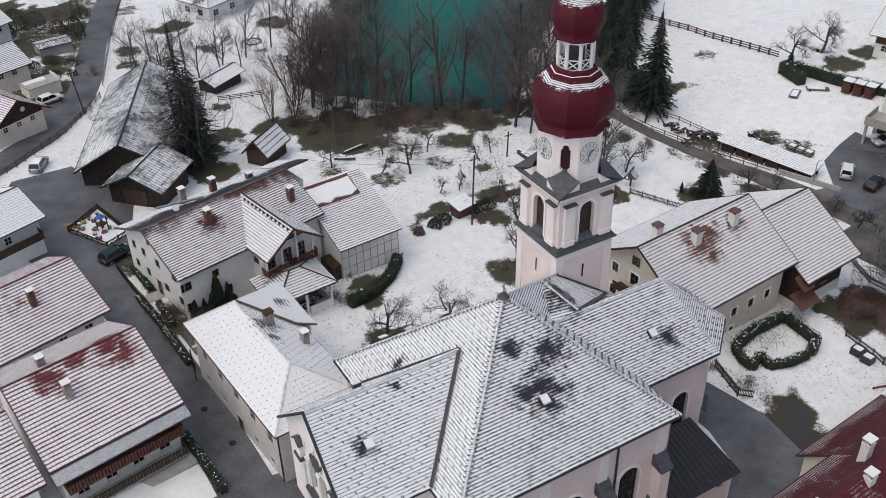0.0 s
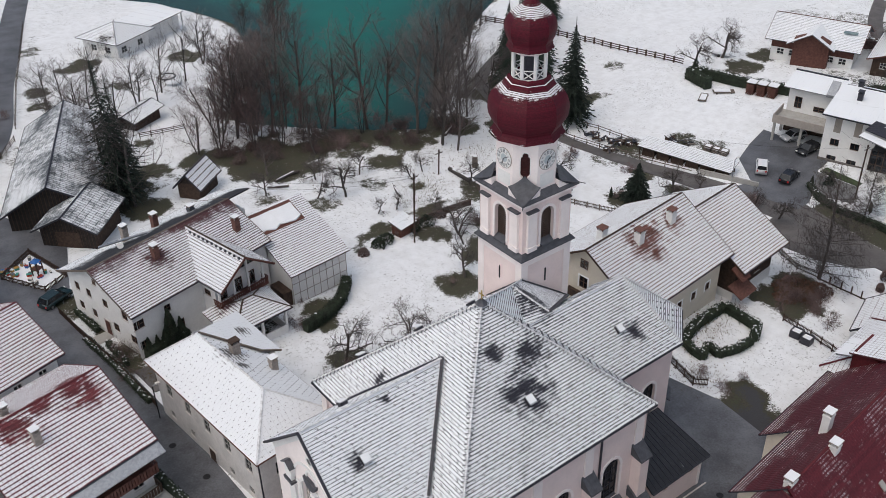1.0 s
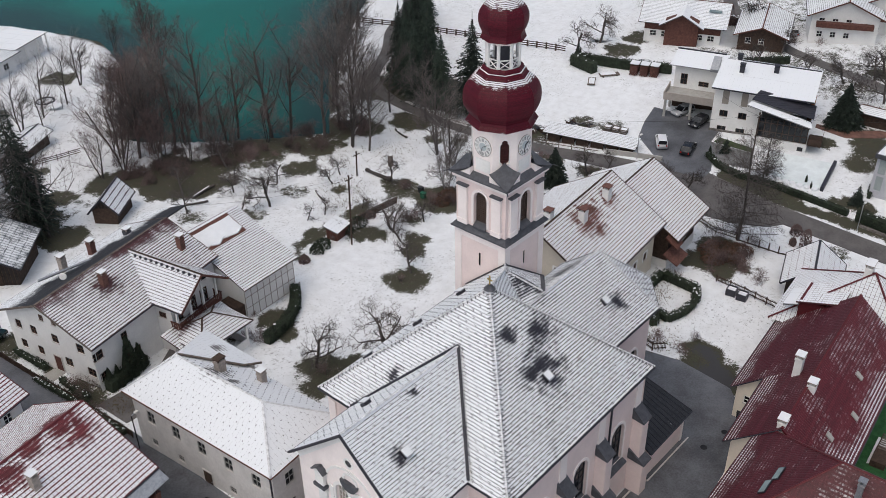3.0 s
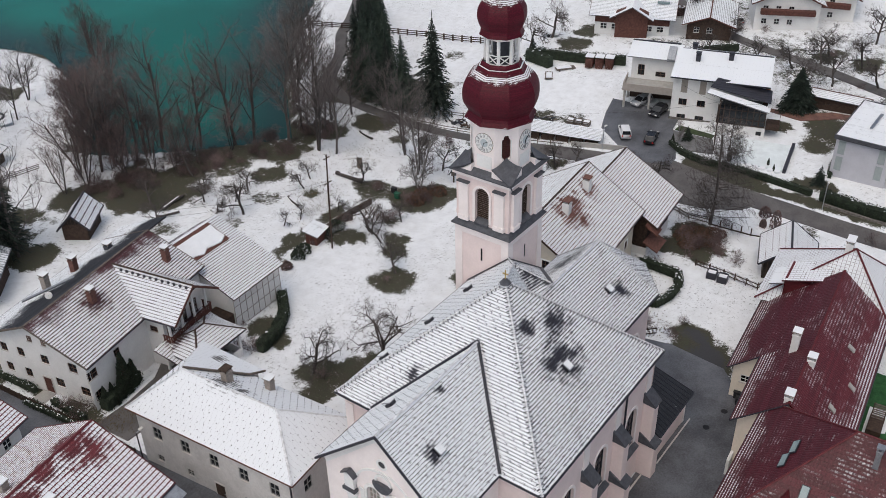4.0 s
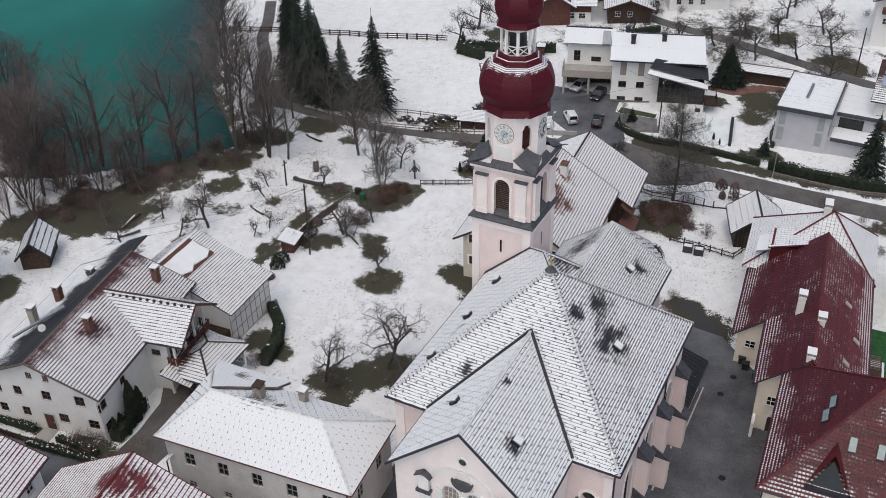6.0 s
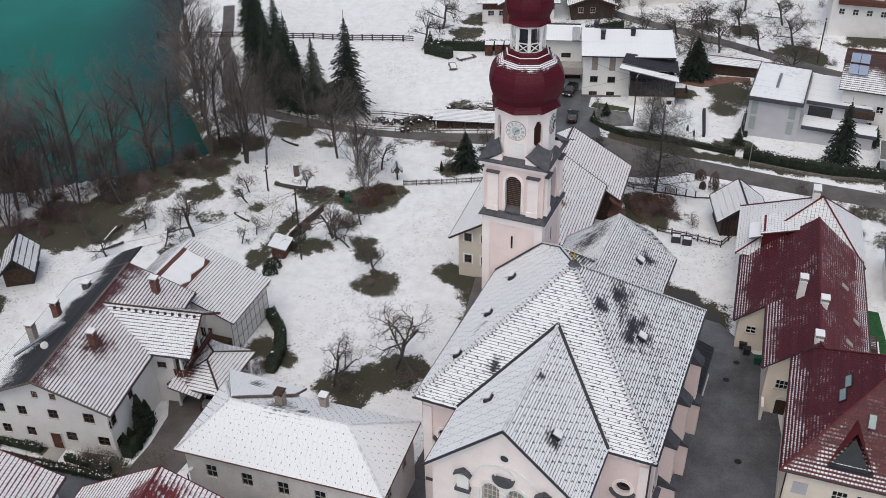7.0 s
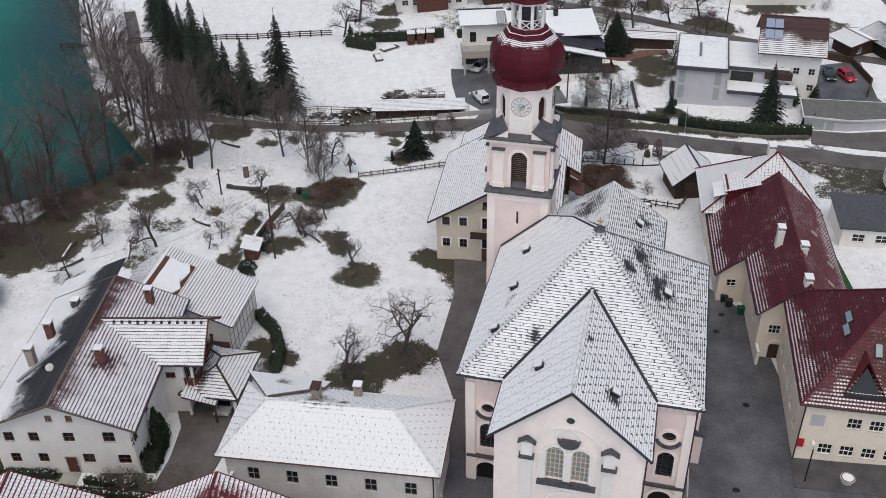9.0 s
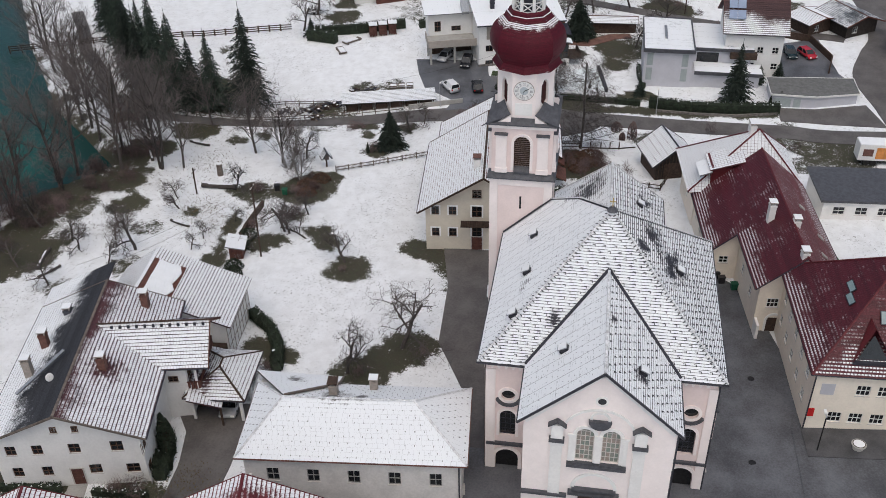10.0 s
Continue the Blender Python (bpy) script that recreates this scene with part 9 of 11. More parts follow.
def lean_to(x, y, yaw):
    h = thing("garden_shed", x, y, gz(x, y), yaw, "small dark garden shed with snow on its roof", "shed")
    part("wall", boxes((-1.4, 1.4, -0.9, 0.9, -0.3, 1.7)), M_wood_red, h)
    part("roof", roof_slope([(-1.7, -1.3, 1.7), (1.7, -1.3, 1.7), (1.7, 1.3, 2.3), (-1.7, 1.3, 2.3)], 0.6, 0.02, 1), R_flat, h)


lean_to(64.8, 102.0, 12)


def shrine(x, y):
    h = thing("bird_house_shrine", x, y, gz(x, y), 30, "small roofed wooden wayside shrine on a post", "shrine")
    part("post", boxes((-0.12, 0.12, -0.12, 0.12, -0.3, 1.6)), M_wood_dark, h)
    part("case", boxes((-0.5, 0.5, -0.35, 0.35, 1.4, 2.3)), M_wood_grey, h)
    gable_roof(h, 1.0, 0.8, 2.3, 2.9, R_barn, over=0.4, end=0.3, course=0.3, verge=False)


shrine(92.2, 97.0)


def tub(x, y, r, hgt, mat, name, label, cat):
    h = thing(name, x, y, gz(x, y), 0, label, cat)
    part("body", prism(bmesh.new(), ngon(r, 12), -0.2, hgt, 0.85), mat, h)
    part("snow_cap", prism(bmesh.new(), ngon(r * 0.84, 12), hgt + 0.004, hgt + 0.1, 0.8), M_snow, h, "snow on top")


tub(87.7, 113.2, 0.5, 2.0, M_wood_grey, "tree_stump", "tall weathered tree stump capped with snow", "stump")


def fallen_log(x, y, yaw, ln, r):
    h = thing("fallen_log", x, y, gz(x, y), yaw, "dark fallen log with snow along its top", "log")
    bm = bmesh.new()
    beam(bm, (-ln / 2, 0, r * 0.8), (0, 0.12, r * 0.9), r * 1.8, None, 8)
    beam(bm, (0, 0.12, r * 0.9), (ln / 2, -0.05, r * 0.7), r * 1.6, None, 8)
    part("trunk", bm, M_bark, h)
    bm = bmesh.new()
    beam(bm, (-ln * 0.42, 0, r * 1.75), (ln * 0.3, 0.1, r * 1.72), r * 0.9, 0.1, 6)
    part("snow_cap", bm, M_snow, h, "snow on the log")


fallen_log(83.3, 111.8, 92, 5.4, 0.45)
fallen_log(71.8, 113.4, 70, 3.6, 0.22)
fallen_log(93.5, 127.5, 30, 4.5, 0.3)
fallen_log(60.5, 128.5, 10, 5.0, 0.28)
fallen_log(57.5, 126.0, 150, 3.4, 0.22)
fallen_log(98.5, 121.0, 75, 4.0, 0.25)
for cx, cy in ((88.2, 51.2), (88.0, 49.6)):
    b = thing("compost_bin", cx, cy, gz(cx, cy), 8, "square dark compost bin with snow inside", "bin")
    part("side", boxes((-0.65, 0.65, -0.65, -0.55, -0.2, 1.0)), M_trim_dark, b)
    part("side", boxes((-0.65, 0.65, 0.55, 0.65, -0.2, 1.0)), M_trim_dark, b)
    part("side", boxes((-0.65, -0.55, -0.55, 0.55, -0.2, 1.0)), M_trim_dark, b)
    part("side", boxes((0.55, 0.65, -0.55, 0.55, -0.2, 1.0)), M_trim_dark, b)
    part("snow_fill", boxes((-0.54, 0.54, -0.54, 0.54, 0.5, 0.8)), M_snow, b)


def litter_bin(x, y, mat, label):
    h = thing("wheelie_bin", x, y, gz(x, y), 10, label, "bin")
    part("body", prism(bmesh.new(), [(-0.28, -0.35), (0.28, -0.35), (0.28, 0.35), (-0.28, 0.35)], 0.05, 0.95, 1.15), mat, h)
    part("lid", boxes((-0.36, 0.36, -0.44, 0.44, 0.955, 1.03)), mat, h)


M_green_bin = plain("green_plastic", (0.015, 0.09, 0.05), 0.5, vary=0.15)
M_black_bin = plain("black_plastic", (0.025, 0.025, 0.028), 0.5, vary=0.2)
litter_bin(82.2, 100.8, M_green_bin, "green plastic compost bin by the brown thicket")
litter_bin(83.4, 102.4, M_black_bin, "dark water barrel box by the thicket")
litter_bin(64.3, 38.2, M_black_bin, "black wheelie bin against the house wall")
litter_bin(65.3, 38.8, M_black_bin, "black wheelie bin beside the corner")
litter_bin(63.0, 36.8, M_green_bin, "green wheelie bin beside the corner")


def trailer(x, y, yaw, label):
    h = thing("boat_trailer", x, y, gz(x, y), yaw, label, "trailer")
    part("bed", boxes((-1.9, 1.9, -0.75, 0.75, 0.45, 0.62)), M_steel, h)
    part("snow_load", prism(bmesh.new(), [(-1.8, -0.7), (1.8, -0.7), (1.8, 0.7), (-1.8, 0.7)], 0.624, 0.95, 0.8), M_snow, h, "snow-covered load")
    for s in (-1, 1):
        part("wheel", shifted(prism(bmesh.new(), ngon(0.32, 12), -0.1, 0.1), pose(-0.3, s * 0.9, 0.3, 90)), M_rubber, h)
    part("drawbar", boxes((1.9, 3.0, -0.06, 0.06, 0.42, 0.52)), M_steel, h)


trailer(156.4, 116.8, -70, "small trailer with a snow-covered boat")
trailer(147.9, 110.8, 60, "flat snowy trailer in the field")


# ---- vehicles ----
def car(x, y, yaw, paint, label, kind="car", name="car", snow=False):
    """Body, cabin with glass, wheels, lights. Nose along local +x."""
    x, y = up_bank(x, y)
    van = kind == "van"
    L, Wd, H = (4.3, 1.78, 1.85) if van else (4.5, 1.82, 1.62) if kind == "suv" else (4.3, 1.76, 1.46)
    h = thing(name, x, y, gz(x, y) + 0.07, yaw, label, "car")
    half, low, belt = L / 2, 0.25, 0.62 * H if van else 0.60 * H
    prof = [(-half, low), (half - 0.1, low), (half, low + 0.2), (half - 0.05, belt - 0.22), (half - 0.35, belt - 0.08), (half - 1.15, belt), (-half + 0.05, belt), (-half, belt - 0.2)]
    bm = bmesh.new()
    a = [bm.verts.new((px, -Wd / 2, pz)) for px, pz in prof]
    b = [bm.verts.new((px, Wd / 2, pz)) for px, pz in prof]
    bm.faces.new(a), bm.faces.new(b[::-1])
    for i in range(len(prof)):
        j = (i + 1) % len(prof)
        bm.faces.new((a[i], b[i], b[j], a[j]))
    bmesh.ops.recalc_face_normals(bm, faces=bm.faces[:])
    bmesh.ops.bevel(bm, geom=[e for e in bm.edges], offset=0.07, segments=2, affect="EDGES")
    body = part("body", bm, paint, h, smooth=True)
    r0, r1 = (-half + 0.08, half - 1.75) if van else (-half + 0.55, half - 1.95)
    base0, base1 = (-half + 0.04, half - 1.0) if van else (-half + 0.12, half - 1.05)
    w0, w1 = Wd / 2 - 0.06, Wd / 2 - 0.2
    bm = bmesh.new()
    lo = [bm.verts.new(p) for p in ((base0, -w0, belt - 0.03), (base1, -w0, belt - 0.03), (base1, w0, belt - 0.03), (base0, w0, belt - 0.03))]
    hi = [bm.verts.new(p) for p in ((r0, -w1, H - 0.05), (r1, -w1, H - 0.05), (r1, w1, H - 0.05), (r0, w1, H - 0.05))]
    for i in range(4):
        bm.faces.new((lo[i], lo[(i + 1) % 4], hi[(i + 1) % 4], hi[i]))
    bm.faces.new(hi), bm.faces.new(lo[::-1])
    part("cabin_glass", bm, M_glass, body, "dark car windows")
    bm = bmesh.new()
    prism(bm, [(r0 - 0.03, -w1 - 0.03), (r1 + 0.05, -w1 - 0.03), (r1 + 0.05, w1 + 0.03), (r0 - 0.03, w1 + 0.03)], H - 0.06, H, 0.94)
    part("car_roof", bm, M_snow if snow else paint, body)
    for s in (-1, 1):
        bm = bmesh.new()
        beam(bm, (base1, s * w0, belt), (r1, s * w1, H - 0.04), 0.08, 0.08)
        beam(bm, (base0, s * w0, belt), (r0, s * w1, H - 0.04), 0.12, 0.1)
        beam(bm, ((base0 + base1) / 2, s * (w0 + 0.005), belt), ((r0 + r1) / 2, s * (w1 + 0.005), H - 0.04), 0.08, 0.04)
        part("pillar", bm, paint, body)
        if van:
            bm = bmesh.new()
            v = [bm.verts.new(p) for p in ((base0, s * (w0 + 0.012), belt - 0.02), (-0.1, s * (w0 + 0.012), belt - 0.02), (-0.1, s * (w1 + 0.012), H - 0.06), (r0, s * (w1 + 0.012), H - 0.06))]
            bm.faces.new(v)
            part("side_panel", bm, paint, body)
        for wx in (half - 0.85, -half + 0.8):
            wheel = part("wheel", shifted(prism(bmesh.new(), ngon(0.33, 16), -0.11, 0.11), pose(wx, s * (Wd / 2 - 0.1), 0.33, 90)), M_rubber, h)
            part("rim", shifted(prism(bmesh.new(), ngon(0.2, 12), -0.12, 0.12), pose(wx, s * (Wd / 2 - 0.1), 0.33, 90)), M_steel, wheel)
        part("headlight", boxes((half - 0.18, half + 0.01, s * 0.62 - 0.18, s * 0.62 + 0.18, belt - 0.36, belt - 0.2)), M_frame_white, body, "clear headlight")
        part("tail_light", boxes((-half - 0.01, -half + 0.1, s * 0.68 - 0.12, s * 0.68 + 0.12, belt - 0.4, belt - 0.12)), M_red_sign, body, "red tail light")
        part("mirror", boxes((base1 - 0.35, base1 - 0.2, s * (Wd / 2 + 0.08) - 0.08, s * (Wd / 2 + 0.08) + 0.08, belt + 0.02, belt + 0.16)), paint, body)
    return h


def paint(name, col):
    return plain(name, col, 0.25, 0.1, vary=0.05, scale=0.6, bump=0.0, spec=0.6)


P_white, P_black, P_silver, P_red, P_dark = paint("white_car_paint", (0.75, 0.75, 0.76)), paint("black_car_paint", (0.015, 0.016, 0.02)), paint("silver_car_paint", (0.42, 0.43, 0.45)), paint("red_car_paint", (0.45, 0.015, 0.03)), paint("dark_green_car_paint", (0.012, 0.03, 0.035))
car(125.4, 83.0, 35, P_white, "small white delivery van parked in the yard", "van", "van")
car(126.0, 78.0, 12, P_black, "black estate car parked in the yard", "suv")
car(141.2, 87.3, 165, P_silver, "silver car parked under the terrace", "suv")
car(138.2, 82.4, 178, P_black, "dark car parked in the carport shade", "suv")
car(146.7, 20.1, 186, P_dark, "dark car on the wet forecourt")
car(146.6, 17.0, 205, P_red, "bright red car on the wet forecourt")
car(14.6, 145.9, 62, P_silver, "silver estate car with snow beside the fence", "suv", snow=True)
car(18.2, 113.8, 25, P_dark, "dark green car at the garden corner", "suv")
car(34.0, 91.6, 186, P_silver, "car parked under the carport roof")
car(21.4, 171.6, 20, P_white, "small white off-road car beside the upper house", "suv")
car(204, 92, 30, P_silver, "snowy car parked above the road", snow=True)


def box_trailer():
    h = thing("box_trailer", 101.0, 11.5, gz(101, 11.5), -88, "white box trailer with printed orange side panel", "trailer")
    part("box", boxes((-4, 4, -1.25, 1.25, 0.9, 3.5)), M_frame_white, h)
    part("snow_cap", boxes((-3.95, 3.95, -1.2, 1.2, 3.504, 3.6)), M_snow, h)
    part("side_print", boxes((-1.5, 3.6, -1.27, -1.255, 1.2, 3.1)), M_orange, h, "orange and brown printed panel")
    part("print_patch", boxes((-3.4, -1.9, -1.27, -1.255, 1.6, 2.8)), M_brick, h)
    part("undercarriage", boxes((-3.8, 3.8, -0.9, 0.9, 0.5, 0.9)), M_iron, h)
    for px in (-2.6, -1.6, 2.4):
        for s in (-1, 1):
            part("wheel", shifted(prism(bmesh.new(), ngon(0.45, 14), -0.14, 0.14), pose(px, s * 1.05, 0.42, 90)), M_rubber, h)


M_orange = plain("orange_print", (0.55, 0.22, 0.06), 0.5, vary=0.3, scale=1.2)
box_trailer()


# ---- garden clutter by the street ----
def clutter():
    rnd = random.Random(11)
    cols = [(0.03, 0.12, 0.35), (0.4, 0.05, 0.03), (0.05, 0.25, 0.2), (0.35, 0.2, 0.05), (0.1, 0.1, 0.1), (0.5, 0.48, 0.44)]
    mats = [plain("plastic_%s" % n, c, 0.5) for n, c in zip(("blue", "red", "teal", "ochre", "black", "white"), cols)]
    words = ("blue", "red", "teal", "ochre", "black", "white")
    for k in range(36):
        u, w = rnd.random(), rnd.random()
        x, y = 15.4 + 4.6 * u + 2.6 * (w - 0.5), 122.4 + 3.2 * u - 5.4 * (w - 0.5) * 1.2 - 1.4 * u
        i = rnd.randrange(6)
        w, d, hh = rnd.uniform(0.2, 0.6), rnd.uniform(0.2, 0.5), rnd.uniform(0.15, 0.6)
        h = thing("garden_crate", x, y, gz(x, y), rnd.uniform(0, 180), words[i] + " plastic crate in the cluttered yard corner", "crate", "yard clutter")
        part("tub", prism(bmesh.new(), [(-w / 2, -d / 2), (w / 2, -d / 2), (w / 2, d / 2), (-w / 2, d / 2)], -0.05, hh, 1.1), mats[i], h)
        part("rim", boxes((-w * 0.6, w * 0.6, -d * 0.6, d * 0.6, hh + 0.002, hh + 0.05)), mats[(i + 1) % 6] if rnd.random() < 0.7 else M_snow, h)
    for x, y, hh in ((18.5, 121.8, 2.3),):
        h = thing("play_frame", x, y, gz(x, y), 30, "blue and wooden garden play frame", "play frame")
        for i in (-1, 1):
            for j in (-1, 1):
                part("post", boxes((i * 0.5 - 0.06, i * 0.5 + 0.06, j * 0.5 - 0.06, j * 0.5 + 0.06, -0.2, hh)), M_wood_dark, h)
        part("platform", boxes((-0.6, 0.6, -0.6, 0.6, hh * 0.5, hh * 0.5 + 0.08)), M_wood_red, h)
        part("canopy", prism(bmesh.new(), [(-0.6, -0.6), (0.6, -0.6), (0.6, 0.6), (-0.6, 0.6)], hh, hh + 0.4, 0.2), mats[0], h, "blue canopy")


clutter()
strip("play_plot", [(14.3, 123.5), (19.2, 128.2)], [(17.9, 117.2), (21.2, 119.2)], M_snow, "small snowy play plot inside a dark fence", 0.075, "ground")
rail_fence([(17.9, 117.1), (14.2, 123.6), (19.3, 128.4)], 0.9, (0.25, 0.75), 1.8, M_wood_dark, "low dark picket fence round the play plot", pickets=True)
rail_fence([(19.3, 128.4), (21.4, 119.2), (17.9, 117.1)], 0.9, (0.25, 0.75), 1.8, M_wood_dark, "low dark picket fence round the play plot", pickets=True)


def trampoline(x, y):
    h = thing("trampoline", x, y, gz(x, y), 0, "round garden trampoline with dark edge and net poles", "trampoline")
    part("mat", prism(bmesh.new(), ngon(1.55, 20), 0.62, 0.66), M_snow, h, "snow-covered jumping mat")
    part("pad", shifted(arch_ring(3.1, 3.1, 0.3, 0.14, "round"), pose(0, 1.55, 0.6, -90)), M_trim_dark, h, "dark edge pad")
    for k in range(6):
        a = math.tau * k / 6
        px, py = 1.75 * math.cos(a), 1.75 * math.sin(a)
        part("net_pole", boxes((px - 0.03, px + 0.03, py - 0.03, py + 0.03, -0.1, 2.4)), M_iron, h)


trampoline(63.8, 179.9)


def lawn_frame(x, y):
    """A dark slatted climbing frame lying on the lawn, with a snowy mat under it."""
    h = thing("climbing_frame", x, y, gz(x, y) + 0.08, 5, "dark slatted climbing frame lying on the green lawn", "play frame")
    part("mat", boxes((-2.6, 2.6, -1.1, 1.1, 0.002, 0.09)), M_snow, h, "snowy mat under the frame")
    part("box", boxes((-2.2, 0.4, -0.7, 0.8, 0.1, 0.9)), M_wood_dark, h)
    for sy in (-0.6, 0.7):
        part("rail", boxes((-0.2, 2.4, sy - 0.06, sy + 0.06, 0.9, 1.0)), M_wood_dark, h)
    for k in range(8):
        part("rung", boxes((-0.1 + 0.33 * k, 0.06 + 0.33 * k, -0.54, 0.64, 0.92, 0.98)), M_wood_grey, h)


lawn_frame(69.4, 24.9)


def meadow_pile(x, y, yaw, ln, label):
    x, y = up_bank(x, y)
    h = thing("timber_stack", x, y, gz(x, y), yaw, label, "timber stack")
    for k in range(5):
        part("board", boxes((-ln / 2, ln / 2, -0.75 + 0.3 * k, -0.5 + 0.3 * k, 0.15 + 0.04 * (k % 2), 0.35 + 0.04 * (k % 2))), M_wood_grey, h)
    for s in (-1, 1):
        part("bearer", boxes((s * ln * 0.35 - 0.1, s * ln * 0.35 + 0.1, -0.8, 0.8, -0.1, 0.148)), M_wood_dark, h)
    part("snow_cap", boxes((-ln * 0.46, ln * 0.3, -0.6, 0.5, 0.4, 0.5)), M_snow, h, "snow on the boards")


meadow_pile(150.5, 109.5, -40, 4.0, "stacked boards under snow before the hedge")
meadow_pile(144.5, 110.0, 30, 3.4, "pallet of boards dusted with snow in the field")


def scrap_heap(x, y, yaw, seed, label, wide=2.4, high=0.9):
    """Tumbled dark boards, crates and poles with snow on them."""
    rnd = random.Random(seed)
    h = thing("scrap_heap", x, y, gz(x, y), yaw, label, "scrap heap")
    for k in range(9):
        ln, wd = rnd.uniform(0.7, 1.9), rnd.uniform(0.12, 0.35)
        m = pose(rnd.uniform(-wide / 2, wide / 2), rnd.uniform(-0.7, 0.7), rnd.uniform(0.12, high * 0.7), rnd.uniform(-14, 14), rnd.uniform(-24, 24), rnd.uniform(0, 180))
        part("board", shifted(boxes((-ln / 2, ln / 2, -wd / 2, wd / 2, -0.06, 0.06)), m), rnd.choice((M_wood_dark, M_trim_dark, M_wood_grey, M_trim_dark)), h)
    for k in range(2):
        a = rnd.uniform(0.2, 0.38)
        m = pose(rnd.uniform(-wide / 2, wide / 2), rnd.uniform(-0.5, 0.5), 0, 0, 0, rnd.uniform(0, 90))
        crate = part("crate", shifted(boxes((-a, a, -a, a, -0.2, a * 1.5)), m), rnd.choice((M_wood_dark, M_trim_dark, M_wood_grey)), h)
        part("snow_cap", shifted(prism(bmesh.new(), [(p * 0.75, q * 0.6) for p, q in ((-a, -a), (a, -a), (a, a), (-a, a))], a * 1.5 + 0.003, a * 1.5 + 0.06, 0.8), m), M_snow, crate, "snow on top")
    return h


for k, (lx, ly) in enumerate(((111.9, 107.8), (113.3, 106.3), (114.0, 104.3), (114.7, 102.7), (115.5, 101.4), (112.9, 105.0), (112.6, 110.2), (110.6, 104.0), (120.6, 98.6), (121.4, 96.4))):
    scrap_heap(lx, ly, 75 + 37 * (k % 4), 70 + k, "dark scrap timber and crates heaped beside the lane")
for k, (lx, ly) in enumerate(((122.4, 92.4), (122.7, 90.9), (122.9, 89.4))):
    c = thing("pallet_crate", lx, ly, gz(lx, ly), 12, "grey slatted pallet crate with snow inside", "crate")
    for q in range(4):
        m = pose(0, 0, 0, 0, 0, 90 * q)
        for z in (0.1, 0.42, 0.74):
            part("slat", shifted(boxes((-0.6, 0.6, -0.62, -0.57, z, z + 0.2)), m), M_wood_grey, c)
    part("snow_fill", boxes((-0.55, 0.55, -0.55, 0.55, 0.5, 0.86 - 0.1 * (k % 2))), M_snow, c)


def planter(x, y):
    """A round stone tub filled with soil under snow."""
    h = thing("planter", x, y, gz(x, y) + 0.185, 0, "round stone planter capped with snow on the pavement", "planter")
    part("tub", prism(prism(bmesh.new(), ngon(0.55, 20), 0.0, 0.5, 0.68), ngon(0.72, 20), 0.5, 0.6), M_concrete, h)
    part("soil", prism(bmesh.new(), ngon(0.6, 20), 0.602, 0.64), M_wood_dark, h)
    part("snow_cap", prism(bmesh.new(), ngon(0.54, 16), 0.642, 0.74, 0.36), M_snow, h, "snow on the soil")


planter(36.0, 27.3)


def manhole(x, y, r=0.42):
    h = thing("manhole_cover", x, y, gz(x, y) + 0.064, 0, "round iron manhole cover set in the asphalt", "manhole cover")
    part("ring", prism(bmesh.new(), ngon(r, 20), -0.05, 0.012), M_pave, h)
    part("lid", prism(bmesh.new(), ngon(r * 0.85, 20), 0.0125, 0.02), M_iron, h)


for mx, my in ((58.6, 39.6), (62.2, 39.0), (46.0, 36.4), (33.0, 37.6), (18.6, 79.0), (19.4, 72.6), (23.0, 36.0)):
    manhole(mx, my)


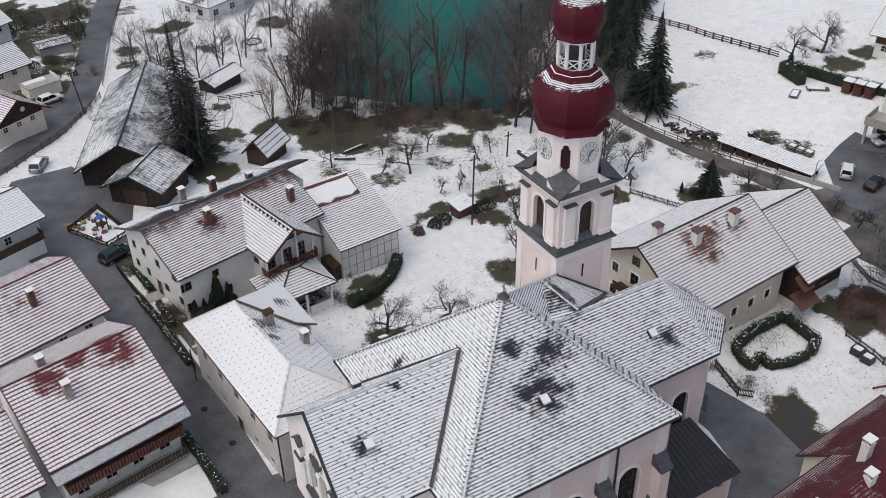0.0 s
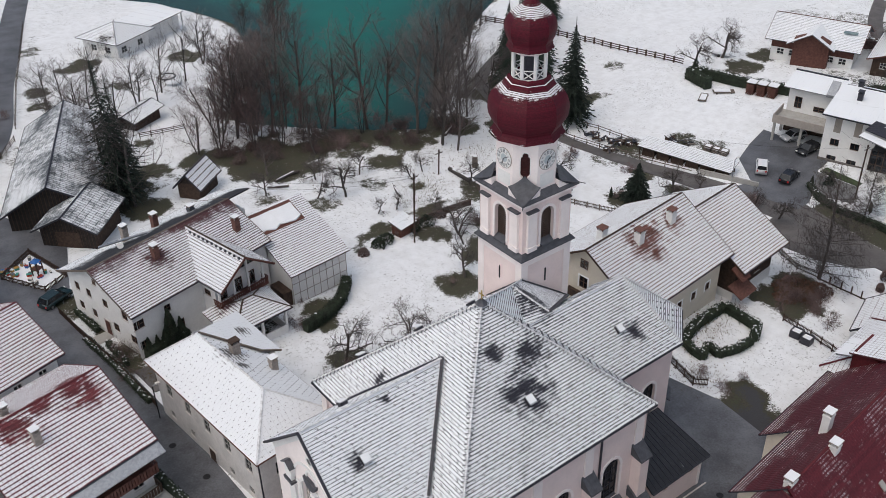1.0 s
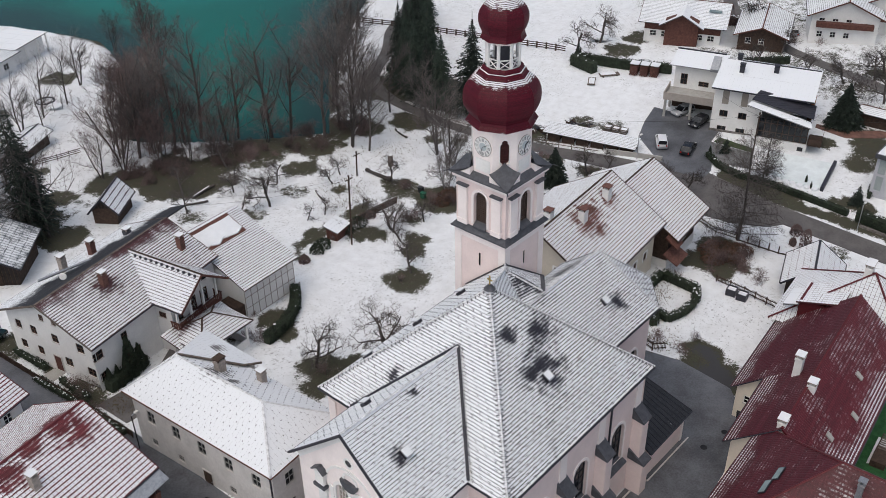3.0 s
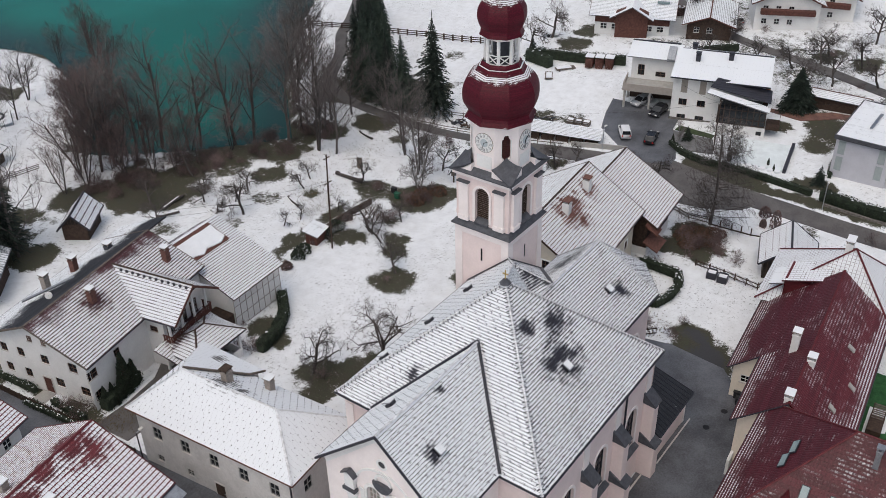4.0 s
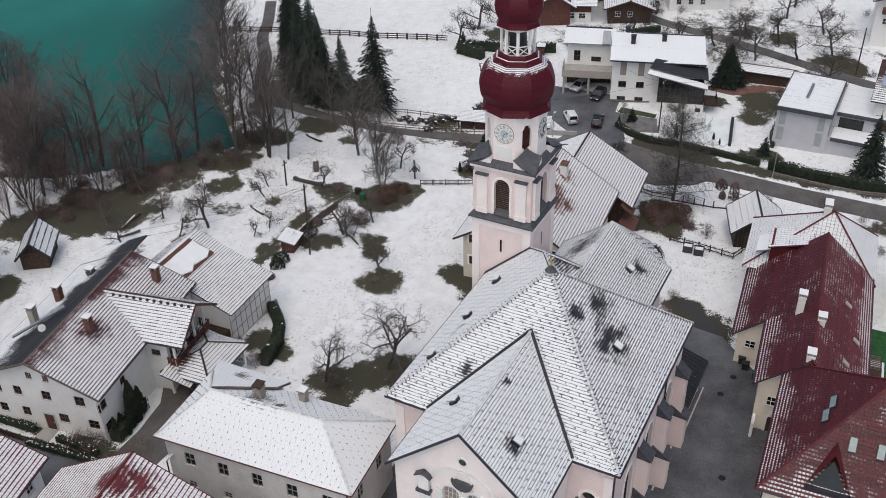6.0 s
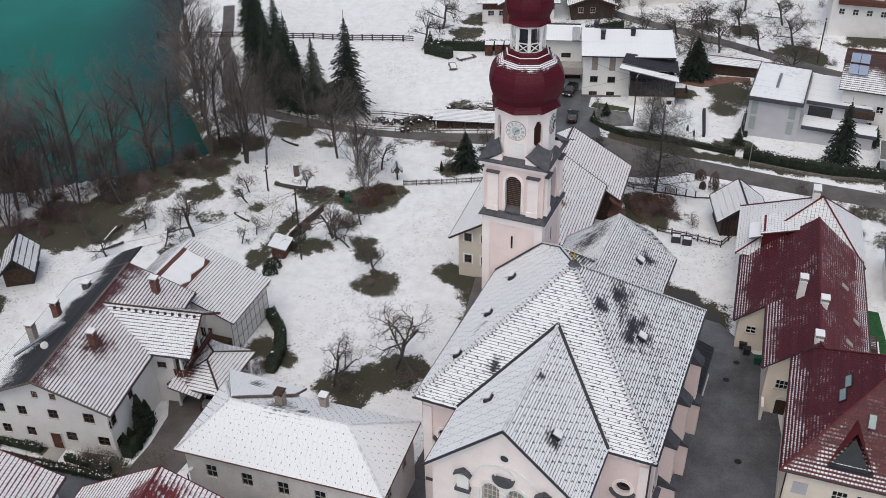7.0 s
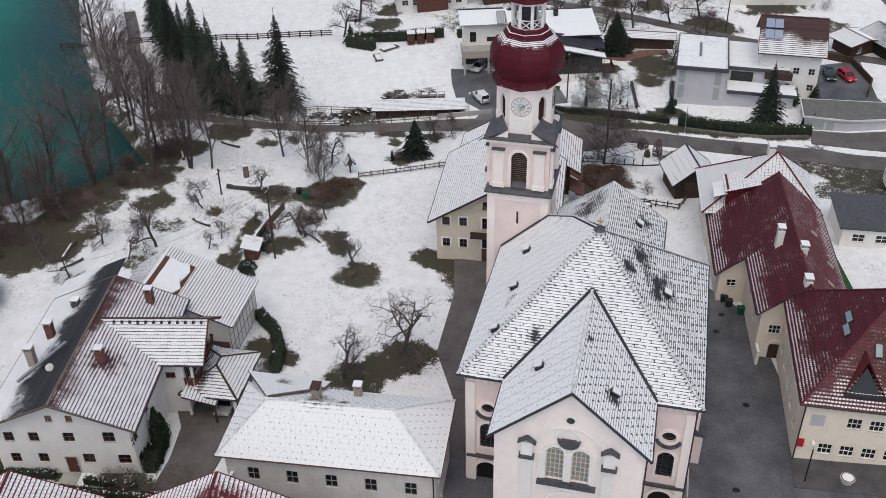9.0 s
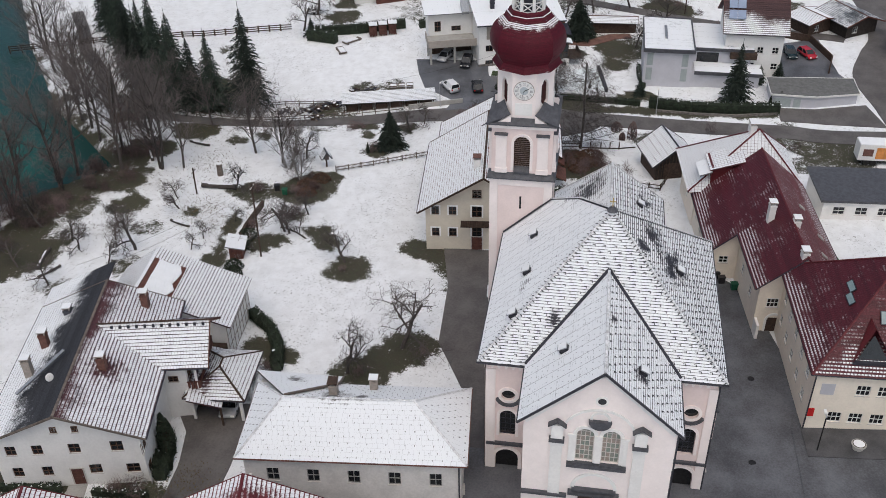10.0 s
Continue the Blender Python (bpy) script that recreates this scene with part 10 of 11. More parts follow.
# ---- trees, bushes, hedges ----
def grow(seed, high, spread, levels, kids, trunk_r, up=0.35, first=0.3, wobble=0.25, lean=0.0, thin=0.62, shrink=0.68, sides=(6, 5, 4, 3, 3, 3), stems=1, ratio=0.58, flat=9, fine=0.013, shrink2=None):
    """Trunk and branch meshes of a leafless tree: tapered, forked, slightly crooked."""
    rnd = random.Random(seed)
    wood, twig = ([], []), ([], [])

    def tube(store, pts, rads, n):
        vs, fs = store
        base = len(vs)
        for k, (p, r) in enumerate(zip(pts, rads)):
            d = (pts[min(k + 1, len(pts) - 1)] - pts[max(k - 1, 0)]).normalized()
            s = d.cross(Vector((0.31, 0.57, 0.76)))
            s = s.normalized() if s.length > 1e-3 else Vector((1, 0, 0))
            t = s.cross(d)
            for i in range(n):
                a = math.tau * i / n
                vs.append(p + s * (math.cos(a) * r) + t * (math.sin(a) * r))
        for k in range(len(pts) - 1):
            for i in range(n if n > 2 else 1):
                j = (i + 1) % n
                fs.append((base + k * n + i, base + k * n + j, base + (k + 1) * n + j, base + (k + 1) * n + i))

    def branch(p, d, length, r, lev):
        steps = 5 if lev == 0 else 4 if lev < 3 else 3 if lev < levels else 2
        r = max(r, fine) if lev == levels else r
        pts, rads, q = [p.copy()], [r], p.copy()
        for k in range(steps):
            d = (d + Vector((rnd.uniform(-1, 1), rnd.uniform(-1, 1), rnd.uniform(-0.6, 0.6))) * wobble + Vector((0, 0, up * (0.25 if lev else 0.6)))).normalized()
            q = q + d * (length / steps)
            pts.append(q.copy())
            rads.append(max(fine * 0.7, r * (1 - (1 - thin) * (k + 1) / steps)))
        tube(wood if lev < 2 else twig, pts, rads, 2 if lev == levels or lev >= flat else sides[min(lev, 5)])
        if lev >= levels:
            return
        n = kids[min(lev, len(kids) - 1)]
        for k in range(n):
            t = first + (1 - first) * (k + rnd.random() * 0.8) / n if lev == 0 else 0.25 + 0.75 * (k + rnd.random()) / n
            f = min(t, 0.999) * steps
            i = int(f)
            at = pts[i].lerp(pts[i + 1], f - i)
            axis = (pts[i + 1] - pts[i]).normalized()
            a = rnd.uniform(0, math.tau)
            side = axis.orthogonal()
            side.rotate(Matrix.Rotation(a, 3, axis).to_quaternion())
            nd = (axis * rnd.uniform(0.35, 0.8) + side * spread * rnd.uniform(0.7, 1.2)).normalized()
            branch(at, nd, length * (shrink if lev == 0 or not shrink2 else shrink2) * rnd.uniform(0.7, 1.15) * (1.25 - 0.55 * t if lev == 0 else 1.0), max(fine * 0.6, rads[i] * ratio), lev + 1)

    for k in range(stems):
        a = math.tau * (k + rnd.random() * 0.6) / stems
        out = Vector((math.cos(a), math.sin(a), 0)) * (0.0 if stems == 1 else 1.0)
        branch(Vector((0, 0, -0.3)) + out * 0.25, (Vector((lean, 0, 1)) + out * rnd.uniform(0.12, 0.38)).normalized(), high * 0.62 * (rnd.uniform(0.78, 1.05) if stems > 1 else 1), trunk_r, 0)
    out = []
    for (vs, fs), nm in ((wood, "trunk"), (twig, "crown")):
        me = bpy.data.meshes.new(nm)
        me.from_pydata([tuple(v) for v in vs], [], fs)
        out.append(me)
    return out


KINDS = {}


def tree_kind(key, mats, label, category, name, **args):
    trunk, crown = grow(**args)
    trunk.materials.append(mats[0])
    crown.materials.append(mats[1])
    KINDS[key] = (trunk, crown, label, category, name)


def tree(key, x, y, scale=1.0, yaw=0.0, group="", label=""):
    trunk, crown, lb, cat, nm = KINDS[key]
    x, y = up_bank(x, y)
    h = thing(nm, x, y, gz(x, y), yaw, label or lb, cat, group)
    h.scale = (scale, scale, scale)
    put("trunk", trunk, h, Matrix())
    put("crown", crown, h, Matrix(), "bare twigs")
    return h


for i in range(4):
    tree_kind("orchard%d" % i, (M_bark, M_bark), "bare crooked fruit tree standing in the snowy orchard", "tree", "fruit_tree", seed=20 + i, high=7.4, spread=1.0, levels=5, kids=(6, 5, 4, 4, 2), trunk_r=0.19, up=0.22, first=0.35, wobble=0.30, shrink=0.62, flat=4)
for i in range(4):
    tree_kind("tall%d" % i, (M_bark, M_bark_twig), "tall leafless broadleaf tree on the lake bank", "tree", "broadleaf_tree", seed=40 + i, high=20, spread=0.5, levels=4, kids=(13, 7, 5, 4), trunk_r=0.22, up=0.42, first=0.22, wobble=0.12, shrink=0.5, stems=1 + i // 3, ratio=0.42, flat=3, fine=0.012)
for i in range(3):
    tree_kind("red%d" % i, (M_bark, M_bark_red), "leafless reddish alder thicket tree by the lake", "tree", "alder_tree", seed=60 + i, high=13.5, spread=0.5, levels=4, kids=(7, 6, 5, 4), trunk_r=0.11, up=0.42, first=0.15, wobble=0.17, shrink=0.5, stems=3, ratio=0.45, flat=3, fine=0.012)
tree_kind("birch", (M_bark_birch, M_bark_twig), "slender leafless birch with a pale trunk", "tree", "birch_tree", seed=80, high=12, spread=0.5, levels=4, kids=(16, 8, 6, 3), trunk_r=0.14, up=0.3, first=0.2, wobble=0.12, shrink=0.42, stems=2, ratio=0.4, flat=3, fine=0.010)
tree_kind("larch", (M_bark, M_bark), "tall leafless larch with fine drooping twigs", "tree", "larch_tree", seed=81, high=21, spread=1.5, levels=3, kids=(84, 15, 6), trunk_r=0.17, up=0.0, first=0.06, wobble=0.10, shrink=0.31, ratio=0.26, flat=2, fine=0.016, shrink2=0.38)
tree_kind("bent", (M_bark, M_bark_twig), "fallen fruit tree with arching bare branches", "tree", "fallen_tree", seed=77, high=8.5, spread=0.8, levels=4, kids=(9, 6, 5, 3), trunk_r=0.16, up=-0.34, first=0.25, wobble=0.16, shrink=0.5, lean=1.1, stems=1, ratio=0.5, flat=3)
for i in range(3):
    tree_kind("bush%d" % i, (M_bark_red, M_bark_red), "dense leafless brown bush", "bush", "bush", seed=90 + i, high=1.9, spread=1.2, levels=3, kids=(10, 6, 4), trunk_r=0.035, up=0.12, first=0.0, wobble=0.35, shrink=0.8, flat=2, fine=0.011)

R5 = random.Random(5)
ORCHARD_TREES = [(46.4, 75.5, 1.5), (41.2, 80.6, 1.1), (64.2, 86.8, 0.95), (73.4, 105.6, 0.5), (65.2, 109.0, 0.5), (68.2, 108.4, 0.5), (76.4, 115.4, 0.7), (79.6, 117.0, 0.6), (70.6, 122.4, 0.75), (65.8, 127.0, 0.7), (68.9, 133.4, 0.95), (66.7, 121.0, 0.6), (63.8, 125.0, 0.75), (64.4, 116.8, 1.15), (60.5, 119.0, 0.65), (71.4, 97.4, 1.05), (76.4, 95.4, 0.7), (106.4, 86.2, 0.85), (112.9, 71.1, 0.85), (113.4, 76.0, 0.6), (109.8, 84.4, 0.7)]
GARDEN_TREES = [(54.5, 124.5, 0.8), (58.2, 131.0, 0.9), (94.5, 101.0, 0.9), (83.0, 109.0, 0.8), (172, 60, 1.2), (176, 52, 1.2), (168, 66, 1.1), (182, 46, 1.3), (186, 58, 1.2), (178, 70, 1.1), (167.0, 122.5, 1.5), (190, 66, 1.1), (163, 44, 1.1), (155, 48, 1.0), (150.5, 42.6, 0.9), (196, 50, 1.2), (205, 60, 1.3), (160, 77, 1.0), (166, 86, 1.1), (176, 88, 1.0), (61.0, 204, 1.0)]
for i, (x, y, s) in enumerate(ORCHARD_TREES + GARDEN_TREES):
    tree("orchard%d" % (i % 4), x, y, s, R5.uniform(0, 360), "fruit trees")
BANK_TREES = [(67.5, 146.0, 1.15), (82.6, 138.0, 1.35), (88.4, 130.4, 1.3), (88.8, 123.8, 1.1), (89.6, 120.2, 0.9), (86.0, 136.8, 1.2), (94.5, 133, 1.15), (95.5, 128.5, 1.0), (99, 139.5, 1.2), (104.0, 143.5, 1.2), (103.6, 137.0, 1.05), (96.4, 110.2, 0.9), (74.2, 147.6, 1.25), (78.5, 142.5, 1.1), (100.5, 131.0, 0.95), (61.5, 148.0, 1.15), (105.0, 130.0, 0.9), (106.2, 121.6, 0.8)]
PENINSULA_TREES = [(113.0, 151, 1.15), (119, 155, 1.15), (107, 147, 1.1), (127, 163, 1.15), (136, 170, 1.2), (41.5, 169, 0.7), (44.6, 173, 0.7), (38.5, 177, 0.7), (47.4, 167.6, 0.65), (53, 172, 0.7), (60, 177, 0.75), (66.5, 180, 0.75), (49, 183, 0.7), (74, 188, 0.7), (35.5, 168, 0.6), (57, 171.7, 0.55), (41.9, 180.9, 0.6)]
for i, (x, y, s) in enumerate(BANK_TREES + PENINSULA_TREES):
    tree("tall%d" % (i % 4), x, y, s, R5.uniform(0, 360), "bank trees")
THICKET = [(64.5, 147.5, 1.5), (70.2, 146.5, 1.4), (59.2, 149.6, 1.5), (75.8, 142.2, 1.2), (66.0, 139.6, 0.9), (61.5, 141.2, 1.0), (56.8, 145.2, 1.1), (65.5, 157, 1.5), (71.5, 161, 1.4), (77, 167, 1.4), (83.5, 174, 1.3), (68.5, 163.5, 1.3), (92, 186, 1.2), (80.5, 136.5, 0.9), (72, 140.0, 0.95), (53, 145.5, 0.95), (99.0, 202, 1.2), (96, 196, 1.2)]
for i, (x, y, s) in enumerate(THICKET):
    tree("red%d" % (i % 3), x, y, s, R5.uniform(0, 360), "bank trees")
tree("birch", 90.9, 103.0, 1.35, 40)
tree("tall1", 92.8, 104.6, 0.75, 140)
tree("birch", 86.4, 99.4, 0.9, 140)
tree("birch", 128.5, 74.0, 0.5, 0)
tree("birch", 60.5, 151.5, 1.2, 90)
tree("birch", 104.5, 134.5, 1.0, 200)
tree("larch", 102.3, 57.2, 1.2, 10)
tree("tall2", 36.8, 133.4, 1.05, 30)
tree("larch", 34.6, 137.4, 1.15, 80)
tree("tall0", 34.2, 211.0, 0.6, 10)
tree("tall1", 36.8, 216.0, 0.6, 70)
tree("bent", 70.6, 96.4, 1.0, 25)
tree("bent", 69.6, 93.6, 0.9, 62)
tree("bent", 66.0, 99.6, 0.7, 80)
tree("larch", 124.6, 63.5, 0.6, 50)
for i in range(58):
    if i < 22:
        x, y = 96.6 + R5.gauss(0, 2.8), 56.0 + R5.gauss(0, 2.4)
    elif i < 32:
        x, y = 85.2 + R5.gauss(0, 2.6), 97.6 + R5.gauss(0, 2.2)
    else:
        x, y = R5.choice([(45.6, 73.8), (40.6, 78.5), (63.2, 85.2), (71.5, 94.5), (76.5, 97.5), (104, 107), (82.2, 106), (107.6, 96.3), (107.8, 94.0), (98.3, 90.4), (108.4, 86.6), (102.9, 110.8), (101.3, 115.9), (73.5, 49.5), (108.6, 87.6), (113.5, 77.5), (21, 97)])
        x, y = x + R5.gauss(0, 0.8), y + R5.gauss(0, 0.8)
    tree("bush%d" % (i % 3), x, y, R5.uniform(0.7, 1.25), R5.uniform(0, 360), "brown bushes")
for i in range(15):
    x, y, s = R5.choice([(78, 176, 3), (84, 186, 3), (90, 200, 3), (70, 166, 4), (88, 214, 4), (63, 142, 4), (70, 139, 4), (78, 138, 4), (87, 132, 4), (56, 147, 4), (66, 147, 4)])
    tree("red%d" % (i % 3), x + R5.gauss(0, s), y + R5.gauss(0, 2.4), R5.uniform(0.5, 0.95), R5.uniform(0, 360), "bank trees")
for i in range(84):
    t = R5.random()
    x, y = (54 + 42 * t + R5.gauss(0, 1.5), 143 - 13 * t + R5.gauss(0, 3.0))
    tree("bush%d" % (i % 3), x, y, R5.uniform(0.8, 1.5), R5.uniform(0, 360), "bank bushes", "dense leafless undergrowth bush on the bank")


def leaf_cloud(places, size, mat_name, seed, flat=0.0):
    """Small leaf cards at places, each tilted its own way."""
    rnd = random.Random(seed)
    vs, fs = [], []
    for p in places:
        a = Vector((rnd.gauss(0, 1), rnd.gauss(0, 1), rnd.gauss(0, 1) * (1 - flat))).normalized()
        b = a.orthogonal().normalized()
        c = a.cross(b)
        s = size * rnd.uniform(0.6, 1.3)
        k = len(vs)
        vs += [tuple(p + b * s), tuple(p + c * s * 0.55 + a * s * 0.15), tuple(p - b * s), tuple(p - c * s * 0.55 + a * s * 0.15)]
        fs.append((k, k + 1, k + 2, k + 3))
    me = bpy.data.meshes.new(mat_name)
    me.from_pydata(vs, [], fs)
    return me


def spruce_meshes(seed, high, wide, full=1.0):
    """Whorls of drooping boughs, each a spray of short needle twigs, uneven in length and with gaps."""
    rnd = random.Random(seed)
    vs, fs = [], []

    def blade(p, q, w):
        d = q - p
        s = d.cross(Vector((rnd.gauss(0, 1), rnd.gauss(0, 1), rnd.gauss(0, 1))))
        s = s.normalized() * w if s.length > 1e-4 else Vector((w, 0, 0))
        b = len(vs)
        vs.extend([tuple(p - s * 0.6), tuple(p + s * 0.6), tuple(q + s * 0.35), tuple(q - s * 0.35)])
        fs.append((b, b + 1, b + 2, b + 3))

    z = high * 0.07
    lean = [rnd.uniform(0.75, 1.2) for k in range(9)]
    while z < high * 0.985:
        t = z / high
        r = wide * (1 - t) ** 0.9 + 0.06
        n = max(5, int((16 * (1 - t) + 6) * full))
        off = rnd.uniform(0, math.tau)
        for i in range(n):
            a = off + math.tau * i / n + rnd.uniform(-0.3, 0.3)
            ln = r * lean[int(a * 9 / math.tau) % 9] * rnd.uniform(0.55, 1.12)
            if rnd.random() < 0.08 + 0.3 * (1 - full):
                continue
            d, s = Vector((math.cos(a), math.sin(a), 0)), Vector((-math.sin(a), math.cos(a), 0))
            droop = lambda u: (-0.34 * u * u + 0.10 * u) * ln
            at = lambda u: Vector((0, 0, z)) + d * (ln * u) + Vector((0, 0, droop(u)))
            segs = max(2, int(ln / 0.36))
            for k in range(segs):
                u0, u1 = 0.12 + 0.88 * k / segs, 0.12 + 0.88 * (k + 1) / segs
                p, q = at(u0), at(u1)
                w = 0.34 * (1.15 - 0.75 * u0) * min(1.0, 0.12 + ln / 2)
                blade(p, q + (q - p) * 0.2, 0.09)
                for sg in (-1, 1):
                    e = p + s * (sg * w * rnd.uniform(0.7, 1.3)) + d * (0.22 + rnd.uniform(0, 0.2)) * min(1.0, ln) + Vector((0, 0, -rnd.uniform(0.02, 0.28)))
                    blade(p, e, rnd.uniform(0.09, 0.17) * min(1.0, 0.35 + ln * 0.5))
        z += (0.24 + 0.12 * (1 - t)) / full ** 0.5
    for k in range(3):
        blade(Vector((0, 0, high * 0.95)), Vector((rnd.uniform(-0.05, 0.05), 0, high * 1.06)), 0.07)
    me = bpy.data.meshes.new("crown")
    me.from_pydata(vs, [], fs)
    me.materials.append(M_needle)
    bm = bmesh.new()
    beam(bm, (0, 0, -0.4), (0, 0, high * 0.5), 0.05 * high ** 0.7, None, 7)
    beam(bm, (0, 0, high * 0.5), (0, 0, high * 0.97), 0.022 * high ** 0.7, None, 6)
    return mesh_of("trunk", bm, M_bark), me


for i, (hh, ww, fl) in enumerate(((18, 4.4, 1.0), (14, 4.0, 1.0), (10.5, 3.4, 1.0), (4.5, 2.0, 1.0), (22, 4.8, 0.6), (7.0, 2.9, 1.7), (8.2, 4.0, 2.2))):
    KINDS["spruce%d" % i] = (*spruce_meshes(200 + i, hh, ww, fl), "dark green spruce with drooping boughs", "tree", "spruce_tree")
LAKE_SPRUCES = [(35.4, 135.0, 4, 1.1), (38.2, 139.6, 4, 0.85), (114.6, 117.6, 1, 1.35), (113.4, 124.2, 1, 1.05), (112.9, 127.4, 1, 1.0), (114.0, 131.6, 0, 0.9), (115.4, 135.4, 0, 0.95), (118.0, 139.4, 0, 0.95), (121.6, 135.0, 1, 1.1), (124.0, 141.6, 0, 0.95), (127.6, 146.2, 0, 0.9), (133.4, 149.6, 0, 0.95), (130.2, 142.6, 1, 1.15), (138.6, 153.4, 0, 0.9), (144.6, 157.6, 0, 0.95), (151.0, 162.6, 0, 0.9)]
GARDEN_SPRUCES = [(99.6, 88.0, 5, 1.0), (123.1, 31.9, 2, 1.05), (155.3, 62.0, 6, 1.0), (132.6, 27.0, 3, 0.75), (134.7, 23.4, 3, 0.75), (146, 66, 3, 0.6), (125.1, 48.3, 3, 0.75), (153.6, 119.4, 3, 0.9), (129.9, 72.9, 3, 0.6)]
for x, y, k, s in LAKE_SPRUCES + GARDEN_SPRUCES:
    tree("spruce%d" % k, x, y, s, R5.uniform(0, 360), "conifers")


def thuja_meshes(seed, high, wide):
    rnd = random.Random(seed)
    places = []
    for k in range(1500):
        t = rnd.random() ** 1.2
        r = wide * (math.sin(math.pi * min(1, t * 0.9 + 0.12)) ** 0.6) * (1 - t * 0.55)
        a, rr = rnd.uniform(0, math.tau), r * math.sqrt(rnd.uniform(0.45, 1.0))
        places.append(Vector((rr * math.cos(a), rr * math.sin(a), t * high)))
    me = leaf_cloud(places, 0.16, "crown", seed)
    me.materials.append(M_hedge)
    bm = bmesh.new()
    beam(bm, (0, 0, -0.3), (0, 0, high * 0.9), wide * 0.5, None, 7)
    return mesh_of("trunk", bm, M_wood_dark), me


KINDS["thuja"] = (*thuja_meshes(9, 4.2, 0.75), "columnar dark green thuja beside the house wall", "shrub", "thuja")
for x, y, s in ((26.2, 95.4, 1.35), (25.2, 95.0, 0.8), (24.4, 95.6, 0.6), (27.6, 95.8, 0.9), (23.2, 95.2, 0.7), (126.5, 74.2, 0.5), (125.6, 63.4, 0.5), (121.4, 26.0, 0.5), (122.6, 24.2, 0.6), (24.2, 94.4, 0.5), (126, 56, 0.3), (97.6, 91.5, 0.45), (127.4, 57.4, 0.35)):
    tree("thuja", x, y, s, R5.uniform(0, 360), "thujas")


def leafy_bush(x, y, wide, high, label, seed, mat=None, name="beech_bush", count=2600):
    """A dense round bush that has kept its leaves."""
    rnd = random.Random(seed)
    h = thing(name, x, y, gz(x, y), 0, label, "bush")
    places = []
    for k in range(count):
        a, t = rnd.uniform(0, math.tau), rnd.random()
        r = wide * math.sqrt(max(0.0, 1 - (t - 0.25) ** 2 / 0.5625)) * (1 + 0.12 * math.sin(3 * a + seed) + 0.08 * math.sin(7 * a)) * rnd.uniform(0.55, 1.0) ** 0.5
        places.append(Vector((r * math.cos(a), r * math.sin(a), t * high)))
    me = leaf_cloud(places, 0.13, "foliage", seed)
    me.materials.append(mat or M_dry_leaf)
    tagged(put("foliage", me, h, Matrix()), kind="stuff")
    bm = bmesh.new()
    for k in range(7):
        a = math.tau * k / 7
        beam(bm, (0, 0, -0.3), (wide * 0.5 * math.cos(a), wide * 0.5 * math.sin(a), high * 0.7), 0.09, None, 5)
    part("stem", bm, M_bark, h)


M_dry_leaf = plain("dry_beech_leaves", (0.105, 0.060, 0.042), 0.85, vary=0.5, scale=1.5, fine=9)
for k, (bx, by, bw, bh) in enumerate(((98.4, 57.8, 1.9, 0.8), (96.4, 58.6, 1.8, 0.6), (99.6, 55.4, 1.7, 0.8), (96.9, 55.8, 2.1, 0.8), (94.6, 57.2, 1.5, 0.6))):
    leafy_bush(bx, by, bw, bh, "low spreading bush with dry brown leaves", 3 + k, count=900)
for bx, by, bw, bh in ((106.8, 49.0, 0.8, 3.0), (109.6, 51.6, 0.9, 1.6), (106.2, 50.6, 0.5, 1.2)):
    leafy_bush(bx, by, bw, bh, "upright dark reddish-brown shrub in the snow", 60 + int(bx), M_bark_red, "garden_shrub", 700)
for k, (bx, by) in enumerate(((56.6, 100.0), (59.6, 100.7), (61.4, 101.4), (64.0, 101.8), (66.4, 101.8), (69.2, 102.1), (72.2, 102.6))):
    leafy_bush(bx, by, 0.8 + 0.25 * (k % 3), 1.0 + 0.3 * (k % 2), "dark overgrown shrub along the garden wall", 30 + k, M_hedge if k % 3 else M_bark_red, "garden_shrub", 700)
for k, (bx, by, bw) in enumerate(((85.0, 98.2, 1.8), (87.4, 96.6, 1.5), (82.8, 97.4, 1.4))):
    leafy_bush(bx, by, bw, 0.9, "low brown thicket with dry leaves", 50 + k, count=800)


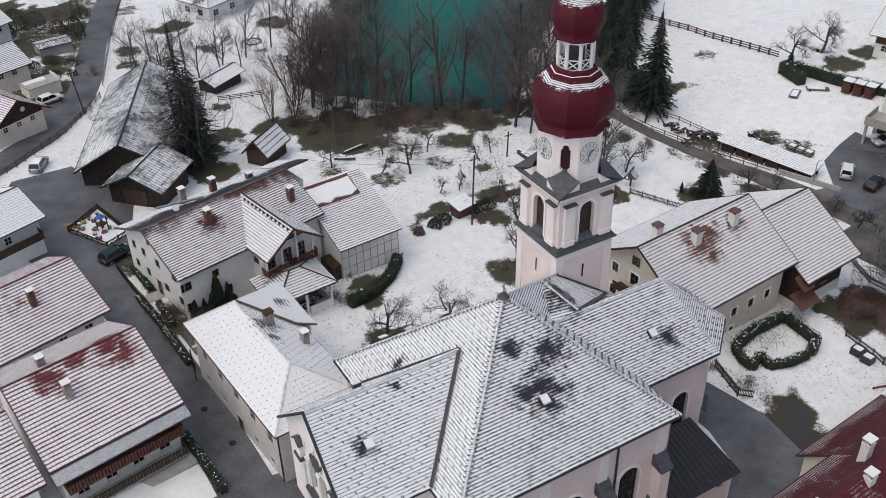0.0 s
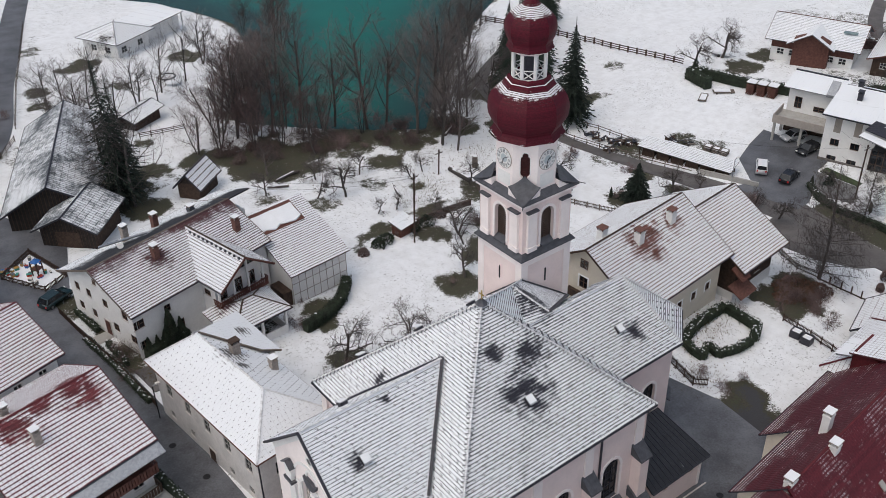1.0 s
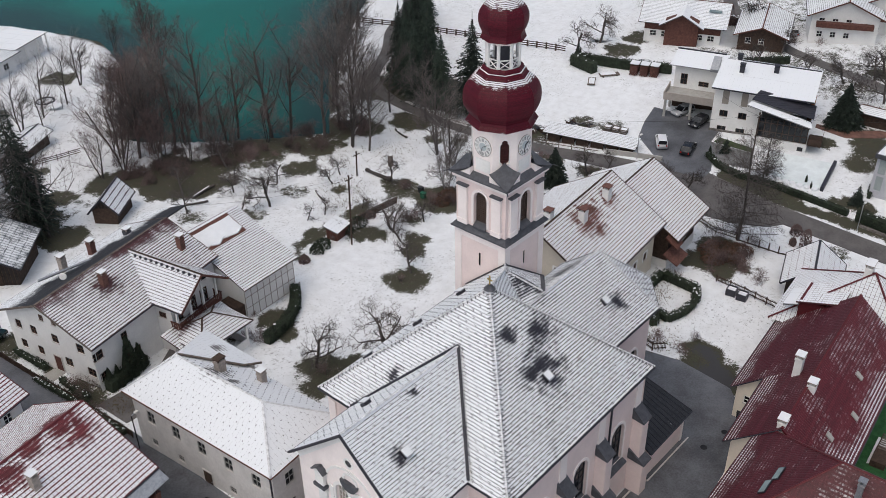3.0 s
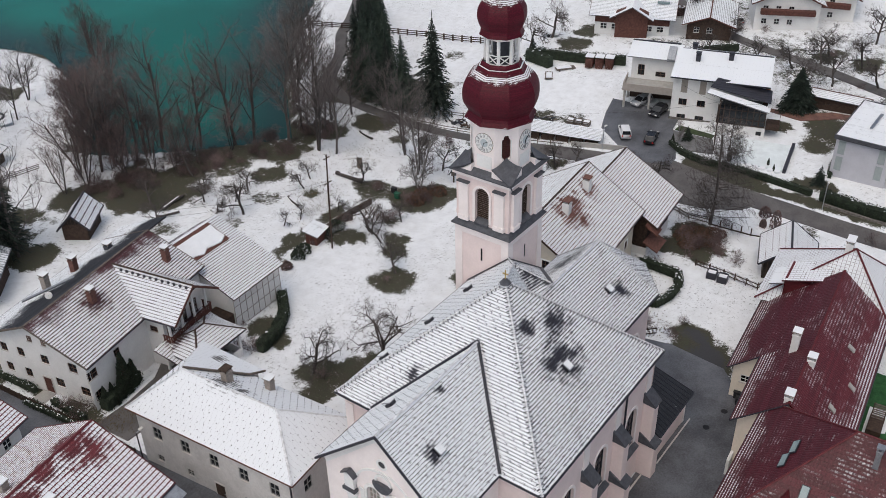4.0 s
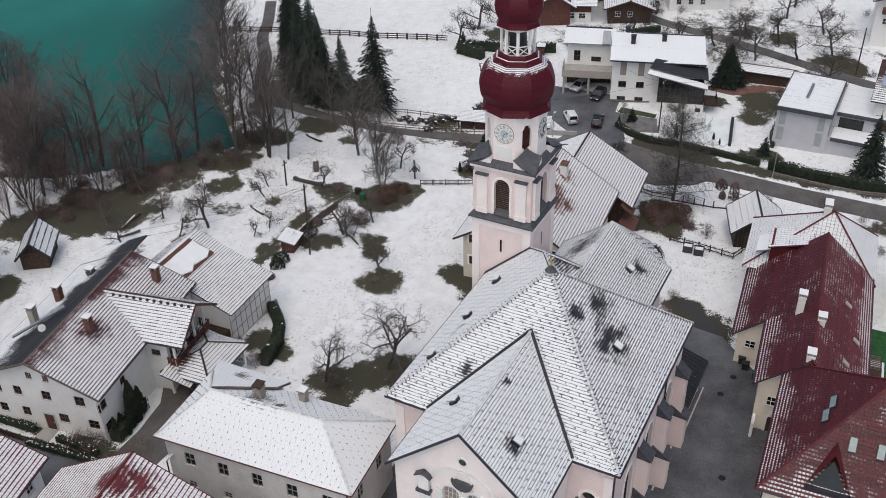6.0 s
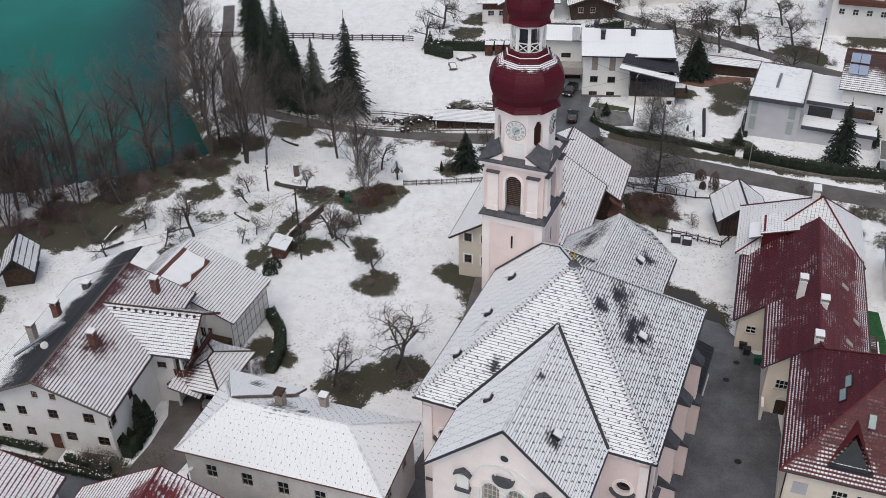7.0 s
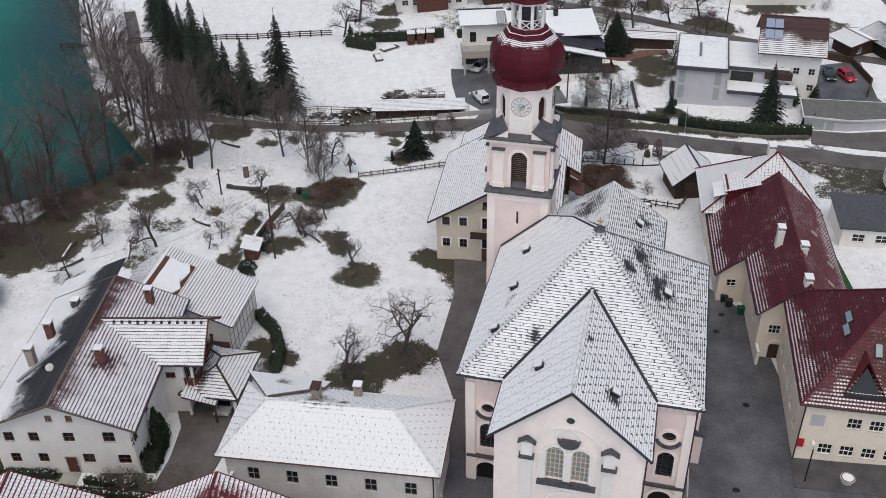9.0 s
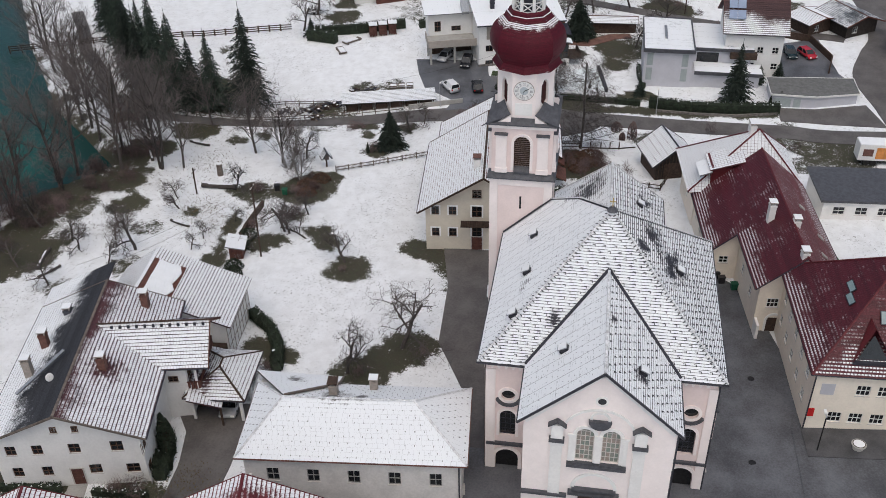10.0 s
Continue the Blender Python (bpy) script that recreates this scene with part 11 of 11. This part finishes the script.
def hedge(pts, wide, high, label, seed, mat=None, dens=46, snow=0.5, name="hedge"):
    """A clipped hedge: a dark core, many small leaves, patches of snow along its top."""
    rnd = random.Random(seed)
    pts = [up_bank(*p) for p in pts]
    ox, oy, oz = pts[0][0], pts[0][1], gz(*pts[0])
    h = thing(name, ox, oy, oz, 0, label, "hedge")
    core, leaves, cap = bmesh.new(), [], bmesh.new()
    for (ax, ay), (bx, by) in zip(pts, pts[1:]):
        ln = math.hypot(bx - ax, by - ay)
        dx, dy = (bx - ax) / ln, (by - ay) / ln
        za, zb = gz(ax, ay) - oz, gz(bx, by) - oz
        beam(core, (ax - ox, ay - oy, za + high * 0.45), (bx - ox, by - oy, zb + high * 0.45), wide * 0.75, high * 0.9)
        for k in range(int(ln * (2 * high + wide) * dens)):
            t, f = rnd.random(), rnd.random() * (2 * high + wide)
            if f < high:
                o, z = -wide / 2, f
            elif f < high + wide:
                o, z = f - high - wide / 2, high
            else:
                o, z = wide / 2, f - high - wide
            o += rnd.gauss(0, 0.06)
            z += rnd.gauss(0, 0.06) + 0.06 * math.sin(t * ln * 1.7)
            leaves.append(Vector((ax - ox + dx * t * ln - dy * o, ay - oy + dy * t * ln + dx * o, za + (zb - za) * t + z)))
        n = int(ln / 0.1)
        for k in range(n):
            if rnd.random() < snow:
                t = (k + 0.5) / n
                o = rnd.uniform(-0.42, 0.42) * wide
                sz = wide * rnd.uniform(0.05, 0.13)
                px, py, pz = ax - ox + dx * t * ln - dy * o, ay - oy + dy * t * ln + dx * o, za + (zb - za) * t + high + 0.04
                prism(cap, [(px + a * rnd.uniform(0.6, 1.5), py + b * rnd.uniform(0.6, 1.5)) for a, b in ngon(sz, 6)], pz, pz + 0.05, 0.5)
    part("core", core, mat or M_hedge, h)
    me = leaf_cloud(leaves, 0.11, "foliage", seed)
    me.materials.append(mat or M_hedge)
    tagged(put("foliage", me, h, Matrix()), kind="stuff")
    tagged(part("snow_cap", cap, M_snow, h), kind="stuff")


hedge([(126.4, 74.5), (123.5, 71.0), (122.2, 66.7), (122.4, 60.4), (121.3, 53.3), (120.5, 48.0)], 0.9, 1.0, "low dark clipped hedge above the road", 1, snow=0.08)
hedge([(120.2, 46.5), (118.7, 39.3), (118.4, 32.4), (119.1, 24.6)], 1.5, 1.7, "tall dark clipped hedge above the road", 2, snow=0.06)
hedge([(153.8, 118.6), (156, 110), (160.2, 100.2)], 1.4, 2.0, "tall dark hedge behind the firewood stacks", 3, snow=0.3, dens=30)
hedge([(75.9, 58.7), (79.7, 59.9), (85.9, 60.4), (85.4, 55.0), (83.1, 53.7)], 1.1, 1.2, "clipped dark box hedge round the choir garden", 4, snow=0.3)
hedge([(75.9, 58.7), (75.1, 56.7), (75.0, 55.1), (77.4, 56.2), (76.9, 54.3), (79.5, 53.6), (82.6, 53.6)], 0.9, 1.0, "winding clipped box hedge before the garden bed", 5, snow=0.3)
hedge([(40.4, 88.6), (44.2, 89.6), (47.6, 91.6), (50.6, 95.0)], 1.2, 1.4, "overgrown dark hedge beside the farm annex", 7, M_hedge, 60, 0.03)
hedge([(19.6, 87), (19.0, 96), (18.2, 103)], 0.8, 0.7, "low snowy hedge along the street fence", 8, snow=0.6)
hedge([(170, 94), (176, 90), (183, 84)], 1.2, 1.6, "tall dark hedge below the chalet", 11, snow=0.3, dens=24)


def bed_rows():
    """Small tufts of the kitchen garden and orchard floor."""
    rnd = random.Random(31)
    places = []
    for k in range(5200):
        cx, cy, s = rnd.choice([(74.5, 110.5, 2.6), (71.5, 108.0, 2.0), (77.6, 112.5, 2.2), (72.5, 53.5, 1.6), (78.5, 58.8, 2.0), (82.0, 59.6, 1.6), (22.6, 92.0, 1.4), (84, 122, 3.5), (70, 128, 4), (92, 117, 2.5), (104, 122, 3.0), (24, 112, 2)])
        x, y = cx + rnd.gauss(0, s), cy + rnd.gauss(0, s)
        places.append(Vector((x, y, gz(x, y) + rnd.uniform(0.02, 0.4))))
    me = leaf_cloud(places, 0.10, "dry_tufts", 31)
    me.materials.append(plain("dry_stalks", (0.11, 0.09, 0.05), 0.9, vary=0.4))
    tagged(new("dry_tufts", me), "dry stalks and tufts poking through the snow", "dry grass", kind="stuff")


bed_rows()
# planting round the houses beyond the road
hedge([(160, 97), (166, 88), (170, 78)], 1.3, 1.7, "dark clipped hedge beside the timber chalet", 12, snow=0.3, dens=24)
hedge([(149.5, 112.6), (151.2, 119.2)], 2.0, 2.4, "round dark evergreen at the field hedge", 13, snow=0.1, dens=30)
hedge([(128.4, 47.6), (133, 48.6), (139, 49.0)], 0.7, 0.8, "low dark hedge beside the modern house", 14, snow=0.4, dens=30)
hedge([(196, 112), (204, 104), (208, 96)], 2.0, 1.8, "overgrown brown hedge above the road", 15, M_bark_red, 24, 0.5)
R7 = random.Random(17)
for k in range(46):
    x, y = R7.choice([(150, 47), (158, 40), (180, 96), (200, 90), (196, 72), (188, 110), (205, 108), (172, 58), (180, 40), (190, 20), (210, 50), (146, 72), (104, 30), (106, 12), (113, 80)])
    tree("bush%d" % (k % 3), x + R7.gauss(0, 3.5), y + R7.gauss(0, 3.5), R7.uniform(0.7, 1.5), R7.uniform(0, 360), "garden bushes", "leafless garden bush poking through snow")
for k, (x, y, s) in enumerate(((200, 100, 1.3), (208, 88, 1.2), (188, 88, 1.0), (150, 50, 0.9), (176, 78, 1.0), (184, 66, 1.1), (215, 60, 1.2), (156, 122, 1.3))):
    tree("orchard%d" % (k % 4), x, y, s, R7.uniform(0, 360), "fruit trees")
for k in range(16):
    x, y = R7.choice([(21.6, 94.6), (21.4, 97.5), (21.2, 100.5), (22.4, 103.5), (19.9, 92.5), (40.5, 91.5), (44.5, 92.6), (72.0, 55.5), (70.6, 55.0)])
    tree("bush%d" % (k % 3), x + R7.gauss(0, 0.7), y + R7.gauss(0, 1.0), R7.uniform(0.5, 0.9), R7.uniform(0, 360), "garden bushes", "leafless garden bush poking through snow")
for k, (bx, by, bw, bh) in enumerate(((33.2, 204.2, 2.0, 4.6), (26.8, 214.4, 2.6, 3.6), (23.2, 216.5, 2.4, 4.0), (25.3, 191.2, 1.6, 1.6), (21.8, 190.2, 1.5, 1.4), (28.6, 188.4, 1.3, 1.2), (20.4, 212.0, 2.2, 3.0), (30.6, 209.4, 1.8, 2.6), (24.6, 183.6, 1.4, 1.3), (36.6, 216.6, 1.8, 2.4), (27.6, 183.0, 1.0, 1.0))):
    leafy_bush(bx, by, bw, bh, "dark overgrown evergreen shrub behind the street houses", 80 + k, (M_hedge, M_bark)[k % 2], "garden_shrub", int(300 * bw * bh ** 0.5))
for k in range(14):
    bx, by = R7.uniform(20, 34), R7.uniform(180, 222)
    tree("bush%d" % (k % 3), bx, by, R7.uniform(0.8, 1.5), R7.uniform(0, 360), "garden bushes", "leafless garden bush poking through snow")
hedge([(15.4, 75.6), (16.0, 71.0), (16.4, 66.4)], 0.8, 1.1, "dark leafy hedge along the village street", 16, snow=0.3)
hedge([(22.6, 94.8), (25.0, 95.3), (28.4, 96.4)], 1.5, 1.5, "dark evergreen shrubs along the farmhouse wall", 19, snow=0.15)
hedge([(20.2, 95.0), (20.0, 100.6)], 0.7, 0.8, "clipped dark hedge in the front garden", 20, snow=0.35)
hedge([(20.0, 103.9), (19.4, 110)], 0.7, 0.8, "clipped dark hedge in the front garden", 21, snow=0.35)
